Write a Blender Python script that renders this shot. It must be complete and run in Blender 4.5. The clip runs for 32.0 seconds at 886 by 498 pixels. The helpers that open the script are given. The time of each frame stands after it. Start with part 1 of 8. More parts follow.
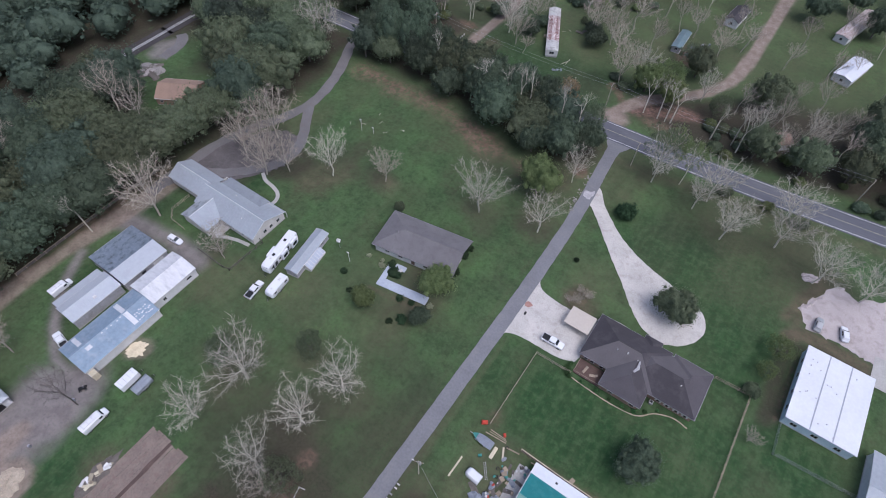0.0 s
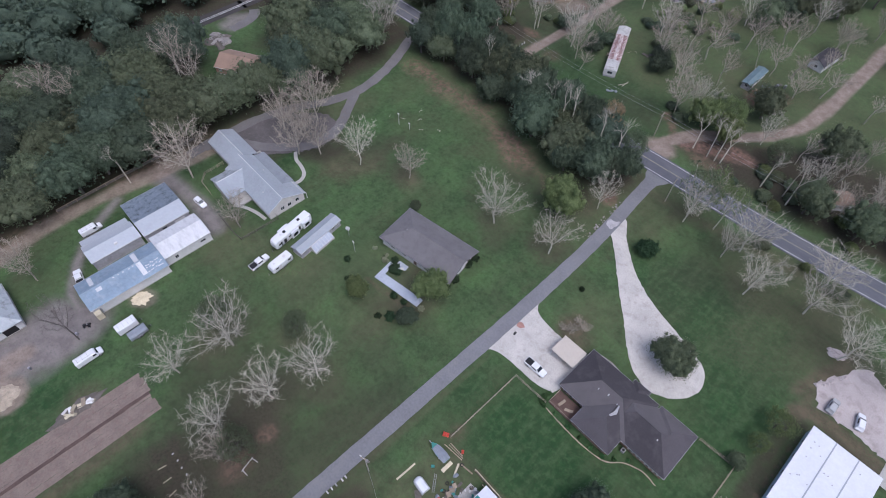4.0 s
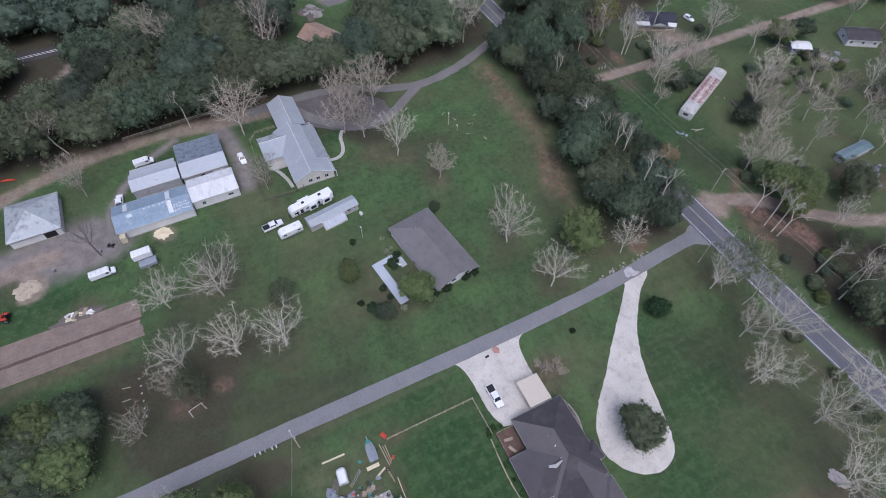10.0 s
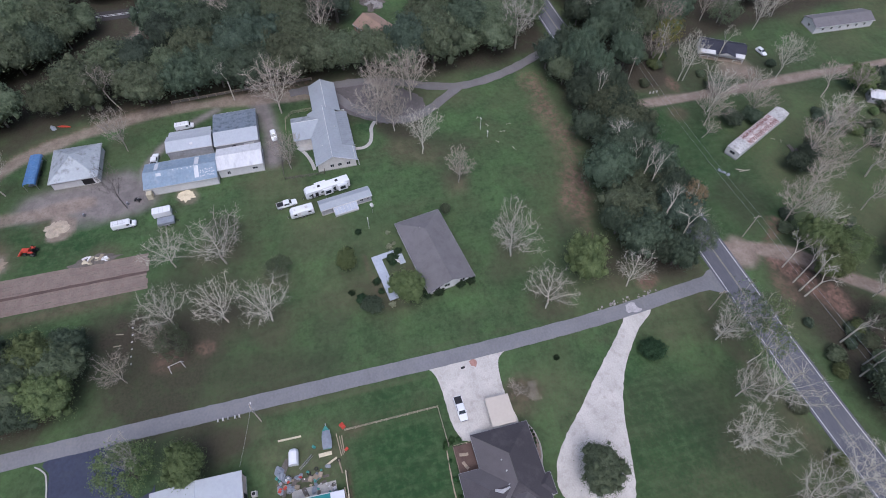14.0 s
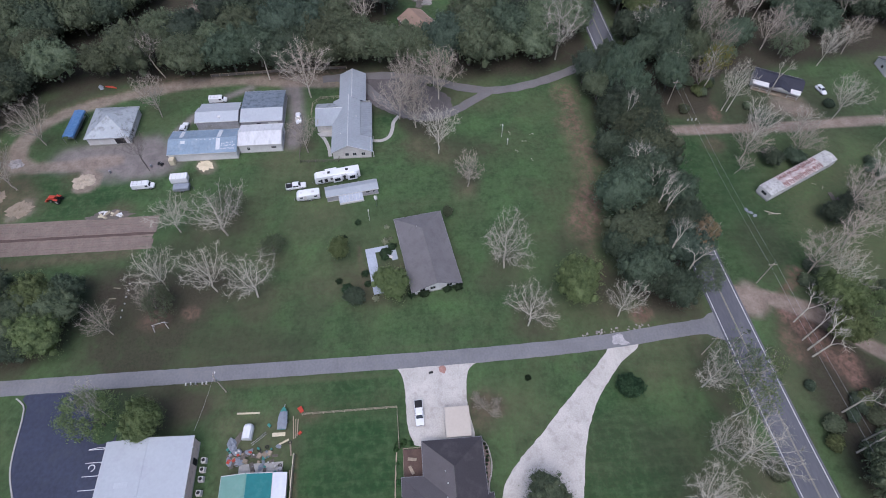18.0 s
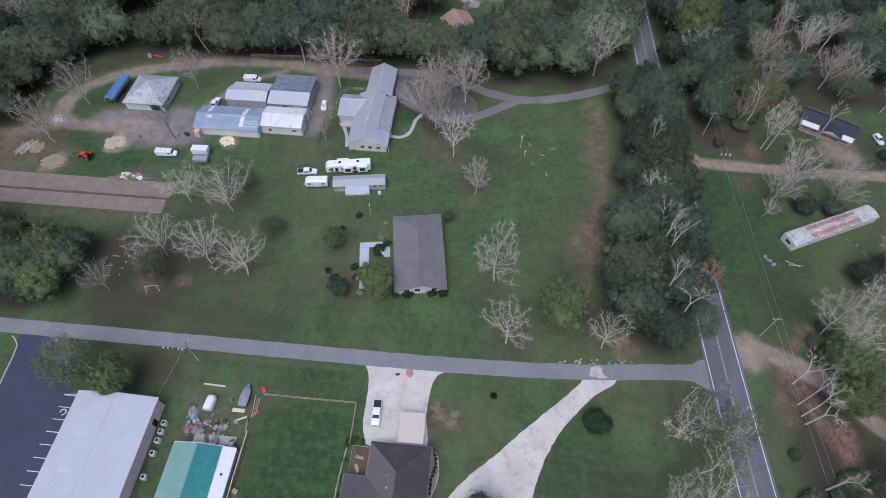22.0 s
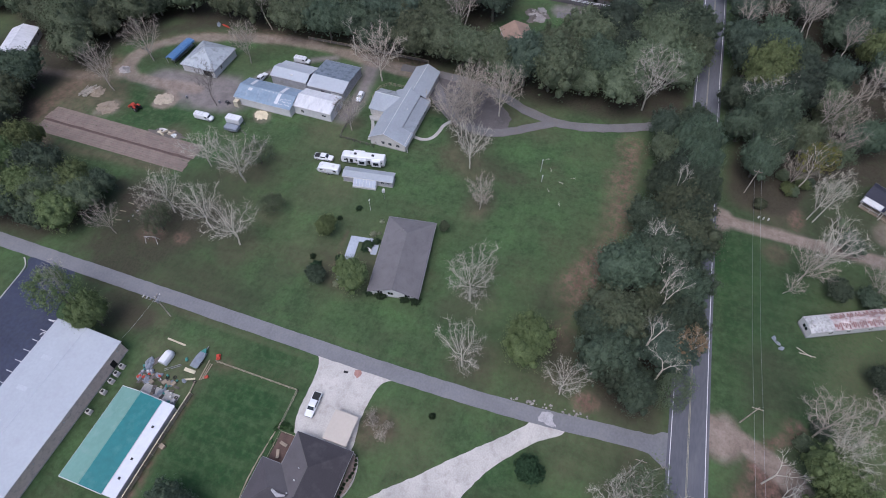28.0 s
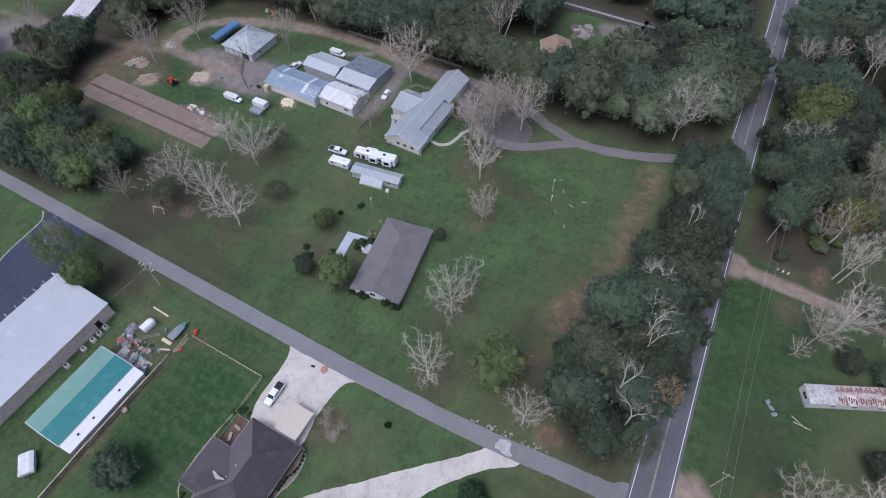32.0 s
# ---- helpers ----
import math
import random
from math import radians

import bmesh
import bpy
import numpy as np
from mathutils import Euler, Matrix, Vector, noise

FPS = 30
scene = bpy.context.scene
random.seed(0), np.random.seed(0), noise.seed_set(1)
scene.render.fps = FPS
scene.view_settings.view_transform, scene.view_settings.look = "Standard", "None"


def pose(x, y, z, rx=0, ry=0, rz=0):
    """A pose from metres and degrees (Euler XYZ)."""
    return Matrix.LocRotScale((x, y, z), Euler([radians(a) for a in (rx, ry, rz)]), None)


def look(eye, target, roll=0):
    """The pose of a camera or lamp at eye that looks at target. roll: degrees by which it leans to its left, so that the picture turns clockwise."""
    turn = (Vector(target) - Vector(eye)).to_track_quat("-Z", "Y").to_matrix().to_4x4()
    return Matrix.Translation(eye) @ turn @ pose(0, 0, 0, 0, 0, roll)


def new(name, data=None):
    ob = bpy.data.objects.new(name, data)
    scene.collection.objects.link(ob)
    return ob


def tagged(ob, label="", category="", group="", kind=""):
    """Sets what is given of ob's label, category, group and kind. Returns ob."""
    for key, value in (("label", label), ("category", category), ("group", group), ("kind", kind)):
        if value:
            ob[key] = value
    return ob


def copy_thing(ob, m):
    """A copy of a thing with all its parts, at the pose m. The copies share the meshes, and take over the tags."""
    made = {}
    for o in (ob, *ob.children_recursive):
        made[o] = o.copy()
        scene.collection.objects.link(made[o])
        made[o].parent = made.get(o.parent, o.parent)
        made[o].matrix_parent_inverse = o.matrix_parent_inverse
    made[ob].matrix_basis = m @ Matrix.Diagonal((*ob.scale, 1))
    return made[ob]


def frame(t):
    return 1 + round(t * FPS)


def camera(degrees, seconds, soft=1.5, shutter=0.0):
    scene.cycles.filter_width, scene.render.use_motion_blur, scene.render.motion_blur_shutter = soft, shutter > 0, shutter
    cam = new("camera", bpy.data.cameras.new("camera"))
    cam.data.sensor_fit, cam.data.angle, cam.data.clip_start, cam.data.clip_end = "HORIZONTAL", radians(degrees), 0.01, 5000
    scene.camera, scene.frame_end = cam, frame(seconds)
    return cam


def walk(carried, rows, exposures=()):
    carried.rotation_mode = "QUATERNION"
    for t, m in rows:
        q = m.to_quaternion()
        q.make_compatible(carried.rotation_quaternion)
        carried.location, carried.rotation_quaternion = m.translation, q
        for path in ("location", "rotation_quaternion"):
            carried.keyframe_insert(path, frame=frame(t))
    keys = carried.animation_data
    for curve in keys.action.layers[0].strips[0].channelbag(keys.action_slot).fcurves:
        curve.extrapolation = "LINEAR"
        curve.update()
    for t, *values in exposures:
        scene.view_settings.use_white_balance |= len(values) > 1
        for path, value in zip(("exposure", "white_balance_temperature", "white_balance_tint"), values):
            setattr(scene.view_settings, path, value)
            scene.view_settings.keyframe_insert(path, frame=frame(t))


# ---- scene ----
cam = camera(77.09, 32.0, soft=1.0)
ROWS = [
    (0, -2.06, -1.71, 123.44, 35.99, -1.63, 34.88),
    (0.5, -0.41, -0.24, 123.61, 35.94, -1.63, 36.38),
    (1, 1.17, 1.26, 123.77, 35.88, -1.61, 37.93),
    (1.5, 2.72, 2.83, 123.86, 35.81, -1.60, 39.49),
    (2, 4.20, 4.42, 123.92, 35.75, -1.60, 40.98),
    (2.5, 5.70, 6.04, 123.92, 35.71, -1.56, 42.45),
    (3, 7.09, 7.72, 123.99, 35.64, -1.55, 44.00),
    (3.5, 8.46, 9.40, 124.03, 35.58, -1.52, 45.50),
    (5.5, 13.42, 16.16, 124.06, 35.42, -1.46, 51.24),
    (6, 14.63, 17.97, 124.04, 35.37, -1.43, 52.70),
    (6.5, 15.73, 19.81, 124.08, 35.31, -1.39, 54.07),
    (7, 16.74, 21.65, 124.09, 35.25, -1.37, 55.43),
    (7.5, 17.85, 23.54, 124.11, 35.21, -1.34, 56.71),
    (8, 18.80, 25.46, 124.14, 35.19, -1.31, 58.11),
    (8.5, 19.72, 27.33, 124.16, 35.13, -1.29, 59.51),
    (9, 20.64, 29.29, 124.20, 35.14, -1.25, 60.89),
    (9.5, 21.45, 31.27, 124.27, 35.09, -1.20, 62.36),
    (10, 22.28, 33.32, 124.36, 35.06, -1.15, 63.93),
    (10.5, 23.03, 35.34, 124.42, 35.03, -1.11, 65.37),
    (11, 23.77, 37.39, 124.42, 34.99, -1.08, 66.66),
    (11.5, 24.42, 39.44, 124.47, 34.97, -1.04, 68.08),
    (12, 25.07, 41.54, 124.46, 34.97, -0.99, 69.51),
    (12.5, 25.59, 43.62, 124.49, 34.95, -0.94, 70.92),
    (13, 26.02, 45.82, 124.44, 34.91, -0.89, 72.37),
    (13.5, 26.55, 47.86, 124.30, 34.92, -0.86, 73.80),
    (14, 26.94, 49.99, 124.16, 34.89, -0.83, 75.25),
    (14.5, 27.30, 52.02, 124.07, 34.89, -0.79, 76.65),
    (16.5, 28.52, 60.79, 123.75, 34.87, -0.60, 81.56),
    (17, 28.58, 62.92, 123.67, 34.86, -0.56, 82.85),
    (17.5, 28.70, 65.03, 123.55, 34.88, -0.53, 84.11),
    (18, 28.69, 67.16, 123.46, 34.86, -0.52, 85.32),
    (18.5, 28.63, 69.28, 123.38, 34.88, -0.49, 86.55),
    (19, 28.55, 71.41, 123.30, 34.89, -0.46, 87.82),
    (19.5, 28.44, 73.55, 123.23, 34.89, -0.45, 89.05),
    (20, 28.21, 75.65, 123.23, 34.86, -0.43, 90.21),
    (20.5, 27.97, 77.75, 123.14, 34.86, -0.42, 91.41),
    (21, 27.62, 79.83, 123.06, 34.84, -0.42, 92.56),
    (21.5, 27.34, 81.82, 122.92, 34.86, -0.39, 93.82),
    (22, 26.88, 83.92, 122.86, 34.86, -0.35, 95.22),
    (22.5, 26.54, 85.94, 122.69, 34.93, -0.33, 96.44),
    (23, 26.06, 88.02, 122.57, 34.95, -0.28, 97.65),
    (23.5, 25.52, 90.07, 122.47, 34.96, -0.26, 98.77),
    (24, 25.04, 92.13, 122.33, 35.01, -0.22, 99.92),
    (24.5, 24.41, 94.09, 122.24, 35.03, -0.22, 101.06),
    (25, 23.79, 96.01, 122.15, 35.06, -0.22, 102.21),
    (25.5, 23.03, 98.03, 122.01, 35.09, -0.21, 103.36),
    (27.5, 19.61, 105.70, 121.64, 35.19, -0.09, 108.05),
    (28, 18.69, 107.55, 121.47, 35.25, -0.07, 109.37),
    (28.5, 17.71, 109.39, 121.32, 35.29, -0.04, 110.63),
    (29, 16.66, 111.24, 121.15, 35.34, -0.02, 111.85),
    (29.5, 15.59, 113.01, 120.95, 35.38, -0.01, 112.99),
    (30, 14.49, 114.74, 120.74, 35.43, -0.02, 114.11),
    (30.5, 13.32, 116.45, 120.56, 35.49, -0.01, 115.33),
    (31, 12.17, 118.15, 120.37, 35.54, -0.01, 116.55),
    (31.5, 11.01, 119.77, 120.14, 35.59, -0.02, 117.72),
    (32, 9.68, 121.36, 119.98, 35.66, -0.00, 118.95),
]
walk(cam, [(t, pose(x, y, z, rx, ry, rz)) for t, x, y, z, rx, ry, rz in ROWS], exposures=[(0, 0.44, 5460, 16), (32, 0.44, 5460, 16)])

# ---- light ----
world = bpy.data.worlds.new("overcast_sky")
scene.world = world
world.use_nodes = True
wn = world.node_tree
wn.nodes.clear()
sky = wn.nodes.new("ShaderNodeTexSky")
sky.sky_type = "NISHITA"
sky.sun_disc = False
sky.sun_elevation = radians(64)
sky.sun_rotation = radians(103)
sky.air_density, sky.dust_density, sky.ozone_density = 1.0, 7.0, 1.0
bgn = wn.nodes.new("ShaderNodeBackground")
bgn.inputs[1].default_value = 0.125
wout = wn.nodes.new("ShaderNodeOutputWorld")
wn.links.new(sky.outputs[0], bgn.inputs[0])
wn.links.new(bgn.outputs[0], wout.inputs[0])
sun_data = bpy.data.lights.new("sun", "SUN")
sun_data.energy = 0.65
sun_data.angle = radians(45)
sun_data.color = (1.0, 0.98, 0.96)
sun = new("sun", sun_data)
sun.matrix_world = look((25, -6, 52), (0, 0, 0))


# ---- materials ----
def mat(name, base, rough=0.8, metal=0.0, vary=0.25, scale=3.0, big=0.25, spec=0.3, bump=0.15, random_tint=0.0, stain=None, stain_amount=0.35, island=False, stretch=None):
    """A surface with fine grain, broad patches, optional stains of another colour and a fine relief."""
    m = bpy.data.materials.new(name)
    m.use_nodes = True
    nt = m.node_tree
    n, l = nt.nodes, nt.links
    b = n["Principled BSDF"]
    b.inputs["Roughness"].default_value = rough
    b.inputs["Metallic"].default_value = metal
    b.inputs["Specular IOR Level"].default_value = spec
    co = n.new("ShaderNodeTexCoord")
    mp = n.new("ShaderNodeMapping")
    mp.inputs["Scale"].default_value = stretch or (1, 1, 1)
    l.new(co.outputs["Object"], mp.inputs[0])
    fine = n.new("ShaderNodeTexNoise")
    fine.inputs["Scale"].default_value = scale
    fine.inputs["Detail"].default_value = 6
    broad = n.new("ShaderNodeTexNoise")
    broad.inputs["Scale"].default_value = big
    broad.inputs["Detail"].default_value = 4
    l.new(mp.outputs[0], fine.inputs[0])
    l.new(mp.outputs[0], broad.inputs[0])
    add = n.new("ShaderNodeMath")
    add.operation = "ADD"
    l.new(fine.outputs[0], add.inputs[0])
    l.new(broad.outputs[0], add.inputs[1])
    rng = n.new("ShaderNodeMapRange")
    rng.inputs["From Min"].default_value = 0.6
    rng.inputs["From Max"].default_value = 1.4
    rng.inputs["To Min"].default_value = 1 - vary
    rng.inputs["To Max"].default_value = 1 + vary
    l.new(add.outputs[0], rng.inputs[0])
    last = rng.outputs[0]
    if random_tint:
        src = n.new("ShaderNodeNewGeometry").outputs["Random Per Island"] if island else n.new("ShaderNodeObjectInfo").outputs["Random"]
        r2 = n.new("ShaderNodeMapRange")
        r2.inputs["To Min"].default_value = 1 - random_tint
        r2.inputs["To Max"].default_value = 1 + random_tint
        l.new(src, r2.inputs[0])
        mul = n.new("ShaderNodeMath")
        mul.operation = "MULTIPLY"
        l.new(last, mul.inputs[0])
        l.new(r2.outputs[0], mul.inputs[1])
        last = mul.outputs[0]
    mix = n.new("ShaderNodeVectorMath")
    mix.operation = "SCALE"
    mix.inputs[0].default_value = base
    l.new(last, mix.inputs["Scale"])
    col = mix.outputs[0]
    if stain:
        sn = n.new("ShaderNodeTexNoise")
        sn.inputs["Scale"].default_value = big * 2.7
        sn.inputs["Detail"].default_value = 8
        sn.inputs["Roughness"].default_value = 0.65
        l.new(mp.outputs[0], sn.inputs[0])
        rp = n.new("ShaderNodeMapRange")
        rp.inputs["From Min"].default_value = 0.5
        rp.inputs["From Max"].default_value = 0.68
        rp.inputs["To Max"].default_value = stain_amount
        l.new(sn.outputs[0], rp.inputs[0])
        mx = n.new("ShaderNodeMix")
        mx.data_type = "RGBA"
        l.new(rp.outputs[0], mx.inputs[0])
        l.new(col, mx.inputs[6])
        mx.inputs[7].default_value = (*stain, 1)
        col = mx.outputs[2]
    l.new(col, b.inputs["Base Color"])
    if bump:
        bp = n.new("ShaderNodeBump")
        bp.inputs["Strength"].default_value = bump
        bp.inputs["Distance"].default_value = 0.05
        l.new(fine.outputs[0], bp.inputs["Height"])
        l.new(bp.outputs[0], b.inputs["Normal"])
    return m


def leaf_mat(name, base, tint=0.12):
    """Foliage: every leaf clump and every tree has a tone of its own."""
    m = bpy.data.materials.new(name)
    m.use_nodes = True
    n, l = m.node_tree.nodes, m.node_tree.links
    b = n["Principled BSDF"]
    b.inputs["Roughness"].default_value = 0.75
    b.inputs["Specular IOR Level"].default_value = 0.08
    geo = n.new("ShaderNodeNewGeometry")
    oi = n.new("ShaderNodeObjectInfo")
    r1 = n.new("ShaderNodeMapRange")
    r1.inputs["To Min"].default_value, r1.inputs["To Max"].default_value = 1 - tint, 1 + tint
    l.new(geo.outputs["Random Per Island"], r1.inputs[0])
    r2 = n.new("ShaderNodeMapRange")
    r2.inputs["To Min"].default_value, r2.inputs["To Max"].default_value = 0.74, 1.34
    l.new(oi.outputs["Random"], r2.inputs[0])
    mul = n.new("ShaderNodeMath")
    mul.operation = "MULTIPLY"
    l.new(r1.outputs[0], mul.inputs[0])
    l.new(r2.outputs[0], mul.inputs[1])
    hue = n.new("ShaderNodeHueSaturation")
    hue.inputs["Color"].default_value = (*base, 1)
    r3 = n.new("ShaderNodeMapRange")
    r3.inputs["To Min"].default_value, r3.inputs["To Max"].default_value = 0.475, 0.518
    l.new(oi.outputs["Random"], r3.inputs[0])
    l.new(r3.outputs[0], hue.inputs["Hue"])
    co = n.new("ShaderNodeTexCoord")
    tn = n.new("ShaderNodeTexNoise")
    tn.inputs["Scale"].default_value, tn.inputs["Detail"].default_value = 2.6, 6
    l.new(co.outputs["Object"], tn.inputs[0])
    r4 = n.new("ShaderNodeMapRange")
    r4.inputs["From Min"].default_value, r4.inputs["From Max"].default_value = 0.3, 0.7
    r4.inputs["To Min"].default_value, r4.inputs["To Max"].default_value = 0.76, 1.22
    l.new(tn.outputs[0], r4.inputs[0])
    mul2 = n.new("ShaderNodeMath")
    mul2.operation = "MULTIPLY"
    l.new(mul.outputs[0], mul2.inputs[0])
    l.new(r4.outputs[0], mul2.inputs[1])
    l.new(mul2.outputs[0], hue.inputs["Value"])
    l.new(hue.outputs[0], b.inputs["Base Color"])
    bp = n.new("ShaderNodeBump")
    bp.inputs["Strength"].default_value, bp.inputs["Distance"].default_value = 0.9, 0.35
    l.new(tn.outputs[0], bp.inputs["Height"])
    l.new(bp.outputs[0], b.inputs["Normal"])
    tr_ = n.new("ShaderNodeBsdfTranslucent")
    l.new(hue.outputs[0], tr_.inputs[0])
    mx = n.new("ShaderNodeMixShader")
    mx.inputs[0].default_value = 0.4
    l.new(b.outputs[0], mx.inputs[1])
    l.new(tr_.outputs[0], mx.inputs[2])
    l.new(mx.outputs[0], n["Material Output"].inputs[0])
    return m


ASPHALT = mat("grey_asphalt", (0.165, 0.165, 0.172), 0.9, spec=0.1, vary=0.18, scale=2.0, big=0.12, stain=(0.2, 0.195, 0.19), stain_amount=0.5)
ASPHALT_DARK = mat("dark_asphalt", (0.034, 0.04, 0.066), 0.75, vary=0.3, scale=1.2, big=0.1, stain=(0.05, 0.055, 0.07), stain_amount=0.5)
HIGHWAY = mat("road_asphalt", (0.105, 0.108, 0.122), 0.9, spec=0.1, vary=0.16, scale=2.0, big=0.08, stain=(0.16, 0.16, 0.165), stain_amount=0.5, stretch=(0.25, 1, 1))
PAINT_WHITE = mat("white_road_paint", (0.6, 0.6, 0.6), 0.7, vary=0.3, scale=3, big=0.8)
PAINT_YELLOW = mat("yellow_road_paint", (0.27, 0.25, 0.18), 0.7, vary=0.3, scale=3, big=0.8)
GRAVEL = mat("white_gravel", (0.43, 0.408, 0.372), 0.95, vary=0.2, scale=3, big=0.2, stain=(0.3, 0.275, 0.25), stain_amount=0.75, bump=0.4)
GRAVEL_GREY = mat("grey_gravel", (0.135, 0.128, 0.128), 0.95, vary=0.22, scale=3, big=0.2, stain=(0.14, 0.12, 0.11), stain_amount=0.6, bump=0.4)
CONCRETE = mat("pale_concrete", (0.34, 0.33, 0.305), 0.9, vary=0.18, scale=3, big=0.4, stain=(0.28, 0.27, 0.25))
METAL_ROOF = mat("galvanised_roof", (0.29, 0.315, 0.335), 0.5, 0.15, vary=0.12, scale=1.5, big=0.2, stain=(0.29, 0.3, 0.33), stain_amount=0.6, bump=0.05)
WHITE_ROOF = mat("white_metal_roof", (0.52, 0.525, 0.535), 0.5, 0.0, vary=0.14, scale=1.5, big=0.2, stain=(0.33, 0.34, 0.35), stain_amount=0.75, bump=0.05, stretch=(1, 0.35, 1))
BRIGHT_ROOF = mat("bright_white_roof", (0.56, 0.575, 0.61), 0.55, vary=0.07, scale=1.5, big=0.2, stain=(0.5, 0.5, 0.5), stain_amount=0.35, bump=0.05)
BLUE_ROOF = mat("weathered_blue_roof", (0.19, 0.25, 0.31), 0.5, 0.1, vary=0.18, scale=1.4, big=0.25, stain=(0.3, 0.33, 0.36), stain_amount=0.55, bump=0.05)
DARK_METAL = mat("dark_slate_metal_roof", (0.16, 0.19, 0.225), 0.5, 0.1, vary=0.2, scale=1.2, big=0.3, stain=(0.05, 0.06, 0.07), stain_amount=0.8, bump=0.05)
FAR_ASPHALT = mat("dull_dark_asphalt", (0.055, 0.052, 0.052), 0.95, spec=0.05, vary=0.2, scale=2.0, big=0.1)
HALL_ROOF = mat("pale_grey_hall_roof", (0.35, 0.375, 0.40), 0.5, vary=0.08, scale=1.5, big=0.12, stain=(0.31, 0.32, 0.35), stain_amount=0.5, bump=0.05)
NAVY_ROOF = mat("navy_black_roof", (0.03, 0.031, 0.043), 0.8, vary=0.25, scale=3, big=0.3, bump=0.3)
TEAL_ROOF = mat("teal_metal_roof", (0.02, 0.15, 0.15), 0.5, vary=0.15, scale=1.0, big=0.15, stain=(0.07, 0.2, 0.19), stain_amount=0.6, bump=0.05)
TEAL_PALE = mat("pale_teal_roof", (0.14, 0.26, 0.22), 0.55, vary=0.12, scale=1.0, big=0.15, stain=(0.2, 0.3, 0.265), stain_amount=0.5, bump=0.05)
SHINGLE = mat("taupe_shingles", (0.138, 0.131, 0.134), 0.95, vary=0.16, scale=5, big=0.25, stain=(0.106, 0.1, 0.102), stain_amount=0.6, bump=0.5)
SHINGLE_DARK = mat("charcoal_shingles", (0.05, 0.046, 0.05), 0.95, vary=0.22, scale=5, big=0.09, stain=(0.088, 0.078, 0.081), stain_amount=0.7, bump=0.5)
SHINGLE_TAUPE = mat("grey_taupe_shingles", (0.1, 0.092, 0.095), 0.95, vary=0.16, scale=5, big=0.2, stain=(0.085, 0.077, 0.079), stain_amount=0.6, bump=0.5)
SHINGLE_MID = mat("mid_grey_shingles", (0.074, 0.068, 0.073), 0.95, vary=0.2, scale=5, big=0.15, stain=(0.06, 0.054, 0.06), stain_amount=0.7, bump=0.5)
SHINGLE_BROWN = mat("tan_brown_shingles", (0.24, 0.17, 0.13), 0.95, vary=0.2, scale=5, big=0.25, bump=0.4)
RUST_STREAK = mat("dark_red_rust", (0.13, 0.045, 0.04), 0.85, vary=0.4, scale=5, big=0.8, stain=(0.4, 0.34, 0.32), stain_amount=0.6, random_tint=0.35, bump=0.1)
OLD_ROOF = mat("dirty_old_white_roof", (0.4, 0.395, 0.38), 0.7, vary=0.25, scale=2, big=0.5, stain=(0.2, 0.19, 0.17), stain_amount=0.9, random_tint=0.15, bump=0.1)
RUST_ROOF = mat("rusty_white_roof", (0.42, 0.37, 0.35), 0.7, vary=0.25, scale=2, big=0.6, stain=(0.17, 0.06, 0.05), stain_amount=1.0, random_tint=0.25, bump=0.1)
SIDING = mat("pale_siding", (0.5, 0.48, 0.45), 0.75, vary=0.12, scale=2, big=0.4, stain=(0.36, 0.34, 0.31), stain_amount=0.5)
SIDING_WHITE = mat("white_siding", (0.52, 0.52, 0.51), 0.7, vary=0.1, scale=2, big=0.4, stain=(0.45, 0.44, 0.42), stain_amount=0.5)
SIDING_TAN = mat("tan_metal_siding", (0.6, 0.49, 0.41), 0.7, vary=0.12, scale=2, big=0.3, stain=(0.26, 0.22, 0.19), stain_amount=0.5)
SIDING_GREY = mat("grey_weathered_siding", (0.3, 0.3, 0.31), 0.8, vary=0.2, scale=2, big=0.4, stain=(0.18, 0.17, 0.16), stain_amount=0.6)
SIDING_BLUE = mat("pale_blue_siding", (0.42, 0.52, 0.56), 0.7, vary=0.12, scale=2, big=0.4)
BRICK = mat("brown_brick_wall", (0.25, 0.17, 0.13), 0.9, vary=0.25, scale=6, big=0.5)
GLASS = mat("dark_window_glass", (0.02, 0.025, 0.03), 0.08, vary=0.1, scale=1, spec=0.6, bump=0)
TRIM = mat("white_trim", (0.5, 0.49, 0.475), 0.6, vary=0.08, scale=3, big=0.6)
WOOD = mat("weathered_wood", (0.28, 0.23, 0.17), 0.9, vary=0.3, scale=5, big=0.6, stain=(0.16, 0.13, 0.1), random_tint=0.2)
WOOD_PALE = mat("pale_timber", (0.48, 0.43, 0.31), 0.85, vary=0.2, scale=5, big=0.6, random_tint=0.15)
WOOD_DARK = mat("dark_brown_deck", (0.095, 0.062, 0.05), 0.85, vary=0.3, scale=4, big=0.6)
BARK = mat("grey_bark", (0.11, 0.098, 0.085), 0.95, vary=0.35, scale=6, big=0.7)
BARK_PALE = mat("lichen_grey_bark", (0.46, 0.435, 0.36), 0.95, vary=0.35, scale=4, big=0.5, random_tint=0.2)
TWIG_PALE = mat("pale_grey_twigs", (0.34, 0.322, 0.262), 0.95, vary=0.35, scale=4, big=0.5, random_tint=0.2)
TWIG_BROWN = mat("brown_twigs", (0.275, 0.243, 0.195), 0.95, vary=0.35, scale=4, big=0.5, random_tint=0.25)
TEAL_OLD = mat("dull_teal_roof", (0.11, 0.16, 0.175), 0.6, vary=0.25, scale=2, big=0.4, stain=(0.2, 0.2, 0.18))
WOOD_TAN = mat("tan_fence_wood", (0.27, 0.24, 0.175), 0.9, vary=0.25, scale=5, big=0.6)
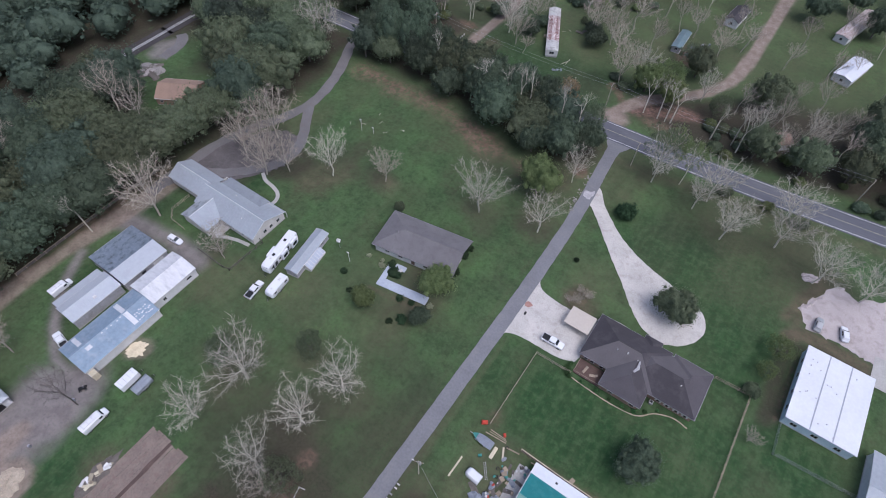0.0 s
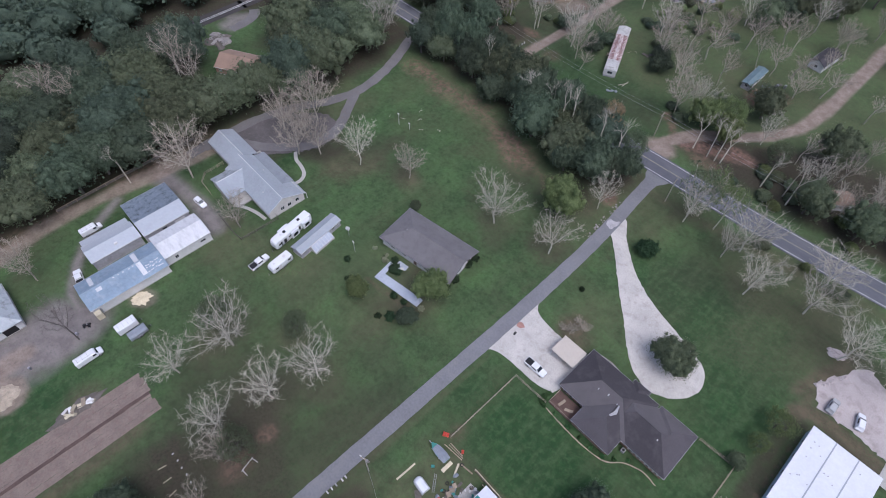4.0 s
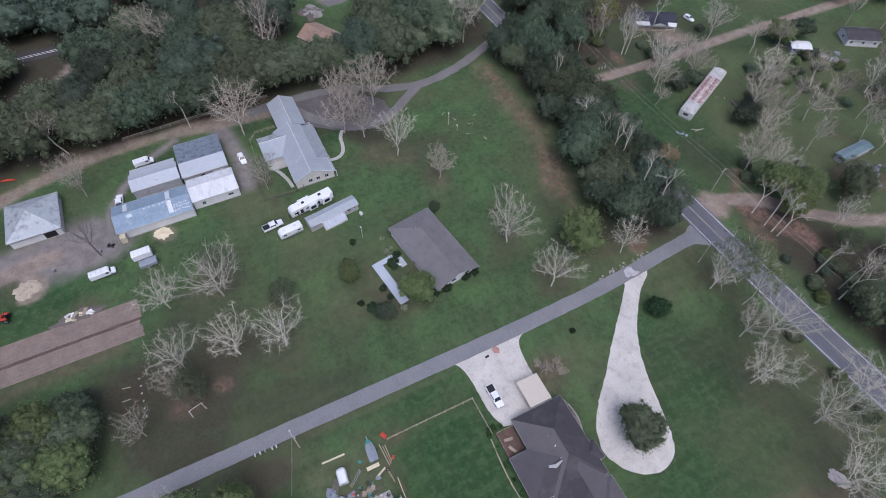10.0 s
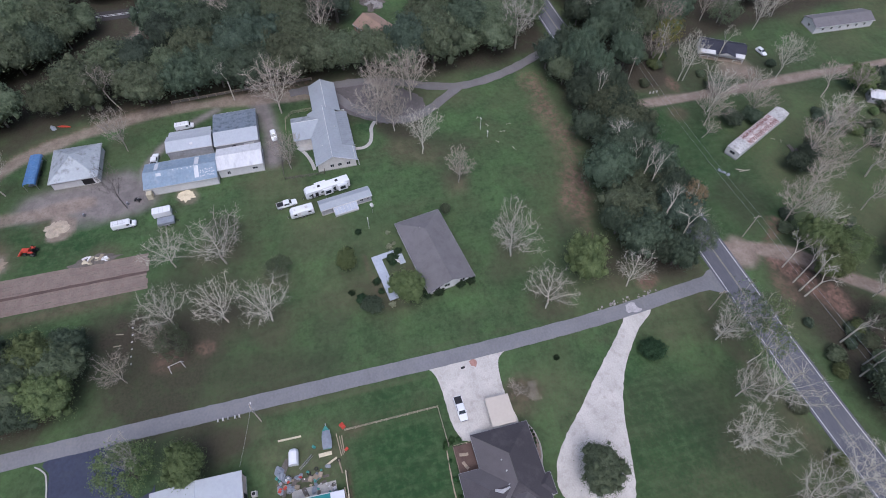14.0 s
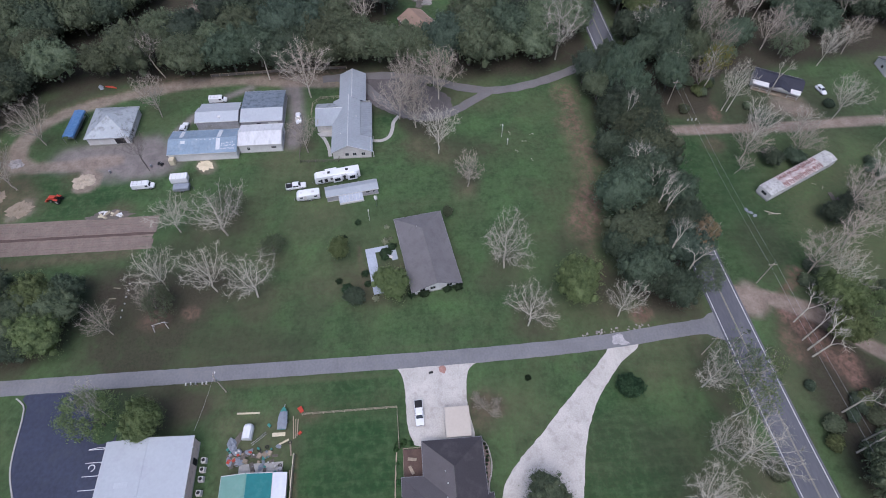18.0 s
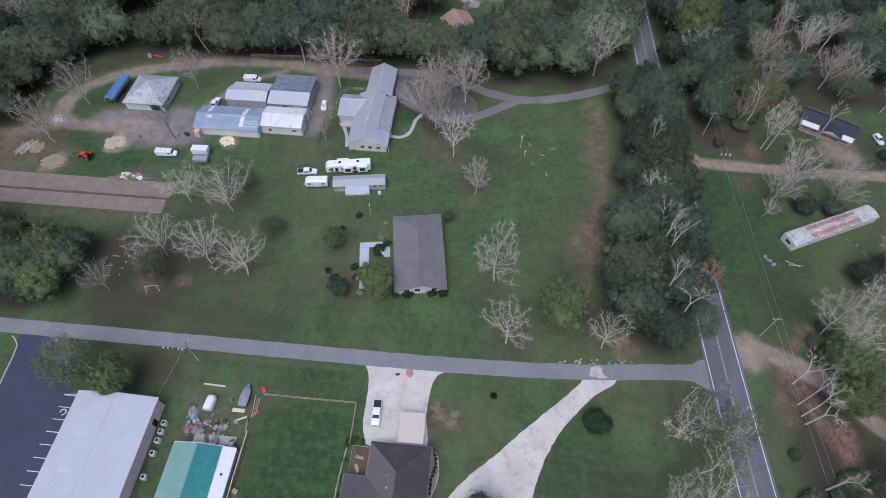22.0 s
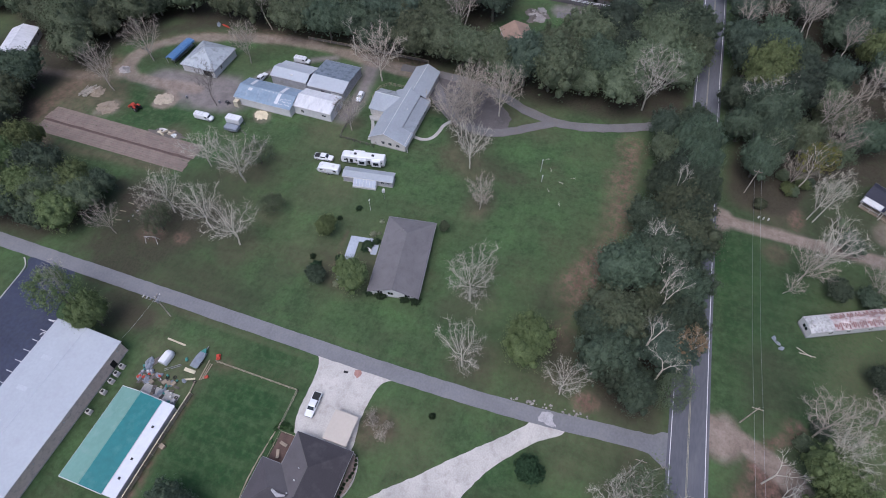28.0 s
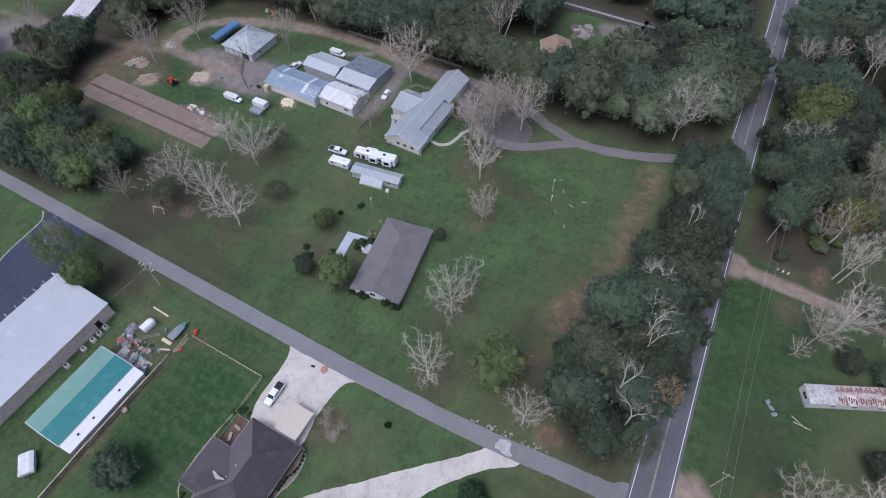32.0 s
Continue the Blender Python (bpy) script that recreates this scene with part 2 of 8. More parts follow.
BARK_BROWN = mat("brown_grey_bark", (0.37, 0.335, 0.275), 0.95, vary=0.35, scale=4, big=0.5, random_tint=0.2)
CAR_WHITE = mat("white_car_paint", (0.62, 0.63, 0.64), 0.25, vary=0.03, scale=1, spec=0.5, bump=0)
CAR_SILVER = mat("silver_car_paint", (0.42, 0.42, 0.41), 0.3, 0.3, vary=0.05, scale=1, spec=0.5, bump=0)
BLACK = mat("black_plastic", (0.015, 0.015, 0.016), 0.5, vary=0.2, scale=3, bump=0)
RUBBER = mat("tyre_rubber", (0.02, 0.02, 0.02), 0.85, vary=0.2, scale=5)
STEEL = mat("grey_steel", (0.35, 0.35, 0.36), 0.4, 0.7, vary=0.15, scale=3, bump=0)
RED = mat("red_paint", (0.38, 0.05, 0.028), 0.45, vary=0.2, scale=3, big=0.8)
BLUE = mat("blue_tarpaulin", (0.07, 0.15, 0.29), 0.6, vary=0.25, scale=2, big=0.4, stain=(0.2, 0.27, 0.38))
TEAL = mat("teal_plastic", (0.05, 0.2, 0.17), 0.5, vary=0.2, scale=3)
TARP_GREY = mat("grey_tarpaulin", (0.2, 0.22, 0.25), 0.6, vary=0.2, scale=2, big=0.6)
CARPORT_TAN = mat("cream_metal_carport_roof", (0.43, 0.385, 0.325), 0.55, vary=0.06, scale=1.5, big=0.2, bump=0.05)
STUCCO = mat("pale_patio_slab", (0.34, 0.37, 0.42), 0.85, vary=0.15, scale=2, big=0.4, stain=(0.35, 0.37, 0.42))
SAWDUST = mat("fresh_sawdust", (0.55, 0.48, 0.34), 0.95, vary=0.25, scale=4, big=0.6, bump=0.5)
CHAFF = mat("pale_chips", (0.34, 0.29, 0.22), 0.95, vary=0.3, scale=4, big=0.8, bump=0.6)
GRAVEL_PINK = mat("pinkish_gravel", (0.37, 0.33, 0.315), 0.95, vary=0.2, scale=3, big=0.14, stain=(0.24, 0.205, 0.185), stain_amount=0.8, bump=0.4)
FLOWER = leaf_mat("pale_blossom_leaves", (0.24, 0.26, 0.17))
IVY = leaf_mat("bright_ivy_leaves", (0.06, 0.12, 0.045))
FORECOURT = mat("dark_gravel", (0.09, 0.082, 0.08), 0.95, vary=0.3, scale=2.5, big=0.15, stain=(0.13, 0.12, 0.118), stain_amount=0.7, bump=0.4)
HALL_LIGHT = mat("hall_roof_light", (0.385, 0.41, 0.435), 0.5, vary=0.1, scale=2, big=0.3)
SHADED_ROOF = mat("shaded_galvanised_roof", (0.225, 0.245, 0.265), 0.55, 0.15, vary=0.12, scale=1.5, big=0.2, stain=(0.17, 0.18, 0.2), stain_amount=0.7, bump=0.05)
GABLE_DARK = mat("dark_grey_gable", (0.09, 0.095, 0.1), 0.8, vary=0.2, scale=3, big=0.4)
MOSSY_ROOF = mat("mossy_metal_roof", (0.31, 0.335, 0.35), 0.55, 0.1, vary=0.14, scale=1.2, big=0.16, stain=(0.1, 0.105, 0.1), stain_amount=0.75, bump=0.05)
SOIL_DARK = mat("dark_brown_soil", (0.085, 0.06, 0.05), 0.95, vary=0.3, scale=3, big=0.4, bump=0.5)
SOIL = mat("tilled_soil", (0.175, 0.14, 0.118), 0.95, vary=0.25, scale=3, big=0.3, stain=(0.15, 0.1, 0.08), stain_amount=0.6, bump=0.6)
ROCK = mat("broken_concrete_rubble", (0.25, 0.232, 0.218), 0.9, vary=0.3, scale=4, big=0.8, random_tint=0.25)
OAK = leaf_mat("oak_leaves", (0.089, 0.117, 0.077))
OAK_LIGHT = leaf_mat("light_green_leaves", (0.15, 0.19, 0.082))
OAK_OLIVE = leaf_mat("olive_leaves", (0.122, 0.146, 0.088))
PINE = leaf_mat("blue_green_leaves", (0.078, 0.102, 0.073))
YELLOW = leaf_mat("yellowing_leaves", (0.185, 0.18, 0.055))
GOLD = leaf_mat("tan_autumn_leaves", (0.34, 0.265, 0.15))
SHRUB = leaf_mat("dark_shrub_leaves", (0.038, 0.064, 0.032))


# ---- helpers ----
class Geo:
    """Collects faces for one mesh."""

    def __init__(self):
        self.v, self.f = [], []

    def poly(self, pts):
        k = len(self.v)
        self.v += [tuple(p) for p in pts]
        self.f.append(tuple(range(k, k + len(pts))))
        return self

    def hull(self, rings, caps=True):
        """A skin over rings of equal length."""
        k, n = len(self.v), len(rings[0])
        for r in rings:
            self.v += [tuple(p) for p in r]
        for i in range(len(rings) - 1):
            a, b = k + i * n, k + (i + 1) * n
            for j in range(n):
                self.f.append((a + j, a + (j + 1) % n, b + (j + 1) % n, b + j))
        if caps:
            self.f.append(tuple(range(k + n - 1, k - 1, -1)))
            e = k + (len(rings) - 1) * n
            self.f.append(tuple(range(e, e + n)))
        return self

    def box(self, x0, y0, z0, x1, y1, z1, c=0.0):
        """A box; c cuts its upright and top edges."""
        if c:
            def ring(z, i):
                return [(x0 + i, y0 + i + c, z), (x0 + i + c, y0 + i, z), (x1 - i - c, y0 + i, z), (x1 - i, y0 + i + c, z), (x1 - i, y1 - i - c, z), (x1 - i - c, y1 - i, z), (x0 + i + c, y1 - i, z), (x0 + i, y1 - i - c, z)]
            return self.hull([ring(z0, 0), ring(z1 - c, 0), ring(z1 - c * 0.3, c * 0.3), ring(z1, c)])
        q = [(x0, y0), (x1, y0), (x1, y1), (x0, y1)]
        return self.hull([[(x, y, z0) for x, y in q], [(x, y, z1) for x, y in q]])

    def slab(self, pts, thick):
        """A plate: the given upper outline, and the same lower down."""
        return self.hull([[(x, y, z - thick) for x, y, z in pts], list(pts)])

    def tube(self, a, b, r0, r1=None, n=8):
        a, b = Vector(a), Vector(b)
        q = (b - a).to_track_quat("Z", "Y")
        r1 = r0 if r1 is None else r1
        rings = [[p + q @ Vector((r * math.cos(6.28319 * i / n), r * math.sin(6.28319 * i / n), 0)) for i in range(n)] for p, r in ((a, r0), (b, r1))]
        return self.hull(rings)

    def dome(self, x, y, z, rx, ry, rz, n=10, m=4, wob=0.0, seed=0):
        rnd = random.Random(seed)
        rings = []
        for i in range(m + 1):
            a = 1.5708 * i / m
            c, s = max(math.cos(a), 0.05), math.sin(a)
            rings.append([(x + rx * c * math.cos(6.28319 * j / n) * (1 + wob * (rnd.random() - 0.5)), y + ry * c * math.sin(6.28319 * j / n) * (1 + wob * (rnd.random() - 0.5)), z + rz * s * (1 + wob * (rnd.random() - 0.5))) for j in range(n)])
        return self.hull(rings)

    def mesh(self, name, smooth=False):
        me = bpy.data.meshes.new(name)
        me.from_pydata(self.v, [], self.f)
        if smooth:
            me.shade_smooth()
        return me


def part(name, g, material, parent=None, label="", smooth=False):
    """One mesh object under a thing or under a part; g: a Geo or a mesh."""
    me = g.mesh(name, smooth) if isinstance(g, Geo) else g
    if not me.materials:
        me.materials.append(material)
    ob = new(name, me)
    ob.parent = parent
    return tagged(ob, label)


def thing(name, label, category, x=0, y=0, yaw=0, z=0, group="", kind=""):
    ob = new(name)
    ob.empty_display_size = 0.2
    ob.matrix_basis = pose(x, y, z, 0, 0, yaw)
    return tagged(ob, label, category, group, kind)


def single(name, g, material, label, category, x=0, y=0, yaw=0, z=0, group="", kind="", smooth=False):
    ob = part(name, g, material, None, label, smooth)
    ob.matrix_basis = pose(x, y, z, 0, 0, yaw)
    return tagged(ob, label, category, group, kind)


def mesh_np(name, verts, faces, material):
    """A mesh from arrays of vertices and equal-sized faces."""
    me = bpy.data.meshes.new(name)
    k = faces.shape[1]
    me.vertices.add(len(verts))
    me.vertices.foreach_set("co", np.asarray(verts, dtype=np.float32).ravel())
    me.loops.add(faces.size)
    me.loops.foreach_set("vertex_index", faces.astype(np.int32).ravel())
    me.polygons.add(len(faces))
    me.polygons.foreach_set("loop_start", np.arange(0, faces.size, k, dtype=np.int32))
    me.update(calc_edges=True)
    me.materials.append(material)
    return me


def curve_points(pts, step=2.0, closed=False):
    """A smooth line through the points."""
    p = [np.array(q, dtype=float) for q in pts]
    n = len(p)
    out = []
    for i in range(n if closed else n - 1):
        if closed:
            a, b, c, e = p[i - 1], p[i], p[(i + 1) % n], p[(i + 2) % n]
        else:
            a, b, c, e = p[max(i - 1, 0)], p[i], p[i + 1], p[min(i + 2, n - 1)]
        m = max(1, int(np.linalg.norm(c - b) / step))
        for j in range(m):
            u = j / m
            out.append(0.5 * (2 * b + (c - a) * u + (2 * a - 5 * b + 4 * c - e) * u * u + (3 * b - a - 3 * c + e) * u ** 3))
    if not closed:
        out.append(p[-1])
    return out


def ribbon(pts, width, z, off=0.0, step=2.0, wob=0.0, seed=0, depth=0.0):
    """A strip along a smooth line; off: sideways from it; depth: its skirt."""
    rnd = random.Random(seed)
    c = curve_points(pts, step)
    g = Geo()
    rows = []
    for i, q in enumerate(c):
        d = c[min(i + 1, len(c) - 1)] - c[max(i - 1, 0)]
        d = d / np.linalg.norm(d)
        s = np.array((-d[1], d[0]))
        a = q + s * (off + width / 2 + wob * (rnd.random() - 0.5))
        b = q + s * (off - width / 2 + wob * (rnd.random() - 0.5))
        rows.append((a, b))
    for (a, b), (e, f) in zip(rows, rows[1:]):
        g.poly([(*b, z), (*f, z), (*e, z), (*a, z)])
        if depth:
            g.poly([(*a, z), (*e, z), (*e, z - depth), (*a, z - depth)])
            g.poly([(*f, z), (*b, z), (*b, z - depth), (*f, z - depth)])
    return g


def patch(pts, z, step=1.5, wob=0.0, seed=0, depth=0.1, closed=True):
    """A flat patch with a smooth, slightly ragged outline."""
    rnd = random.Random(seed)
    c = [(q[0] + wob * (rnd.random() - 0.5), q[1] + wob * (rnd.random() - 0.5), z) for q in curve_points(pts, step, closed)]
    area = sum(a[0] * b[1] - b[0] * a[1] for a, b in zip(c, c[1:] + c[:1]))
    if area < 0:
        c.reverse()
    return Geo().slab(c, depth)


# ---- ground ----
def value_noise(x, y, size, seed):
    rs = np.random.RandomState(seed)
    t = rs.rand(256, 256)
    u, v = x / size + 1000, y / size + 1000
    i, j = np.floor(u).astype(int), np.floor(v).astype(int)
    a, b = u - i, v - j
    a, b = a * a * (3 - 2 * a), b * b * (3 - 2 * b)
    i0, i1, j0, j1 = i % 256, (i + 1) % 256, j % 256, (j + 1) % 256
    return (t[i0, j0] * (1 - a) + t[i1, j0] * a) * (1 - b) + (t[i0, j1] * (1 - a) + t[i1, j1] * a) * b


def fbm(x, y, size, seed):
    return sum(value_noise(x, y, size / 2 ** k, seed + k) * 0.5 ** (k + 1) for k in range(4)) / 0.9375


def line_distance(x, y, pts):
    d = np.full(x.shape, 1e9)
    for (ax, ay), (bx, by) in zip(pts, pts[1:]):
        dx, dy = bx - ax, by - ay
        u = np.clip(((x - ax) * dx + (y - ay) * dy) / (dx * dx + dy * dy), 0, 1)
        d = np.minimum(d, np.hypot(x - ax - u * dx, y - ay - u * dy))
    return d


def near_line(x, y, pts, half, soft, rough=0.0, seed=5):
    d = line_distance(x, y, [tuple(q) for q in curve_points(pts, 6.0)])
    d = d + rough * (fbm(x, y, 13, seed) - 0.5) * 2
    return np.clip((half + soft - d) / (2 * soft), 0, 1)


def blob(x, y, cx, cy, rx, ry, soft=0.5, seed=9, rough=0.5):
    d = np.hypot((x - cx) / rx, (y - cy) / ry) + rough * (fbm(x, y, max(rx, ry, 9), seed) - 0.5) * 2
    return np.clip((1 - d) / soft + 0.5, 0, 1)


def inside(x, y, pts):
    r = np.zeros(x.shape, dtype=bool)
    for (ax, ay), (bx, by) in zip(pts, pts[1:] + pts[:1]):
        c = ((ay > y) != (by > y)) & (x < (bx - ax) * (y - ay) / ((by - ay) or 1e-9) + ax)
        r ^= c
    return r


# dirt tracks, as centre lines and half widths
TRACK_RING = [(-128, 52), (-131, 24), (-132, 3), (-130.5, -9), (-126, -26), (-119, -42), (-112, -49), (-105, -51.4), (-98.4, -50), (-95.2, -44), (-95.4, -36), (-97, -20)]
TRACK_OUT = [(-96.5, -42), (-90, -62), (-86, -90), (-80, -140)]
LANE_NORTH = [(-98.5, 145), (-97.4, 153), (-96.9, 168), (-96.8, 190), (-97.4, 222), (-96.6, 256), (-97, 330)]
LANE_EAST = [(-37.5, 149), (-36.5, 155), (-33.5, 162), (-30.5, 167), (-20.5, 176.5), (-13.8, 185), (-9.4, 195), (-7.9, 207), (-7.3, 226), (-7, 266), (-5, 330)]
TRACK_NW = [(-150, -40), (-165, -17), (-172, -15), (-179, -10), (-188, 1)]
WOOD_EDGE = [(-75, -170), (-80, -66), (-106, -62), (-128, -53), (-133, -34), (-135, -15), (-138, 7), (-138, 46), (-140, 62), (-131, 82), (-130, 100), (-132, 120), (-132, 136), (-330, 132), (-330, -170)]
WOOD_NE = [(-330, 147), (-158, 149), (-106, 150.5), (-104, 154), (-122, 178), (-128, 215), (-140, 300), (-330, 330)]
BAND = [(-130, 128), (-102, 129.5), (-80, 128), (-62, 125), (-46, 122), (-33, 124), (-30, 139), (-60, 139), (-130, 137)]
WOOD_EAST = [(-33, 158), (-14, 157), (10, 158), (60, 164), (150, 176), (150, 215), (60, 212), (22, 200), (0, 190), (-18, 176), (-30, 168)]
WOOD_SW = [(-57, -45), (-53, -26), (-46, -20), (-36, -18), (-29, -24), (-28, -60), (-26, -120), (-60, -120), (-62, -62), (-78, -64), (-78, -120), (-60, -130)]

xs = np.concatenate([[-3500, -1500, -700, -450], np.arange(-340, -142, 2.5), np.arange(-142, 62, 0.95), np.arange(62, 150, 2.5), [220, 500, 1500, 3500]])
ys = np.concatenate([[-3500, -1500, -600, -300], np.arange(-180, -66, 2.5), np.arange(-66, 190, 0.95), np.arange(190, 430, 2.5), [520, 900, 1800, 3500]])
gx, gy = np.meshgrid(xs, ys, indexing="ij")
gz = -0.10 * value_noise(gx, gy, 18, 3) - 0.01
nx, ny = len(xs), len(ys)
idx = np.arange(nx * ny).reshape(nx, ny)
gfaces = np.stack([idx[:-1, :-1], idx[1:, :-1], idx[1:, 1:], idx[:-1, 1:]], -1).reshape(-1, 4)

n1, n2 = fbm(gx, gy, 30, 21), fbm(gx, gy, 14, 31)
track = np.maximum.reduce([
    0.85 * near_line(gx, gy, TRACK_RING, 2.5, 0.7, 1.3), 0.4 * near_line(gx, gy, TRACK_OUT, 1.6, 0.9, 1.0), near_line(gx, gy, LANE_NORTH, 2.1, 0.4, 0.7),
    near_line(gx, gy, LANE_EAST, 2.4, 0.4, 0.7), near_line(gx, gy, TRACK_NW, 1.5, 0.8, 0.6),
    blob(gx, gy, -35, 153, 5, 5, 0.4), blob(gx, gy, -97.6, 149, 4.2, 4, 0.4, 64), 0.7 * blob(gx, gy, -107, 196, 5, 6), 0.9 * blob(gx, gy, -89, -27.6, 3.0, 2.6, 0.5, 46, 1.6), 0.5 * blob(gx, gy, -92.6, 6.4, 2.0, 2.2, 0.5, 47, 1.6), 0.8 * blob(gx, gy, -79.4, -42.8, 4.4, 4, 0.5, 48, 0.9), 0.9 * blob(gx, gy, -97, -48, 4, 5, 0.5, 49)])
yard = np.where(inside(gx, gy, [(-95, -41), (-102, -38), (-103.5, -33), (-106, -18), (-107, -10), (-103.6, -6), (-95.2, -5), (-94.2, -14), (-96.5, -24), (-93, -36)]), 1.0, 0.0)
for k in (1, 1, 1):
    for ax in (0, 1):
        yard = (np.roll(yard, k, ax) + np.roll(yard, -k, ax) + yard) / 3
grey = np.maximum.reduce([yard, 0.9 * blob(gx, gy, -184, 88, 4, 6, 0.4, 57), blob(gx, gy, -74, -106, 13, 9, 0.5, 40), blob(gx, gy, -96, -12, 8, 13, 0.5, 41), blob(gx, gy, -98, -28, 5, 10, 0.5, 42), near_line(gx, gy, [(-97, -6), (-106, -6), (-114, -1), (-124, 9), (-128, 16)], 1.3, 0.8, 0.5),
                          near_line(gx, gy, [(-128, 30), (-112, 33), (-101, 32)], 2.6, 1.6, 1.5)])
drive_soil = np.maximum(blob(gx, gy, -122, 64, 11, 15, 0.5, 44), blob(gx, gy, -108, 72, 8, 8, 0.5, 45))
red = np.maximum.reduce([0.86 * near_line(gx, gy, [(-119, 122), (-100, 122), (-86, 121.6), (-74, 119.5), (-63, 116.5), (-48, 113.5)], 3.2, 3.6, 6.5), near_line(gx, gy, [(-31, 160.5), (-25, 164), (-17, 166.5), (-9, 170)], 2.4, 1.0, 2.0), blob(gx, gy, -15.5, 168.8, 6, 3.4, 0.5, 55), 0.6 * blob(gx, gy, -23, 158, 6, 3, 0.5, 56), 0.9 * near_line(gx, gy, [(-40.5, 169), (-39.2, 165), (-36, 161)], 0.9, 0.9, 1.2), blob(gx, gy, -26, 203, 5.5, 7, 0.4, 56), 0.9 * blob(gx, gy, -42.5, 167.5, 2.6, 2.6, 0.5, 63), 0.7 * blob(gx, gy, -104, 168.5, 4, 2.5, 0.5, 57), 0.75 * blob(gx, gy, -103, 198, 3, 4, 0.4, 58), 0.65 * blob(gx, gy, -42.2, 11.2, 2, 2.4), 0.6 * blob(gx, gy, -93.3, -13.8, 3, 4, 0.5, 59),
                         0.95 * blob(gx, gy, -33.4, 123.4, 2.6, 3.4), 0.45 * blob(gx, gy, -41, 2, 3, 4), 0.8 * near_line(gx, gy, [(-6, 39.6), (8, 39.6), (26, 39.8)], 0.5, 0.5, 0.6),
                         0.45 * blob(gx, gy, -118, 121, 6, 4), 0.7 * near_line(gx, gy, [(38.4, 79), (38.4, 99)], 0.5, 0.5, 0.4), 0.35 * blob(gx, gy, -14, 42, 2, 3)])
red = np.maximum(red, 1.0 * blob(gx, gy, -24.4, 205, 5.5, 4.2, 0.4, 58))
red = np.maximum(red, 0.5 * near_line(gx, gy, [(-61, -60), (-75, -62.5), (-88, -60), (-99, -56)], 3.0, 2.5, 2.5))
red = np.maximum(red, 0.5 * near_line(gx, gy, [(-132, 60), (-133.5, 20), (-132, -14), (-126, -33), (-116, -50)], 1.6, 1.6, 2.0))
litter_shade = np.maximum.reduce([np.where(inside(gx, gy, w), 1.0, 0.0) for w in (WOOD_EDGE, WOOD_NE, BAND, WOOD_EAST, WOOD_SW)])
litter_shade = np.maximum(litter_shade, 0.7 * blob(gx, gy, -45, -12, 7, 8, 0.5, 51))
litter_shade = np.maximum(litter_shade, 0.55 * blob(gx, gy, -106, 188, 14, 30, 0.7, 52))
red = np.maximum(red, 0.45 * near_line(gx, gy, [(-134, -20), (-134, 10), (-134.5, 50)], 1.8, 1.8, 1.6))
litter_shade = np.maximum(litter_shade, 0.95 * near_line(gx, gy, [(-116, -56), (-128, -42), (-134, -28), (-136.5, -10), (-136.5, 30), (-136, 60), (-131, 80), (-131, 118)], 3.2, 1.8, 2.0))
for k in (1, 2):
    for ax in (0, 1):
        litter_shade = (np.roll(litter_shade, k, ax) + np.roll(litter_shade, -k, ax) + litter_shade) / 3
litter_shade = np.maximum(litter_shade, 0.85 * drive_soil)
litter_shade = np.maximum(litter_shade, 0.45 * blob(gx, gy, -48, 0, 18, 14, 0.9, 96, 1.1))
litter_shade = np.maximum(litter_shade, 0.75 * blob(gx, gy, -18, 12, 4.5, 9, 0.7, 97, 0.8))
# shade under the lawn trees, painted into the leaf litter mask
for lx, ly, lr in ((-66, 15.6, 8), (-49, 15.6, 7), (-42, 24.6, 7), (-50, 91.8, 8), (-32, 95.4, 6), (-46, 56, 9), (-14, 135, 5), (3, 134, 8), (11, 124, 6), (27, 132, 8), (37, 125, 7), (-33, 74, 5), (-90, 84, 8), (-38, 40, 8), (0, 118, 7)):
    litter_shade = np.maximum(litter_shade, 0.36 * blob(gx, gy, lx, ly, lr, lr * 0.8, 0.9, int(lr * 7 + lx) % 90 + 100, 1.2))
clear = np.maximum.reduce([blob(gx, gy, -156, 74, 14, 13), blob(gx, gy, -177, 84, 13, 18), blob(gx, gy, -63, -90, 10, 10), blob(gx, gy, -90, -116, 18, 13)])
litter_shade = litter_shade * (1 - clear)
litter_shade = np.maximum(litter_shade, 0.9 * near_line(gx, gy, [(-68.7, -57), (-68.7, -3)], 0.5, 0.3, 0.2))
over = np.clip((gy - 150) / 6, 0, 1) * np.clip((gx + 140) / 6, 0, 1)
litter_shade = np.maximum(litter_shade, over * np.clip((fbm(gx, gy, 26, 91) - 0.5) * 4.5, 0, 0.14))
litter_shade = np.maximum(litter_shade, 0.95 * blob(gx, gy, -113, 160, 11, 11, 0.4, 92))
litter_shade = np.maximum(litter_shade, 0.85 * np.clip(blob(gx, gy, -47, -10, 9, 7, 0.5, 53, 0.7), 0, 1))
litter_shade = np.maximum(litter_shade, 0.85 * blob(gx, gy, -38, 4, 16, 17, 0.9, 98, 1.0))
for lx, ly, rx, ry, la in ((-31, 22, 7, 18, 0.5), (-31, -4, 7, 13, 0.6), (-42, 117, 9, 7, 0.7), (-52, 112, 9, 5, 0.5), (-50, 163, 10, 8, 0.45), (-36, 127, 4, 6, 0.6), (-48, -8, 9, 8, 1.0)):
    litter_shade = np.maximum(litter_shade, la * blob(gx, gy, lx, ly, rx, ry, 0.9, int(130 - lx), 1.0))
litter_shade = np.maximum(litter_shade, 0.5 * blob(gx, gy, -56, 8, 12, 10, 0.9, 99, 1.0))
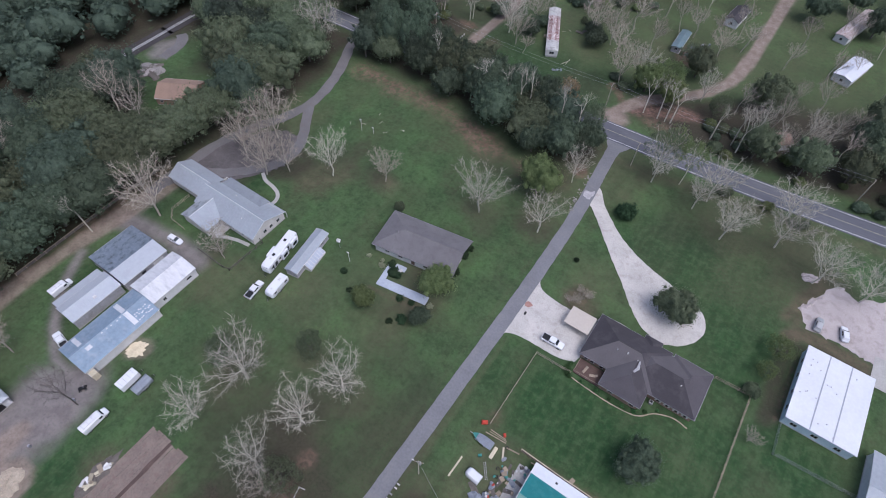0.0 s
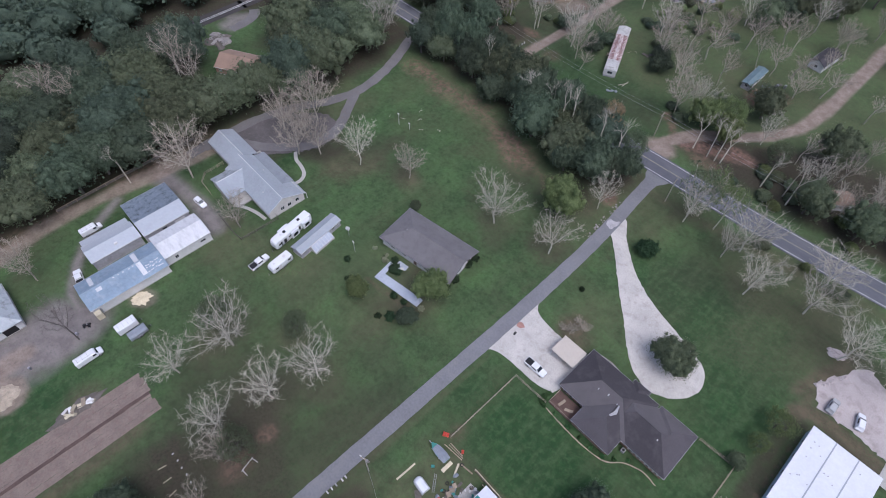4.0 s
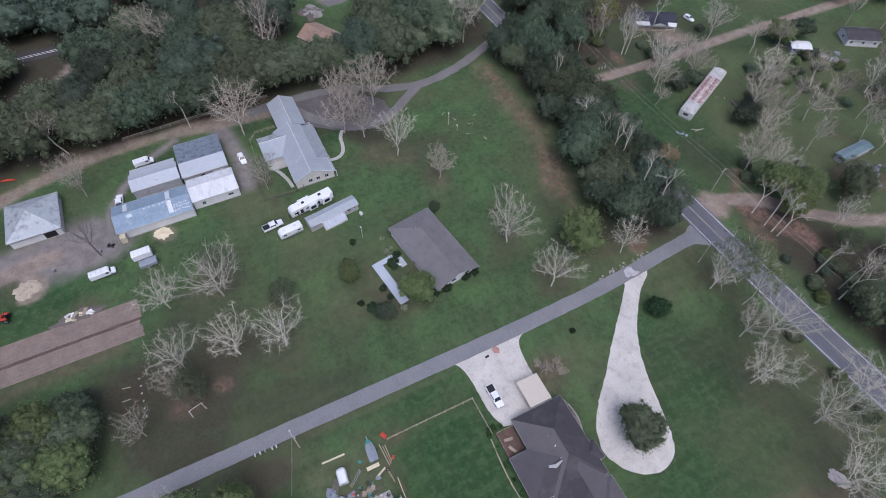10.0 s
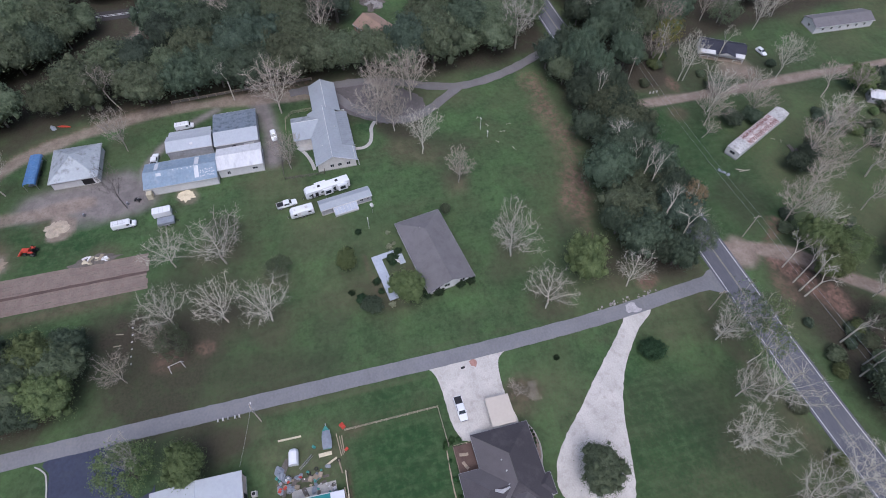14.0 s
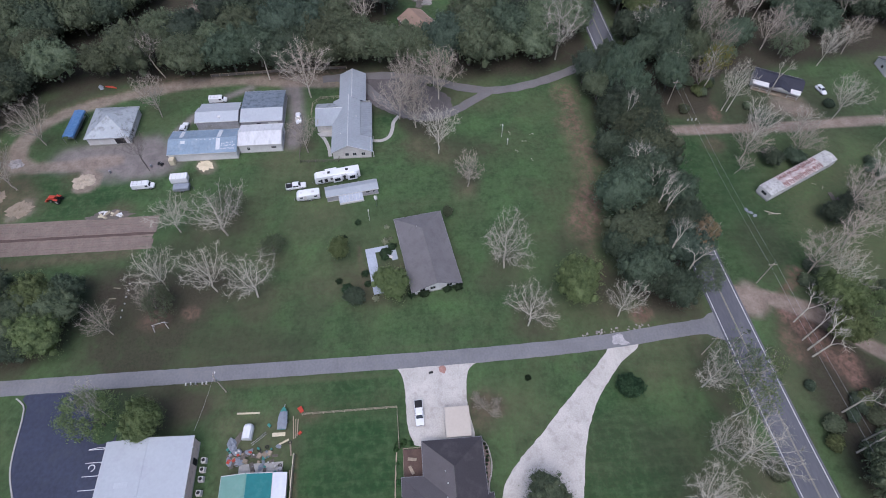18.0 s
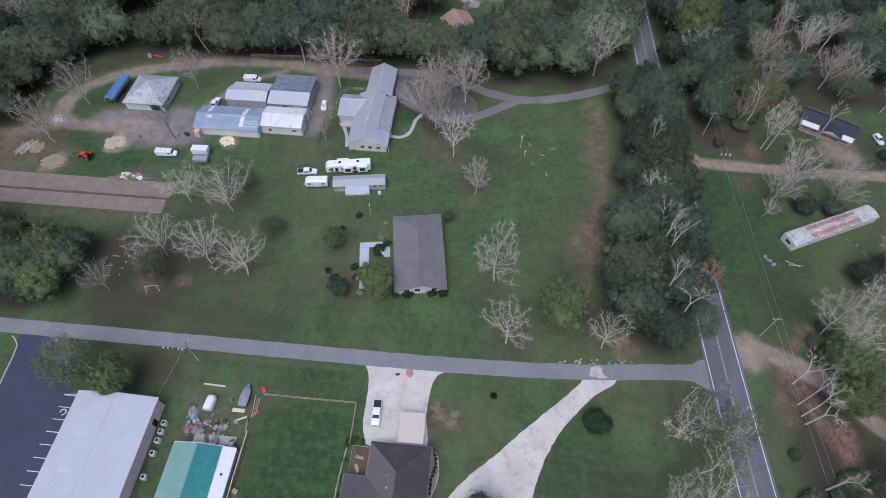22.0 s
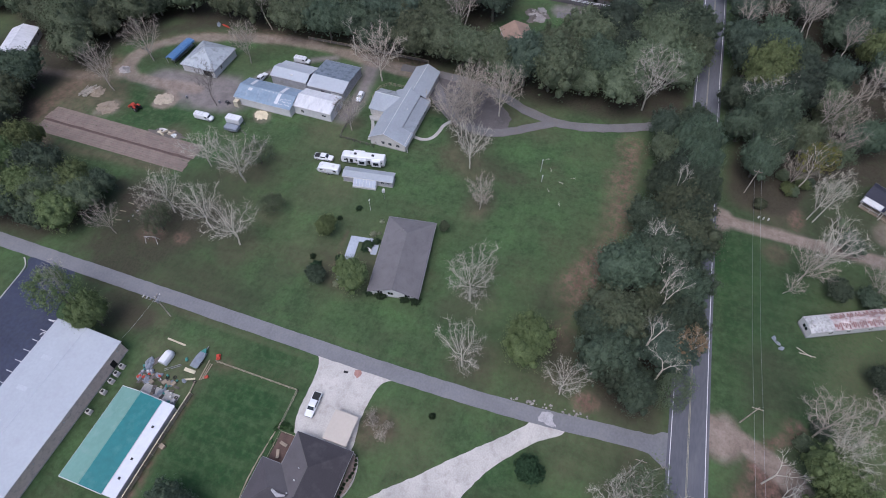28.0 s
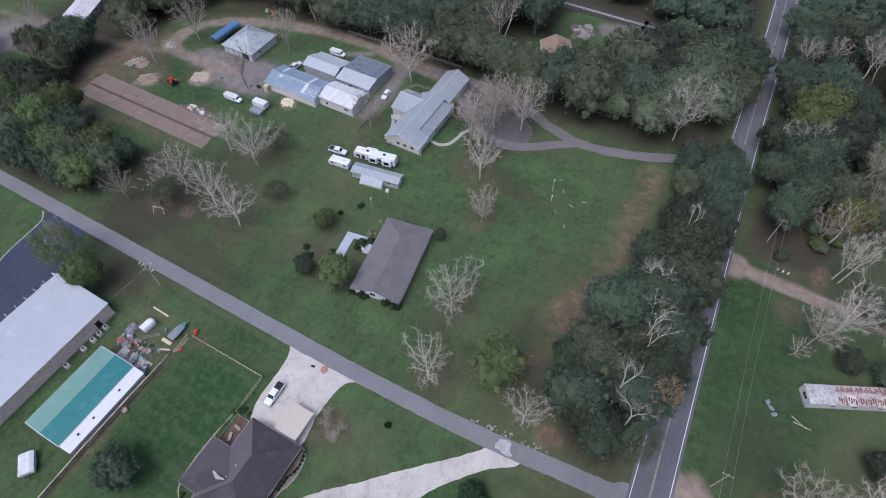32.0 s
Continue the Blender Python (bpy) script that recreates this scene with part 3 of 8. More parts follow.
litter_shade = np.maximum(litter_shade, 0.85 * near_line(gx, gy, [(36.4, 78), (36.2, 100), (40, 101.8), (54, 101.6)], 1.8, 1.0, 1.6))
bare = np.zeros(gx.shape)
for k, (bx, by, br, ba) in enumerate([(-66, 16, 8, 0.45), (-52, 14, 7, 0.5), (-45, 26, 6, 0.4), (-50, 91, 6, 0.4), (-34, 95, 6, 0.45), (-36, 117, 6, 0.6), (-96, 76, 7, 0.6), (-80, 84, 5, 0.7), (11, 126, 7, 0.35), (14, 119, 5, 0.25), (28, 133, 10, 0.4),
                                      (38, 122, 8, 0.5), (-11, 80, 4, 0.7), (-52, 66, 7, 0.55), (-46, 57, 7, 0.5), (-99, 36, 4, 0.5), (-83, -45, 6, 0.7), (-92, -30, 4, 0.5), (-77, -15, 5, 0.6), (-20, 20, 3, 0.4), (-9, 30, 7, 0.5),
                                      (-14, 24, 5, 0.5), (-44, 6, 8, 0.5), (-58, 29, 5, 0.35), (-85, -60, 10, 0.8), (-2, 108, 8, 0.15), (22, 108, 10, 0.12)]):
    bare = np.maximum(bare, ba * blob(gx, gy, bx, by, br, br, 0.9, 60 + k, 0.9))
bare = np.maximum(bare, 0.8 * near_line(gx, gy, [(36.6, 102), (35.6, 112), (37.5, 119), (38.5, 127)], 2.2, 1.2, 2.2))
bare = np.maximum(bare, 0.95 * near_line(gx, gy, [(35.5, 103), (38, 105.4), (44, 105.4), (53, 104.6)], 2.4, 0.8, 0.8))
bare = np.maximum(bare, 0.9 * near_line(gx, gy, [(33.5, 108), (34.6, 113), (36.4, 118.5), (39, 123)], 1.6, 1.4, 2.4))
bare = np.maximum(bare, 0.9 * blob(gx, gy, -12.6, 81.5, 3.6, 4.5, 0.6, 65))
bare = np.maximum(bare, 0.85 * blob(gx, gy, -66, -62, 14, 6, 0.6, 66))
bare = np.maximum(bare, 0.8 * blob(gx, gy, -86, -54, 13, 10, 0.7, 67))
bare = np.maximum(bare, 0.6 * near_line(gx, gy, [(-23.0, -5), (-23.0, 20), (-22.7, 60)], 0.35, 0.6, 0.7))
bare = np.maximum(bare, 0.4 * near_line(gx, gy, [(-28.6, -60), (-28.6, 100)], 0.2, 0.5, 0.7))
bare = np.maximum(bare, 0.28 * np.clip((n1 - 0.55) * 6, 0, 1))
bare = np.maximum(bare, 0.9 * near_line(gx, gy, [(-60, -50), (-62, -57), (-69, -61), (-79, -62), (-88, -64), (-100, -58)], 2.6, 1.6, 2.0))
bare = np.maximum(bare, 0.85 * near_line(gx, gy, [(-59.5, 52.6), (-54, 53.2), (-46, 54.2)], 0.7, 0.5, 0.7))
bare = np.maximum(bare, 0.95 * blob(gx, gy, -113, 161, 11, 10, 0.5, 95))
bare = np.maximum(bare, 0.7 * blob(gx, gy, -18.2, 14.5, 3.4, 6, 0.5, 93))
bare = np.maximum(bare, 0.8 * blob(gx, gy, -90.3, 163.1, 3.5, 4, 0.5, 94))
bare = np.maximum(bare, 0.6 * near_line(gx, gy, [(-26, 134), (-10, 136), (10, 139), (50, 145)], 2.0, 2.5, 2.5))
bare = np.maximum(bare, 0.75 * np.clip(near_line(gx, gy, [(-62, -8), (-60, -45)], 1.5, 1.5, 1.0), 0, 1))
dry = np.clip((n2 - 0.5) * 3.0, 0, 1) * 0.5 + 0.5 * np.clip((n1 - 0.5) * 4, 0, 1)
dry = np.maximum(dry, 1.2 * np.clip((gy - 166) / 14, 0, 1) * np.clip((gx + 92) / 10, 0, 1) * (0.5 + 0.5 * n2))
dry = np.maximum(dry, 0.9 * near_line(gx, gy, [(-22.6, 22), (-22.4, 58)], 0.5, 0.7, 0.8))
dry = np.maximum(dry, 0.7 * near_line(gx, gy, [(-14, 42), (-16, 58)], 1.5, 2.0, 1.5))
lush = np.maximum.reduce([0.9 * blob(gx, gy, 28, 58, 12, 16, 0.6, 79), 0.8 * blob(gx, gy, 24, 92, 9, 20, 0.7, 80), blob(gx, gy, 4, 52, 26, 13, 0.6, 70), blob(gx, gy, 10, 110, 22, 14, 0.7, 71), blob(gx, gy, -85, -30, 8, 18, 0.7, 74), 0.9 * blob(gx, gy, -68, 157, 26, 9, 0.6, 75), 0.9 * blob(gx, gy, -66, 168, 20, 10, 0.7, 81), 0.9 * blob(gx, gy, -88, 152, 18, 6, 0.6, 82), blob(gx, gy, 44, 72, 10, 7, 0.6, 76), blob(gx, gy, -120, 12, 4, 12, 0.7, 77), blob(gx, gy, -113, 60, 6, 5, 0.6, 78)])
ground_me = mesh_np("ground", np.stack([gx, gy, gz], -1).reshape(-1, 3), gfaces, None)
ground_me.materials.clear()
for name, a in (("track", track), ("grey", grey), ("red", red), ("litter_shade", litter_shade), ("bare", bare), ("dry", dry), ("lush", lush)):
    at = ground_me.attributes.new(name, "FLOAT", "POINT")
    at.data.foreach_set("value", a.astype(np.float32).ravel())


def ground_material():
    m = bpy.data.materials.new("lawn_and_soil")
    m.use_nodes = True
    n, l = m.node_tree.nodes, m.node_tree.links
    b = n["Principled BSDF"]
    b.inputs["Roughness"].default_value = 0.95
    b.inputs["Specular IOR Level"].default_value = 0.1
    co = n.new("ShaderNodeTexCoord")

    def tex(scale, detail=6, rough=0.6, stretch=(1, 1, 1)):
        mp = n.new("ShaderNodeMapping")
        mp.inputs["Scale"].default_value = stretch
        l.new(co.outputs["Object"], mp.inputs[0])
        t = n.new("ShaderNodeTexNoise")
        t.inputs["Scale"].default_value, t.inputs["Detail"].default_value, t.inputs["Roughness"].default_value = scale, detail, rough
        l.new(mp.outputs[0], t.inputs[0])
        return t.outputs[0]

    def ramp(x, a, c, to0=0.0, to1=1.0):
        r = n.new("ShaderNodeMapRange")
        for k, v in (("From Min", a), ("From Max", c), ("To Min", to0), ("To Max", to1)):
            r.inputs[k].default_value = v
        l.new(x, r.inputs[0])
        return r.outputs[0]

    def blend(fac, a, c):
        x = n.new("ShaderNodeMix")
        x.data_type = "RGBA"
        l.new(fac, x.inputs[0])
        for s, v in ((x.inputs[6], a), (x.inputs[7], c)):
            if isinstance(v, tuple):
                s.default_value = (*v, 1)
            else:
                l.new(v, s)
        return x.outputs[2]

    def times(a, c):
        x = n.new("ShaderNodeMath")
        x.operation = "MULTIPLY"
        l.new(a, x.inputs[0])
        l.new(c, x.inputs[1])
        return x.outputs[0]

    def attr(name):
        a = n.new("ShaderNodeAttribute")
        a.attribute_name = name
        return a.outputs["Fac"]

    fine, mid, large = tex(1.6, 8, 0.7), tex(0.35, 5), tex(0.06, 4)
    streak = tex(0.35, 6, 0.65, (1.0, 0.16, 1))
    clump = tex(0.75, 5, 0.6)
    grass = blend(ramp(mid, 0.36, 0.64), (0.036, 0.063, 0.026), (0.056, 0.093, 0.039))
    grass = blend(ramp(tex(0.11, 5, 0.6), 0.46, 0.6, 0.0, 0.95), grass, (0.069, 0.124, 0.046))
    grass = blend(ramp(tex(0.09, 6, 0.62, (1, 0.7, 1)), 0.51, 0.68, 0.0, 0.75), grass, (0.066, 0.064, 0.038))
    grass = blend(ramp(large, 0.44, 0.62, 0.0, 0.6), grass, (0.056, 0.080, 0.036))
    grass = blend(times(attr("lush"), ramp(mid, 0.2, 0.6, 0.42, 0.88)), grass, (0.018, 0.053, 0.018))
    grass = blend(ramp(streak, 0.48, 0.68, 0.0, 0.5), grass, (0.074, 0.108, 0.048))
    grass = blend(ramp(clump, 0.46, 0.66, 0.0, 0.42), grass, (0.025, 0.044, 0.018))
    grass = blend(ramp(tex(0.55, 5, 0.65), 0.46, 0.74, 0.0, 0.6), grass, (0.08, 0.125, 0.056))
    grass = blend(times(attr("dry"), ramp(fine, 0.4, 0.62, 0.15, 0.7)), grass, (0.11, 0.118, 0.06))
    grass = blend(times(attr("bare"), ramp(fine, 0.3, 0.56, 0.4, 1.0)), grass, blend(ramp(mid, 0.4, 0.6), (0.088, 0.07, 0.048), (0.13, 0.1, 0.07)))
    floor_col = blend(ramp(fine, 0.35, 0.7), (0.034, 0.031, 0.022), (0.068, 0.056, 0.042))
    # floor colour for woodland leaf litter and for the shade painted under lawn trees
    grass = blend(times(attr("litter_shade"), ramp(mid, 0.25, 0.5, 0.6, 1.0)), grass, floor_col)
    grass = blend(times(attr("red"), ramp(clump, 0.38, 0.58, 0.25, 1.0)), grass, blend(ramp(mid, 0.4, 0.6), (0.132, 0.08, 0.063), (0.2, 0.126, 0.1)))
    grass = blend(times(attr("grey"), ramp(fine, 0.25, 0.5, 0.5, 1.0)), grass, blend(ramp(mid, 0.4, 0.6), (0.17, 0.15, 0.143), (0.215, 0.19, 0.182)))
    grass = blend(times(attr("track"), ramp(fine, 0.2, 0.45, 0.7, 1.0)), grass, blend(ramp(mid, 0.4, 0.65), (0.205, 0.16, 0.13), (0.275, 0.225, 0.188)))
    grass = blend(ramp(fine, 0.4, 0.75, 0.0, 0.4), grass, (0.03, 0.038, 0.02))
    l.new(grass, b.inputs["Base Color"])
    bp = n.new("ShaderNodeBump")
    bp.inputs["Strength"].default_value, bp.inputs["Distance"].default_value = 0.6, 0.15
    l.new(fine, bp.inputs["Height"])
    l.new(bp.outputs[0], b.inputs["Normal"])
    return m


ground_me.materials.append(ground_material())
ground_me.shade_smooth()
ground = new("ground", ground_me)
tagged(ground, "mown green lawn with bare brown and reddish soil patches", "ground", kind="structure")

# ---- roads and drives ----
MAIN = [(-900, 112), (-420, 131), (-234, 139.4), (-150, 141.4), (-95, 143.3), (-36, 145.6), (8, 148.0), (50, 152.2), (120, 160), (400, 196), (900, 262)]
SIDE = [(-25.7, -400), (-25.7, -90), (-25.6, 20), (-25.4, 70), (-25.9, 98), (-26.9, 116), (-28.4, 132), (-28.8, 143)]
FAR_ROAD = [(-191.5, -500), (-191.8, 30), (-192.3, 100), (-193, 137)]
tagged(part("road", ribbon(MAIN, 8.6, 0.05, step=4, depth=0.15), HIGHWAY), "two-lane grey asphalt road with worn paint", "road", kind="structure")
tagged(part("road", ribbon(SIDE, 3.8, 0.04, step=2.0, wob=0.14, depth=0.15), ASPHALT), "narrow grey asphalt lane with ragged grass edges", "road", kind="structure")
tagged(part("road", ribbon(FAR_ROAD, 6.2, 0.04, step=6, depth=0.15), FAR_ASPHALT), "asphalt road between the woods", "road", kind="structure")
tagged(part("road_apron", patch([(-32.6, 141.6), (-31.0, 138.5), (-30.4, 134), (-27.2, 133), (-26.6, 138), (-24.6, 142.0), (-27, 143.2)], 0.045, wob=0.3), ASPHALT), "worn grey asphalt apron at the junction", "road", kind="structure")
for off in (3.65, -3.65):
    tagged(part("road_line", ribbon(MAIN, 0.15, 0.056, off, step=4), PAINT_WHITE), "white edge line on the road", "road line", kind="structure")
for off in (0.12, -0.12):
    tagged(part("road_line", ribbon(MAIN, 0.11, 0.056, off, step=4), PAINT_YELLOW), "faded yellow centre line", "road line", kind="structure")
    tagged(part("road_line", ribbon(FAR_ROAD, 0.22, 0.046, off * 3.5, step=6), PAINT_WHITE), "pale double centre line", "road line", kind="structure")
tagged(part("driveway", patch([(-25.5, 112.9), (-23.8, 111.9), (-18.4, 106.2), (-13.0, 100.2), (-7.0, 94.0), (-0.6, 87.0), (4.6, 83.0), (9.5, 82.0), (14.0, 84.2), (16.9, 88.2), (17.4, 92.4), (15.6, 95.9), (11.8, 98.0), (4.8, 100.1), (-2.6, 102.2), (-8.9, 105.0), (-14.0, 108.4), (-19.8, 113.6), (-24.6, 119.8), (-25.8, 120.6), (-26, 116)], 0.03, 1.0, 0.25, 3), GRAVEL), "white gravel driveway widening into a teardrop loop", "driveway", kind="structure")
tagged(part("parking_pad", patch([(-24.2, 61.2), (-23.0, 62.2), (-20, 63.2), (-15.6, 63.4), (-10, 63.6), (-6.6, 64.6), (-5.2, 66.4), (-5.2, 77.4), (-13.2, 77.3), (-19.0, 77.7), (-22.4, 78.7), (-24.2, 80.6), (-24.4, 70)], 0.03, 0.8, 0.15, 4), GRAVEL), "pale gravel parking pad beside the lane", "driveway", kind="structure")
DRIVE_NORTH = [(-133.5, 139), (-131.5, 130), (-127.5, 122), (-122.6, 109), (-121, 97), (-123.5, 86), (-128, 76), (-131, 64), (-131.5, 50), (-130.5, 40)]
tagged(part("driveway", ribbon(DRIVE_NORTH, 3.6, 0.02, step=2, wob=0.5, seed=6, depth=0.1), GRAVEL_GREY), "grey gravel driveway forking round a grass island", "driveway", kind="structure")
tagged(part("driveway", ribbon([(-121.4, 97), (-116, 90), (-110, 80), (-110, 70), (-118, 60), (-126, 54), (-130.5, 46)], 3.4, 0.024, step=2, wob=0.5, seed=7, depth=0.1), GRAVEL_GREY), "grey gravel driveway branch to the house", "driveway", kind="structure")
tagged(part("driveway", patch([(-131, 53), (-126, 51), (-117, 56.5), (-111.5, 64), (-107.5, 72), (-110, 81), (-117, 83), (-124, 77), (-130, 66)], 0.014, 1.0, 1.2, 11), FORECOURT), "dark grey gravel forecourt behind the house", "driveway", kind="structure")
tagged(part("parking_lot", patch([(-23.6, -22.6), (-21, -21.3), (-14, -20.9), (-6, -19.8), (6, -15.6), (30, -15.5), (30, 0.6), (-9.6, 0.4), (-11.8, -0.4), (-12, -4.4), (-24, -9)], 0.03, 1.0, 0.0, 5), ASPHALT_DARK), "dark blue-black asphalt parking lot", "parking lot", kind="structure")
tagged(part("lot_kerb", ribbon([(-23.0, -24.3), (-21.3, -22.2), (-18.5, -21.4), (-7.5, -20.2), (1.9, -16.6), (14, -16.0), (30, -16.0)], 0.3, 0.16, step=1.2, depth=0.25), CONCRETE), "pale concrete kerb round the parking lot", "kerb", kind="structure")
for k in range(9):
    y0 = -9.2 + 0.0 * k
    x0 = -10.2 + 2.75 * k
    tagged(part("stall_line", Geo().box(x0, -4.9, 0.03, x0 + 0.14, 0.2 if k > 1 else -0.6, 0.036), PAINT_WHITE), "white parking stall line", "stall line", kind="structure")
tagged(part("stall_line", ribbon([(-10.2, -4.9), (-10.5, -2.5), (-10.1, -1.0)], 0.14, 0.038, step=0.5), PAINT_WHITE), "white parking island line", "stall line", kind="structure")
g = Geo()
for a in range(10):
    t0, t1 = a * 0.5, a * 0.5 + 0.5
    g.poly([(-6.3 + 0.75 * math.cos(t0), -3.3 + 0.75 * math.sin(t0), 0.037), (-6.3 + 0.75 * math.cos(t1), -3.3 + 0.75 * math.sin(t1), 0.037), (-6.3 + 0.55 * math.cos(t1), -3.3 + 0.55 * math.sin(t1), 0.037), (-6.3 + 0.55 * math.cos(t0), -3.3 + 0.55 * math.sin(t0), 0.037)])
tagged(part("stall_mark", g, PAINT_WHITE), "white painted stall symbol", "stall line", kind="structure")
tagged(part("parking_pad", patch([(36.0, 112.5), (36.6, 116.6), (39.2, 119.6), (40.6, 123.2), (43.6, 126.4), (47, 124), (52, 127), (64, 131), (78, 128), (80, 112), (66, 106), (54, 107), (50, 107.6), (43.2, 107.9), (39.4, 107.6), (37, 109.4)], 0.025, 0.9, 1.1, 8), GRAVEL_PINK), "pale gravel yard beside the white building", "driveway", kind="structure")
tagged(part("yard_slab", Geo().box(54.5, 101, 0, 66, 110, 0.05), CONCRETE), "pale concrete slab in the gravel yard", "slab", kind="structure")
tagged(part("driveway", ribbon([(-180, 84), (-181, 92), (-183, 95.5), (-186, 97.6)], 4.0, 0.03, step=1.5, wob=0.6, seed=9, depth=0.1), GRAVEL_GREY), "grey gravel drive at the far house", "driveway", kind="structure")
tagged(part("driveway", patch([(-188, 133), (-192, 134.5), (-197, 133), (-196, 128), (-189, 127.5)], 0.045, 1, 0.3, 2), GRAVEL), "pale gravel turnout beside the road", "driveway", kind="structure")
tagged(part("path", ribbon([(-99.8, 56.4), (-99.6, 59.6), (-101.2, 61.9), (-104.3, 63.0), (-107.6, 63.5), (-110.5, 65.2)], 1.1, 0.05, step=0.6, depth=0.12), CONCRETE), "curved pale concrete footpath", "path", kind="structure")
tagged(part("path", ribbon([(-104.3, 39.8), (-101.4, 41.8), (-97.5, 43.2), (-93.8, 43.8)], 1.0, 0.05, step=0.6, depth=0.12), CONCRETE), "curved pale concrete footpath", "path", kind="structure")

# tilled field: two beds of ridged rows
for x0, x1 in ((-74.4, -69.4), (-68.0, -63.4)):
    bed = thing("field_bed", "bare brown tilled soil bed with furrows", "soil bed", kind="structure")
    k = 0
    while x0 + 0.83 * k < x1:
        a = x0 + 0.83 * k
        rnd = random.Random(int(a * 10))
        ring = []
        for i in range(27):
            y = -58 + 2.1 * i + (0 if 0 < i < 26 else rnd.uniform(-0.3, 0.3) + 0.12 * k * (1 if i else -1))
            h = 0.035 + rnd.uniform(-0.015, 0.015)
            w = rnd.uniform(-0.04, 0.04)
            ring.append([(a + w, y, 0), (a + 0.18 + w, y, h * 0.8), (a + 0.41 + w, y, h), (a + 0.64 + w, y, h * 0.8), (a + 0.83 + w, y, 0)])
        part("furrow", Geo().hull(ring), SOIL, bed)
        k += 1

# darker strip along the gap between the two beds
tagged(part("soil_strip", ribbon([(-68.35, -57.6), (-68.3, -40), (-68.4, -20), (-68.35, -3.4)], 1.1, 0.022, step=1.5, wob=0.25, seed=21, depth=0.1), SOIL_DARK), "dark furrow between the soil beds", "soil", kind="structure")

# ---- trees ----
def crown_mesh(name, r, z0, z1, lobes, cards, size, seed, material, fat=0.6, sparse=1.0, core=0.72, shell=900):
    """A crown of leaf clumps: lobes spread over an uneven dome, each of many small leaf faces round a soft core."""
    rs = np.random.RandomState(seed)
    k = np.arange(lobes) + 0.5
    up = 1.0 - 1.42 * k / lobes
    turn = k * 2.39996 + rs.rand() * 6.28
    flat = np.sqrt(np.clip(1 - up * up, 0, 1))
    d = np.stack([flat * np.cos(turn), flat * np.sin(turn), up], -1) + 0.16 * rs.normal(size=(lobes, 3))
    d /= np.linalg.norm(d, axis=1)[:, None]
    half = (z1 - z0) / 2
    a0, a1 = rs.rand(2) * 6.28
    swell = 1 + 0.14 * np.sin(2 * turn + a0) + 0.12 * np.sin(3 * turn + a1 + 2 * up)
    reach = ((0.56 + 0.32 * rs.rand(lobes)) * swell)[:, None]
    c = d * reach * np.array([r, r, half]) + np.array([0, 0, z0 + half])
    lr = r * (0.11 + 0.19 * rs.rand(lobes) ** 1.6)
    vs, fs, base = [], [], 0
    la, lb = 5, 3
    th, ph = np.meshgrid(np.arange(la) * 6.28319 / la, (np.arange(lb) / (lb - 1)) * 2.3 + 0.15, indexing="ij")
    ball = np.stack([np.sin(ph) * np.cos(th), np.sin(ph) * np.sin(th), np.cos(ph)], -1).reshape(-1, 3)
    bi = np.arange(la * lb).reshape(la, lb)
    bf = np.stack([bi[:, :-1], np.roll(bi, -1, 0)[:, :-1], np.roll(bi, -1, 0)[:, 1:], bi[:, 1:]], -1).reshape(-1, 4)[:, ::-1]
    cores = [(c[i], lr[i] * fat * np.ones(3)) for i in range(lobes)] if sparse >= 1 else []
    if sparse >= 1:
        ca, cb = 18, 9
        az, po = np.meshgrid(np.arange(ca) * 6.28319 / ca, (np.arange(cb) / (cb - 1)) * 2.5 + 0.02, indexing="ij")
        hull = np.stack([np.sin(po) * np.cos(az), np.sin(po) * np.sin(az), np.cos(po)], -1)
        lump = (1 + 0.14 * np.sin(2 * az + a0) * np.sin(po) + 0.12 * np.sin(3 * az + a1 + 2 * np.cos(po)) * np.sin(po))[..., None] * (1 + 0.09 * rs.normal(size=(ca, cb, 1)).clip(-1.5, 1.5))
        lump[:, 0] = lump[0, 0]
        hull = hull * lump * np.array([r, r, half]) * core + np.array([0, 0, z0 + half])
        ci = np.arange(ca * cb).reshape(ca, cb)
        vs.append(hull.reshape(-1, 3))
        fs.append(np.stack([ci[:, :-1], ci[:, 1:], np.roll(ci, -1, 0)[:, 1:], np.roll(ci, -1, 0)[:, :-1]], -1).reshape(-1, 4))
        base += ca * cb
        # loose leaves all over the hull
        pick = hull[:, :8].reshape(-1, 3)[rs.randint(0, ca * 8, shell)]
        out = (pick - np.array([0, 0, z0 + half])) / np.array([r, r, half])
        out = out / np.linalg.norm(out, axis=1)[:, None] + 0.3 * rs.normal(size=(shell, 3))
        out /= np.linalg.norm(out, axis=1)[:, None]
        q = np.array([0, 0, z0 + half]) + out * np.array([r, r, half]) * (core * np.linalg.norm((pick - np.array([0, 0, z0 + half])) / (np.array([r, r, half]) * core), axis=1) + 0.26 * rs.rand(shell) ** 1.5)[:, None]
        nrm = out + 0.6 * rs.normal(size=(shell, 3)) + np.array([0, 0, 0.3])
        nrm /= np.linalg.norm(nrm, axis=1)[:, None]
        u = np.cross(nrm, rs.normal(size=(shell, 3)))
        u /= np.linalg.norm(u, axis=1)[:, None]
        w = np.cross(nrm, u)
        s = (size * 1.5 * (0.5 + 0.75 * rs.rand(shell)))[:, None]
        vs.append(np.stack([q - u * s, q - w * s * 0.62, q + u * s, q + w * s * 0.62 + nrm * s * 0.25], 1).reshape(-1, 3))
        fs.append(np.arange(shell * 4).reshape(-1, 4) + base)
        base += shell * 4
    for at, rad in cores:
        puff = 1 + 0.16 * rs.normal(size=(len(ball), 1)).clip(-1.2, 1.2)
        vs.append(at + ball * puff * rad)
        fs.append(bf + base)
        base += len(ball)
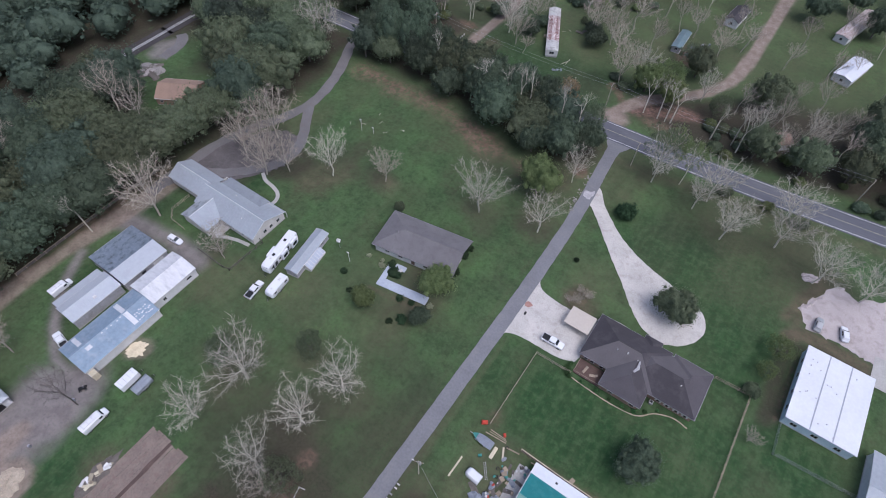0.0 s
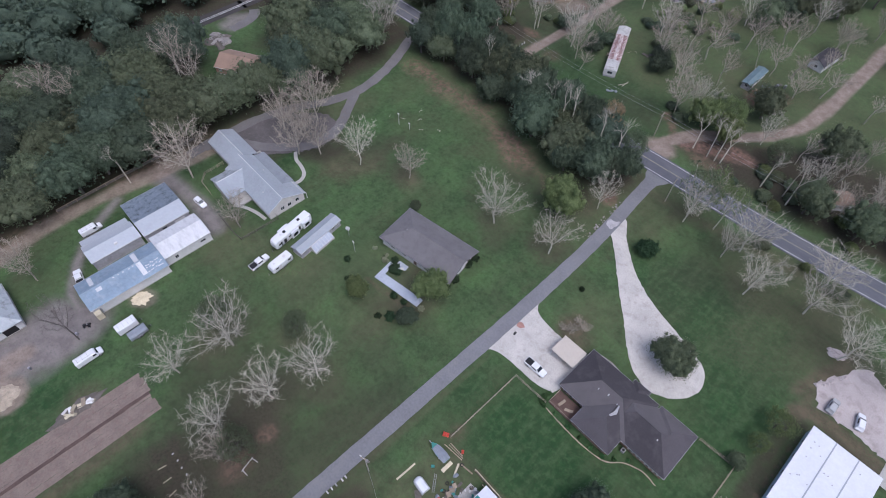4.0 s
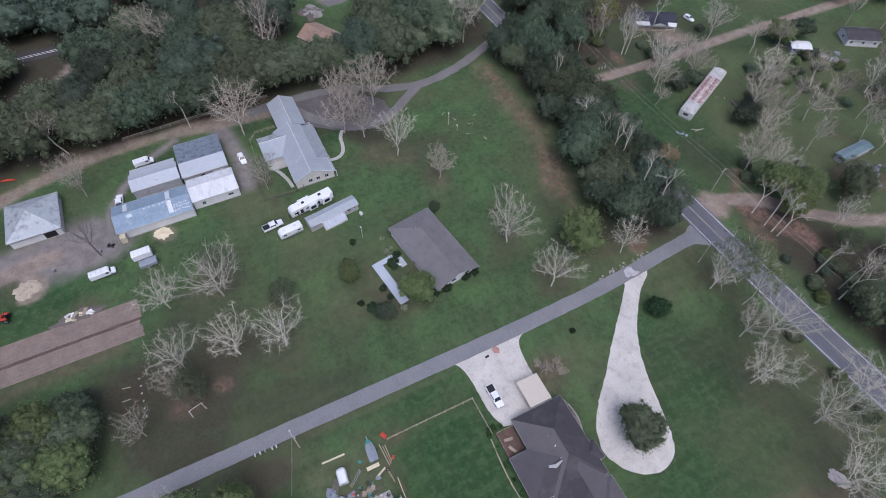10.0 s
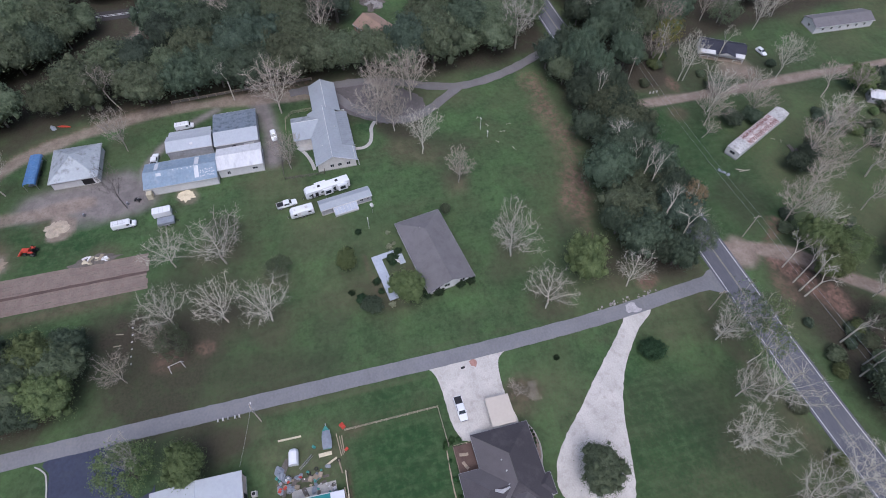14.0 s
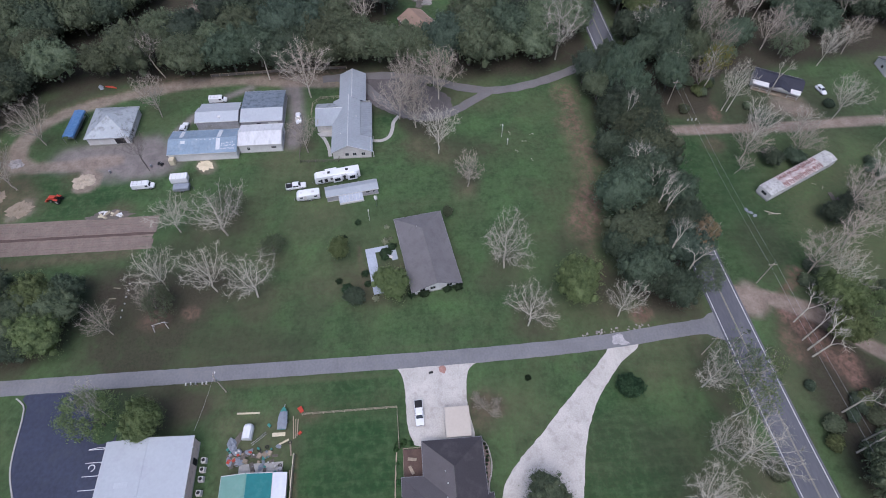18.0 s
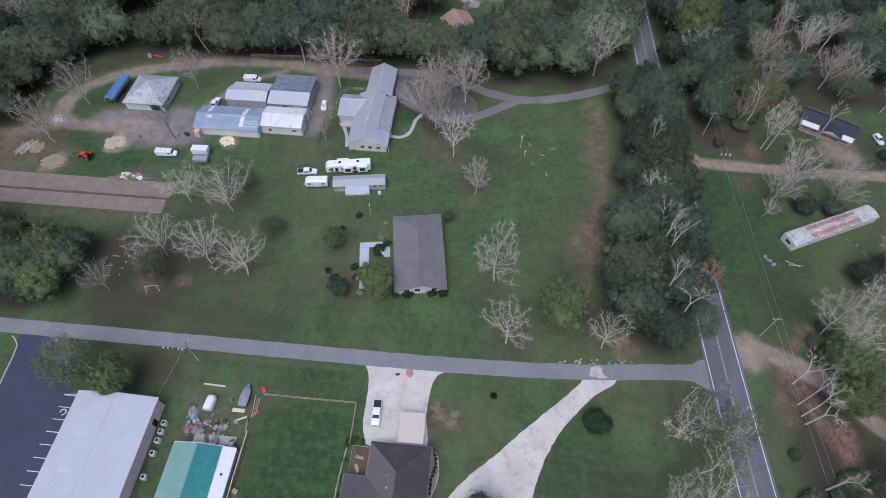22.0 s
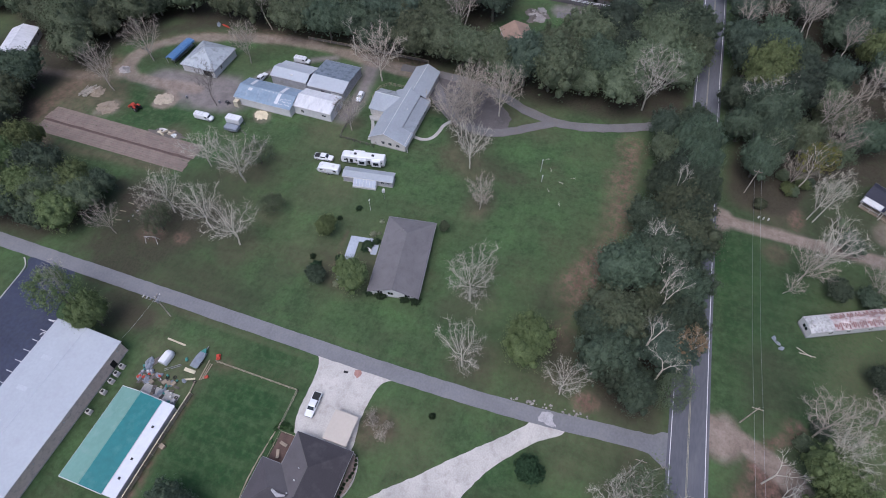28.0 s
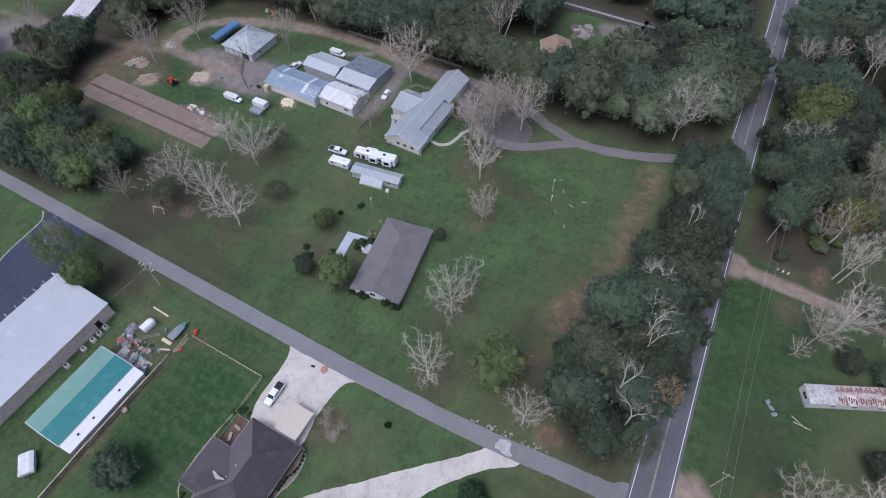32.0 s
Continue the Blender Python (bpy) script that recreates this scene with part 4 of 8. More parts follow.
    for i in range(lobes):
        e = rs.normal(size=(cards, 3)) + 0.8 * d[i] + np.array([0, 0, 0.35])
        e /= np.linalg.norm(e, axis=1)[:, None]
        q = c[i] + e * lr[i] * (0.4 + 0.95 * rs.rand(cards))[:, None]
        nrm = e + 0.45 * rs.normal(size=(cards, 3))
        nrm /= np.linalg.norm(nrm, axis=1)[:, None]
        u = np.cross(nrm, rs.normal(size=(cards, 3)))
        u /= np.linalg.norm(u, axis=1)[:, None]
        w = np.cross(nrm, u)
        s = (size * (0.5 + 0.75 * rs.rand(cards)))[:, None]
        vs.append(np.stack([q - u * s, q - w * s * 0.62, q + u * s, q + w * s * 0.62 + nrm * s * 0.25], 1).reshape(-1, 3))
        fs.append(np.arange(cards * 4).reshape(-1, 4) + base)
        base += cards * 4
    me = mesh_np(name, np.concatenate(vs), np.concatenate(fs), material)
    me.shade_smooth()
    return me


def tubes_mesh(name, segs, material):
    """Tapered branches: segs of (a, b, ra, rb, sides)."""
    g = Geo()
    for a, b, ra, rb, n in segs:
        q = (b - a).to_track_quat("Z", "Y")
        k = len(g.v)
        for p, r in ((a, ra), (b, rb)):
            for i in range(n):
                t = 6.28319 * i / n
                o = q @ Vector((r * math.cos(t), r * math.sin(t), 0))
                g.v.append((p.x + o.x, p.y + o.y, p.z + o.z))
        for j in range(n):
            g.f.append((k + j, k + (j + 1) % n, k + n + (j + 1) % n, k + n + j))
    me = g.mesh(name)
    me.materials.append(material)
    return me


def twigs_mesh(name, a, b, w, material, seed):
    """Fine twigs: one slender tapering blade each."""
    rs = np.random.RandomState(seed)
    u = np.cross(b - a, rs.normal(size=a.shape))
    u /= np.linalg.norm(u, axis=1)[:, None] + 1e-9
    v = np.stack([a - u * w, a + u * w, b + u * w * 0.4, b - u * w * 0.4], 1).reshape(-1, 3)
    return mesh_np(name, v, np.arange(len(v)).reshape(-1, 4), material)


def grow(r, h, seed, clear, marks, step=0.4, kill=0.62, lean=(0.0, 0.0), flat=1.0):
    """A branching frame that reaches for marks spread through the crown; gives nodes and each one's parent."""
    rs = np.random.RandomState(seed)
    d = rs.normal(size=(marks, 3))
    d /= np.linalg.norm(d, axis=1)[:, None]
    d *= (rs.rand(marks, 1) ** 0.42)
    ang = np.arctan2(d[:, 1], d[:, 0])
    p0, p1, p2 = rs.rand(3) * 6.28
    swell = 1 + 0.2 * np.sin(2 * ang + p0) + 0.18 * np.sin(3 * ang + p1) + 0.1 * np.sin(5 * ang + p2)
    zc, hz = h * (0.5 + clear * 0.52), h * (0.5 - clear * 0.52)
    taper = np.clip(0.56 + 0.56 * d[:, 2], 0.2, 1.0) if flat >= 1 else 1.0
    goal = np.stack([d[:, 0] * r * swell * taper * 1.1 + lean[0], d[:, 1] * r * swell * taper * 1.1 + lean[1], d[:, 2] * hz + zc], -1)
    goal = goal[goal[:, 2] < h]
    pos, par = [np.array([0.0, 0.0, -0.1])], [-1]
    n = max(2, int(h * clear * 0.85 / step))
    bend = rs.normal(size=2) * 0.05
    for k in range(n):
        u = (k + 1) / n
        pos.append(np.array([lean[0] * 0.35 * u + bend[0] * k, lean[1] * 0.35 * u + bend[1] * k, h * clear * 0.85 * u]))
        par.append(len(pos) - 2)
    near = np.full(len(goal), 1e9)
    who = np.zeros(len(goal), dtype=int)
    for i, q in enumerate(pos[1:], 1):
        dd = np.linalg.norm(goal - q, axis=1)
        m = dd < near
        near[m], who[m] = dd[m], i
    for _ in range(90):
        if not len(goal):
            break
        fresh = []
        for i in np.unique(who):
            m = who == i
            v = (goal[m] - pos[i])
            v = (v / (np.linalg.norm(v, axis=1)[:, None] + 1e-9)).sum(0)
            v = v / (np.linalg.norm(v) + 1e-9) + rs.normal(size=3) * 0.16 + np.array([0, 0, 0.16])
            q = pos[i] + v / np.linalg.norm(v) * step
            fresh.append((q, i))
        for q, i in fresh:
            pos.append(q)
            par.append(i)
            dd = np.linalg.norm(goal - q, axis=1)
            m = dd < near
            near[m], who[m] = dd[m], len(pos) - 1
        keep = near > kill
        goal, near, who = goal[keep], near[keep], who[keep]
        if len(pos) > 1700:
            break
    return np.array(pos), np.array(par)


def bare_tree(r, h, seed, bark, twig, label, name="bare_tree", clear=0.19, marks=560, twigs=3, twig_len=0.085, lean=(0.0, 0.0), flat=1.0, girth=0.0125):
    t = thing(name, label, "tree")
    pos, par = grow(r, h, seed, clear, marks, lean=lean, flat=flat)
    n = len(pos)
    load = np.zeros(n)
    kids = np.zeros(n, dtype=int)
    for i in range(n - 1, 0, -1):
        if kids[i] == 0:
            load[i] = 1.0
        load[par[i]] += load[i]
        kids[par[i]] += 1
    rad = np.maximum(0.017, girth * h * (load / load.max()) ** 0.47)
    segs = [(Vector(pos[par[i]]), Vector(pos[i]), rad[par[i]] if kids[par[i]] < 2 else min(rad[par[i]], rad[i] * 1.25), rad[i], 6 if rad[i] > 0.12 else 3) for i in range(1, n)]
    part("trunk", tubes_mesh("trunk", segs, bark), bark, t, "forked trunk with bare limbs")
    rs = np.random.RandomState(seed + 9)
    fine = np.array([i for i in range(1, n) if load[i] <= 6])
    src = np.repeat(fine, twigs)
    d = pos[src] - pos[par[src]]
    d /= np.linalg.norm(d, axis=1)[:, None]
    a = pos[src] - d * (rs.rand(len(src), 1) * 0.4)
    e = d * 0.8 + rs.normal(size=a.shape) * 0.6 + np.array([0, 0, 0.2])
    e /= np.linalg.norm(e, axis=1)[:, None]
    b = a + e * h * twig_len * (0.5 + 0.8 * rs.rand(len(src), 1))
    part("crown", twigs_mesh("crown", a, b, 0.021, twig, seed), twig, t, "haze of fine bare twigs")
    return t


def pole_tree(h, seed, clear, spread, label, name="bare_tree"):
    """A straight clear trunk that forks into a few upright bare limbs."""
    t = thing(name, label, "tree")
    rnd = random.Random(seed)
    segs, tips = [], []

    def limb(p, d, length, rad, depth):
        q = p
        for k in range(3):
            d = (d + Vector((rnd.gauss(0, 0.05), rnd.gauss(0, 0.05), 0.05))).normalized()
            e = q + d * (length / 3)
            segs.append((q, e, rad * (1 - 0.2 * k), rad * (0.8 - 0.2 * k), 6 if depth > 2 else 4))
            q = e
            if depth and k:
                for _ in range(2 if k == 2 else 1):
                    side = Vector((rnd.gauss(0, 1), rnd.gauss(0, 1), rnd.gauss(0, 0.3)))
                    side = (side - d * side.dot(d)).normalized()
                    limb(q, (d + side * rnd.uniform(0.35, 0.35 + spread * 1.4)).normalized(), length * rnd.uniform(0.42, 0.6), rad * 0.5, depth - 1)
        if depth < 2:
            tips.append((q, d))

    top = Vector((rnd.uniform(-0.4, 0.4), rnd.uniform(-0.4, 0.4), h * clear))
    segs.append((Vector((0, 0, -0.1)), top, h * 0.0135, h * 0.0105, 8))
    for k in range(2):
        a = rnd.uniform(0, 2) + 3.14 * k
        limb(top, Vector((spread * math.cos(a), spread * math.sin(a), 1)).normalized(), h * (1 - clear) * 0.5, h * 0.008, 3)
    part("trunk", tubes_mesh("trunk", segs, BARK_PALE), BARK_PALE, t, "straight pale trunk with forked bare limbs")
    a = np.array([q for q, d in tips for _ in range(3)])
    d = np.array([d for q, d in tips for _ in range(3)])
    rs = np.random.RandomState(seed)
    e = d + 0.45 * rs.normal(size=d.shape)
    part("crown", twigs_mesh("crown", a, a + e * h * 0.04, 0.018, TWIG_PALE, seed), TWIG_PALE, t, "fine bare twigs")
    return t


def leafy_tree(r, h, seed, leaf, label, name="oak_tree", cards=34, lobes=80, size=0.2, bottom=0.16, sparse=1.0):
    t = thing(name, label, "tree")
    rnd = random.Random(seed)
    lim = [(Vector((0, 0, -0.1)), Vector((0, 0, h * 0.3)), h * 0.03, h * 0.022, 8)]
    for i in range(6):
        a = i * 1.05 + rnd.random()
        lim.append((Vector((0, 0, h * rnd.uniform(0.2, 0.3))), Vector((r * 0.6 * math.cos(a), r * 0.6 * math.sin(a), h * rnd.uniform(0.5, 0.75))), h * 0.013, h * 0.005, 5))
    part("trunk", tubes_mesh("trunk", lim, BARK), BARK, t)
    part("crown", crown_mesh("crown", r, h * bottom, h, lobes, cards, size, seed, leaf, sparse=sparse), leaf, t)
    return t


def thin_leafy_tree(r, h, seed, leaf, label, name="broadleaf_tree", cards=34, lobes=54, clear=0.3):
    """A bare branching frame with loose, thin tufts of leaves at its ends."""
    t = bare_tree(r, h, seed, BARK_PALE, TWIG_BROWN, label, name, clear, 170, 1)
    part("foliage", crown_mesh("foliage", r * 0.98, h * clear * 1.1, h, lobes, cards, 0.2, seed, leaf, sparse=0.5), leaf, t, "loose thin leaves")
    return t


def put(proto, x, y, yaw, s=1.0, sz=None, label="", group=""):
    ob = copy_thing(proto, pose(x, y, 0, 0, 0, yaw) @ Matrix.Diagonal((s, s, sz or s, 1)))
    return tagged(ob, label, "", group)


def drop_proto(ob):
    for o in [*ob.children_recursive, ob]:
        bpy.data.objects.remove(o)


trnd = random.Random(77)
PALE = "leafless tree with pale grey lichen-covered branches on the lawn"
BROWN = "leafless tree with dense brown-grey twigs"
bare_protos = [bare_tree(7, 14, 100 + k, BARK_PALE, TWIG_PALE, PALE) for k in range(5)]
brown_protos = [bare_tree(7, 14, 200 + k, BARK_BROWN, TWIG_BROWN, BROWN, clear=0.15, marks=640, twigs=4, twig_len=0.08) for k in range(3)]
lean_protos = [bare_tree(5.5, 14, 230 + k, BARK_BROWN, TWIG_BROWN, "leafless grey tree in the woods", "leafless_tree", 0.36, 380, 3, lean=(1.6, 0.5 * k - 0.8)) for k in range(4)]
tall_protos = [pole_tree(14, 390 + k, 0.5, 0.3, "tall leafless tree with a pale clear trunk", "tall_tree") for k in range(3)]
slim_protos = [pole_tree(18, 396 + k, 0.55, 0.24, PALE) for k in range(2)]
dark_proto = bare_tree(7, 14, 205, BARK, BARK, "leafless dark brown tree in front of the workshop", clear=0.3, marks=330, twigs=2)
PALE_TREES = [(-65.9, 16.8, 9.0, 16), (-68.0, 3.9, 6.2, 12), (-45.7, 27.2, 7.4, 15), (-48.1, 16.6, 6.6, 15.5), (-49.3, 4.2, 6.6, 15), (-49.7, 90.9, 8.4, 17), (-32.3, 94.4, 6.8, 16), (-33.2, 117.3, 5.4, 13.5), (-92.9, 76.9, 6.6, 17),
              (-13.6, 132, 6.4, 15), (3.0, 134.5, 7.6, 17), (0.4, 129, 5.6, 13.5), (10.8, 122.8, 7.2, 15.5), (24, 140.5, 8.0, 15), (24.4, 129, 8.2, 15), (36.2, 123, 8.2, 15), (48, 124, 8, 14), (-136.0, 121.8, 9.6, 21), (-140.3, 155.3, 7.5, 17), (-16.6, -1.6, 3.6, 16)]
BROWN_TREES = [(-37.7, -6.6, 5.0, 12), (-44.5, 2.0, 5.2, 9), (-12.8, 80.6, 2.4, 2.6), (-14.6, 79.4, 1.8, 2.0), (-11.2, 83.2, 2.2, 2.4), (-13.6, 83.8, 1.6, 1.8), (-78.7, 84.4, 5.6, 12.5), (-109, 65.5, 8.6, 15), (-117.7, 78.8, 9.4, 18.5), (-114.5, 71, 8.4, 15), (-104.6, 70.5, 6.6, 13), (-121, 68.4, 7.4, 15), (-121.6, 36.5, 10.0, 20), (-115.4, -10.6, 6.6, 15.5), (-105, -43.4, 8.4, 16), (-87, -46, 7.4, 17), (-96, 37, 6.0, 13.5),
               (-42, 171, 8.4, 16), (34.5, 70.3, 2.7, 5), (-84, 186, 7, 12), (-54, 190, 7, 14)]
for k, (x, y, r, h) in enumerate(PALE_TREES):
    put(bare_protos[k % 5], x, y, trnd.uniform(0, 360), r / 6.2, h / 14, group="bare trees")
for k, (x, y, r, h) in enumerate(BROWN_TREES):
    put(brown_protos[k % 3], x, y, trnd.uniform(0, 360), r / 7, h / 14, group="bare trees")

put(dark_proto, -92, -9.6, 40, 0.86, 1.14, group="bare trees")
for k, (x, y, r, h) in enumerate([(-72.3, 130.5, 5.0, 18.5), (-66.5, 133, 3.0, 17.5), (-62, 133.5, 3.2, 18.5), (-59, 134.5, 2.8, 18), (-46.2, 132.5, 3.6, 20), (-41.5, 136.2, 3.0, 17), (-94, 133.5, 2.6, 19)]):
    put(slim_protos[k % 2], x, y, trnd.uniform(0, 360), r / 3.0, h / 18, "leafless pale grey tree among the evergreen oaks", "bare trees")
for k, (x, y, r, h) in enumerate([(-49, 184, 7, 14), (-51, 205, 8, 14), (-68, 207, 7, 13), (-78, 165, 4, 8), (-62, 220, 7, 13), (-44, 222, 7, 13), (-86, 215, 6, 12), (-84, 226, 6, 12), (-36, 236, 7, 13), (-30, 214, 6, 11), (-24, 219, 5, 10), (-12, 216, 6, 11), (-16, 244, 6, 12)]):
    put(lean_protos[k % 4], x, y, trnd.uniform(0, 360), r / 5.5, h / 14, "leafless brown-grey tree on the far lawn", "bare trees")

oak_protos = [leafy_tree(6, 10, 300 + k, OAK, "dense dark green evergreen oak in the woods") for k in range(4)]
olive_protos = [leafy_tree(6, 10, 320 + k, OAK_OLIVE, "broad olive-green tree with a billowing crown", "broadleaf_tree") for k in range(3)]
pine_protos = [leafy_tree(5, 11, 340 + k, PINE, "tall blue-green tree in the woods", "tree", 38, 72, 0.17, 0.2) for k in range(3)]
light_protos = [leafy_tree(6, 10, 360 + k, OAK_LIGHT, "fresh green leafy tree", "broadleaf_tree") for k in range(2)]
thin_protos = [thin_leafy_tree(6, 14, 370 + k, OAK_LIGHT if k else OAK_OLIVE, "thin olive tree with loose leaves") for k in range(2)]
yellow_proto = thin_leafy_tree(5, 14, 380, YELLOW, "tree with thin yellowing leaves", "tree", 30)
gold_proto = thin_leafy_tree(5, 14, 381, GOLD, "tree with thin tan autumn leaves", "tree", 44, 64)
shrub_proto = leafy_tree(2.2, 2.6, 382, SHRUB, "rounded dark green shrub", "shrub", 60, 26, 0.16, 0.0)
scrub_protos = [leafy_tree(2.2, 2.8, 384 + k, (OAK_OLIVE, OAK_LIGHT, OAK)[k], "low green scrub bush", "scrub_bush", 26, 20, 0.2, 0.0) for k in range(3)]
scrub_rnd = random.Random(12)
scrub_spans = [(-12, 8, 155.5, 159), (-10, 30, 158, 170), (-45, -34, 168, 178), (-38, -31, 186, 196), (-80, -50, 196, 240), (-110, -95, 180, 215), (-124, -104, 156, 172), (30, 70, 156, 166), (-12, 40, 140, 143)]
scrub_places = [(scrub_rnd.uniform(x0, x1), scrub_rnd.uniform(y0, y1)) for x0, x1, y0, y1 in scrub_spans for _ in range(int((x1 - x0) * (y1 - y0) / 60) + 2)]
scrub_x, scrub_y = np.array(scrub_places).T
scrub_ok = (line_distance(scrub_x, scrub_y, LANE_EAST) > 4.2) & (line_distance(scrub_x, scrub_y, LANE_NORTH) > 4.2) & (np.hypot(scrub_x + 22, scrub_y - 165) > 6) & (np.hypot(scrub_x + 13, scrub_y - 169) > 5) & (np.hypot(scrub_x + 112, scrub_y - 194) > 12) & (np.hypot(scrub_x - 12.5, scrub_y - 171.5) > 6)
scatter_scrub = [q for q, ok in zip(scrub_places, scrub_ok) if ok]
fine_oak = [leafy_tree(6, 10, 500 + k, OAK, "dark green evergreen oak", cards=50, lobes=120, size=0.15) for k in range(2)]
fine_olive = [leafy_tree(6, 10, 510 + k, OAK_OLIVE, "olive-green tree with a billowing crown", "broadleaf_tree", cards=50, lobes=120, size=0.15) for k in range(2)]
fine_light = [leafy_tree(6, 10, 520 + k, OAK_LIGHT, "fresh green leafy tree", "broadleaf_tree", cards=50, lobes=120, size=0.15) for k in range(2)]
airy_olive = leafy_tree(6, 10, 530, OAK_OLIVE, "grey-green tree with an open crown", "broadleaf_tree", cards=44, lobes=110, size=0.21, sparse=0.6)
airy_light = leafy_tree(6, 10, 531, OAK_LIGHT, "yellow-green tree with an open crown", "broadleaf_tree", cards=44, lobes=110, size=0.21, sparse=0.6)
WIDTH = {id(yellow_proto): (5, 14), id(gold_proto): (5, 14), id(thin_protos[0]): (6, 14), id(thin_protos[1]): (6, 14)}
SINGLE = [  # prototype, x, y, radius, height, label
    (fine_light[0], -44, 61.4, 4.8, 9.5, "bushy green tree beside the house patio"), (fine_light[0], -40, 107.4, 6.4, 13, "round fresh green tree near the lane"),
    (fine_light[1], -57, 47.8, 3.2, 6, "bright green rounded shrub on the lawn"), (fine_oak[0], -42.4, 52, 2.9, 5, "dark low shrub on the lawn"), (fine_olive[1], -68, 77.5, 1.6, 4, "small conical evergreen at the house corner"),
    (fine_olive[1], 8.6, 90.6, 5.6, 9, "spreading grey-green oak inside the gravel loop"), (fine_oak[0], 15.8, 50, 5.2, 8, "dark green rounded tree on the fenced lawn"),
    (airy_light, -15.3, -3.0, 5.8, 13, "grey-green tree beside the parking lot"), (fine_light[1], -13.3, 8.6, 4.6, 12, "yellow-green tree at the building corner"),
    (fine_oak[0], -49, -18.5, 4.4, 8, "dark green tree at the wood's edge"), (fine_light[0], -36, -21, 6.5, 11, "green leafy tree at the wood's edge"), (fine_olive[1], -42, -18.5, 6.0, 11, "olive tree at the wood's edge"), (fine_light[1], -46, -25, 6.2, 10.5, "olive shrubby tree at the wood's edge"), (fine_oak[1], -34, -26.5, 5.6, 9, "dark green tree beside the lane"), (fine_oak[0], -34.5, -37, 6.4, 11, "dark green tree beside the lane"), (fine_olive[0], -40, -28.5, 6.4, 12, "olive shrubby tree at the wood's edge"), (airy_olive, -43, 5.0, 4.4, 8.5, "olive shrubby tree at the lawn's edge"), (airy_olive, -58.6, 30.4, 3.6, 6.5, "low olive tree on the lawn"), (airy_olive, -74, 17.5, 4.2, 8, "brown-green thin tree behind the barn lawn"),
    (airy_light, 32.8, 88.4, 2.6, 4.6, "yellow-green bush beside the white building"), (airy_light, 33.6, 95.6, 3.5, 6, "yellow-green tree beside the white building"), (fine_olive[0], 31.5, 82, 2.2, 3, "olive shrub beside the white building"),
    (fine_oak[0], -36.4, 131.8, 5.2, 12, "dark evergreen oak at the end of the tree row"), (fine_oak[1], -40.5, 127.4, 5.4, 11, "dark evergreen oak at the end of the tree row"), (fine_oak[0], -49.8, 121.6, 5.6, 11, "dark evergreen oak at the edge of the lawn"), (fine_oak[1], -54.5, 138.6, 6.0, 15.5, "dark evergreen oak leaning over the road"), (fine_oak[0], -64, 138.4, 6.2, 16, "dark evergreen oak leaning over the road"), (fine_oak[1], -75, 137.9, 6.2, 15, "dark evergreen oak leaning over the road"), (fine_oak[0], -86, 137.6, 6.2, 16, "dark evergreen oak leaning over the road"), (gold_proto, -48.6, 140.6, 3.8, 17, ""), (airy_olive, -38.8, 139.6, 4.4, 12.5, "thin grey-green tree leaning over the road"), (fine_oak[0], -117, 137.6, 7.0, 17, "dark evergreen oak leaning over the road"), (fine_oak[1], -97, 138.2, 6.8, 17, "dark evergreen oak leaning over the road"), (fine_oak[0], -107, 138.4, 6.6, 17, "dark evergreen oak leaning over the road"), (thin_protos[0], -124.4, 77.6, 6.6, 15, "thin olive tree beside the drive"), (fine_oak[1], -117, 155.6, 6.6, 13, "dark evergreen tree beyond the road"), (fine_oak[0], -126, 158.4, 7.0, 14, "dark evergreen tree beyond the road"), (fine_olive[0], -131, 167.4, 6.4, 12, "olive tree beyond the road"), (airy_olive, -127.6, 176.4, 5.6, 10, "olive tree with an open crown beyond the road"), (fine_oak[1], -137.5, 186, 6.6, 12, "dark evergreen tree beyond the road"), (airy_olive, -131.6, 203, 6.0, 10, "olive tree with an open crown beyond the road"), (fine_olive[1], -142.5, 176, 6.6, 13, "olive tree beyond the road"), (airy_light, -26.8, 177.4, 5.6, 10.5, "leafy green tree above tall bare trunks"), (airy_olive, -7.4, 172.8, 4.2, 8.5, "olive tree beside the lane"), (airy_olive, -25.4, 196.5, 4.6, 8, "grey-green thin tree near the teal shed"), (yellow_proto, -116, 168.5, 5.2, 18, ""), (thin_protos[0], -121.5, 158.4, 4.4, 15, "thin pale green tree in the woods"), (fine_light[0], -32.4, 171.4, 5.8, 11.5, "leafy green tree above leaning bare trunks"), (fine_light[1], -23.4, 169.6, 5.2, 10, "leafy green tree above leaning bare trunks"),
    (thin_protos[0], -14.4, 135.4, 6.2, 18, "thin olive tree beside the road"), (thin_protos[1], -6.2, 136.2, 4.8, 17.5, "thin green tree beside the road"), (thin_protos[1], -12, 140.5, 5.0, 16, "thin olive tree beside the road"), (fine_oak[1], -81.5, 177, 3.6, 5, "dark shrub beside the old mobile home"), (fine_oak[0], -58.5, 185.5, 4.4, 6, "dark green shrub on the lawn")]
for p, x, y, r, h, lab in SINGLE:
    w, t0 = WIDTH[id(p)] if id(p) in WIDTH else (6, 10)
    put(p, x, y, trnd.uniform(0, 360), r / w, h / t0, lab, "single trees")
for x, y, s in ((-14.6, 114.8, 1.4), (-18.8, 92, 0.35), (-48, 71, 0.4)):
    put(shrub_proto, x, y, 30 * x, s, label="rounded dark green shrub on the lawn")

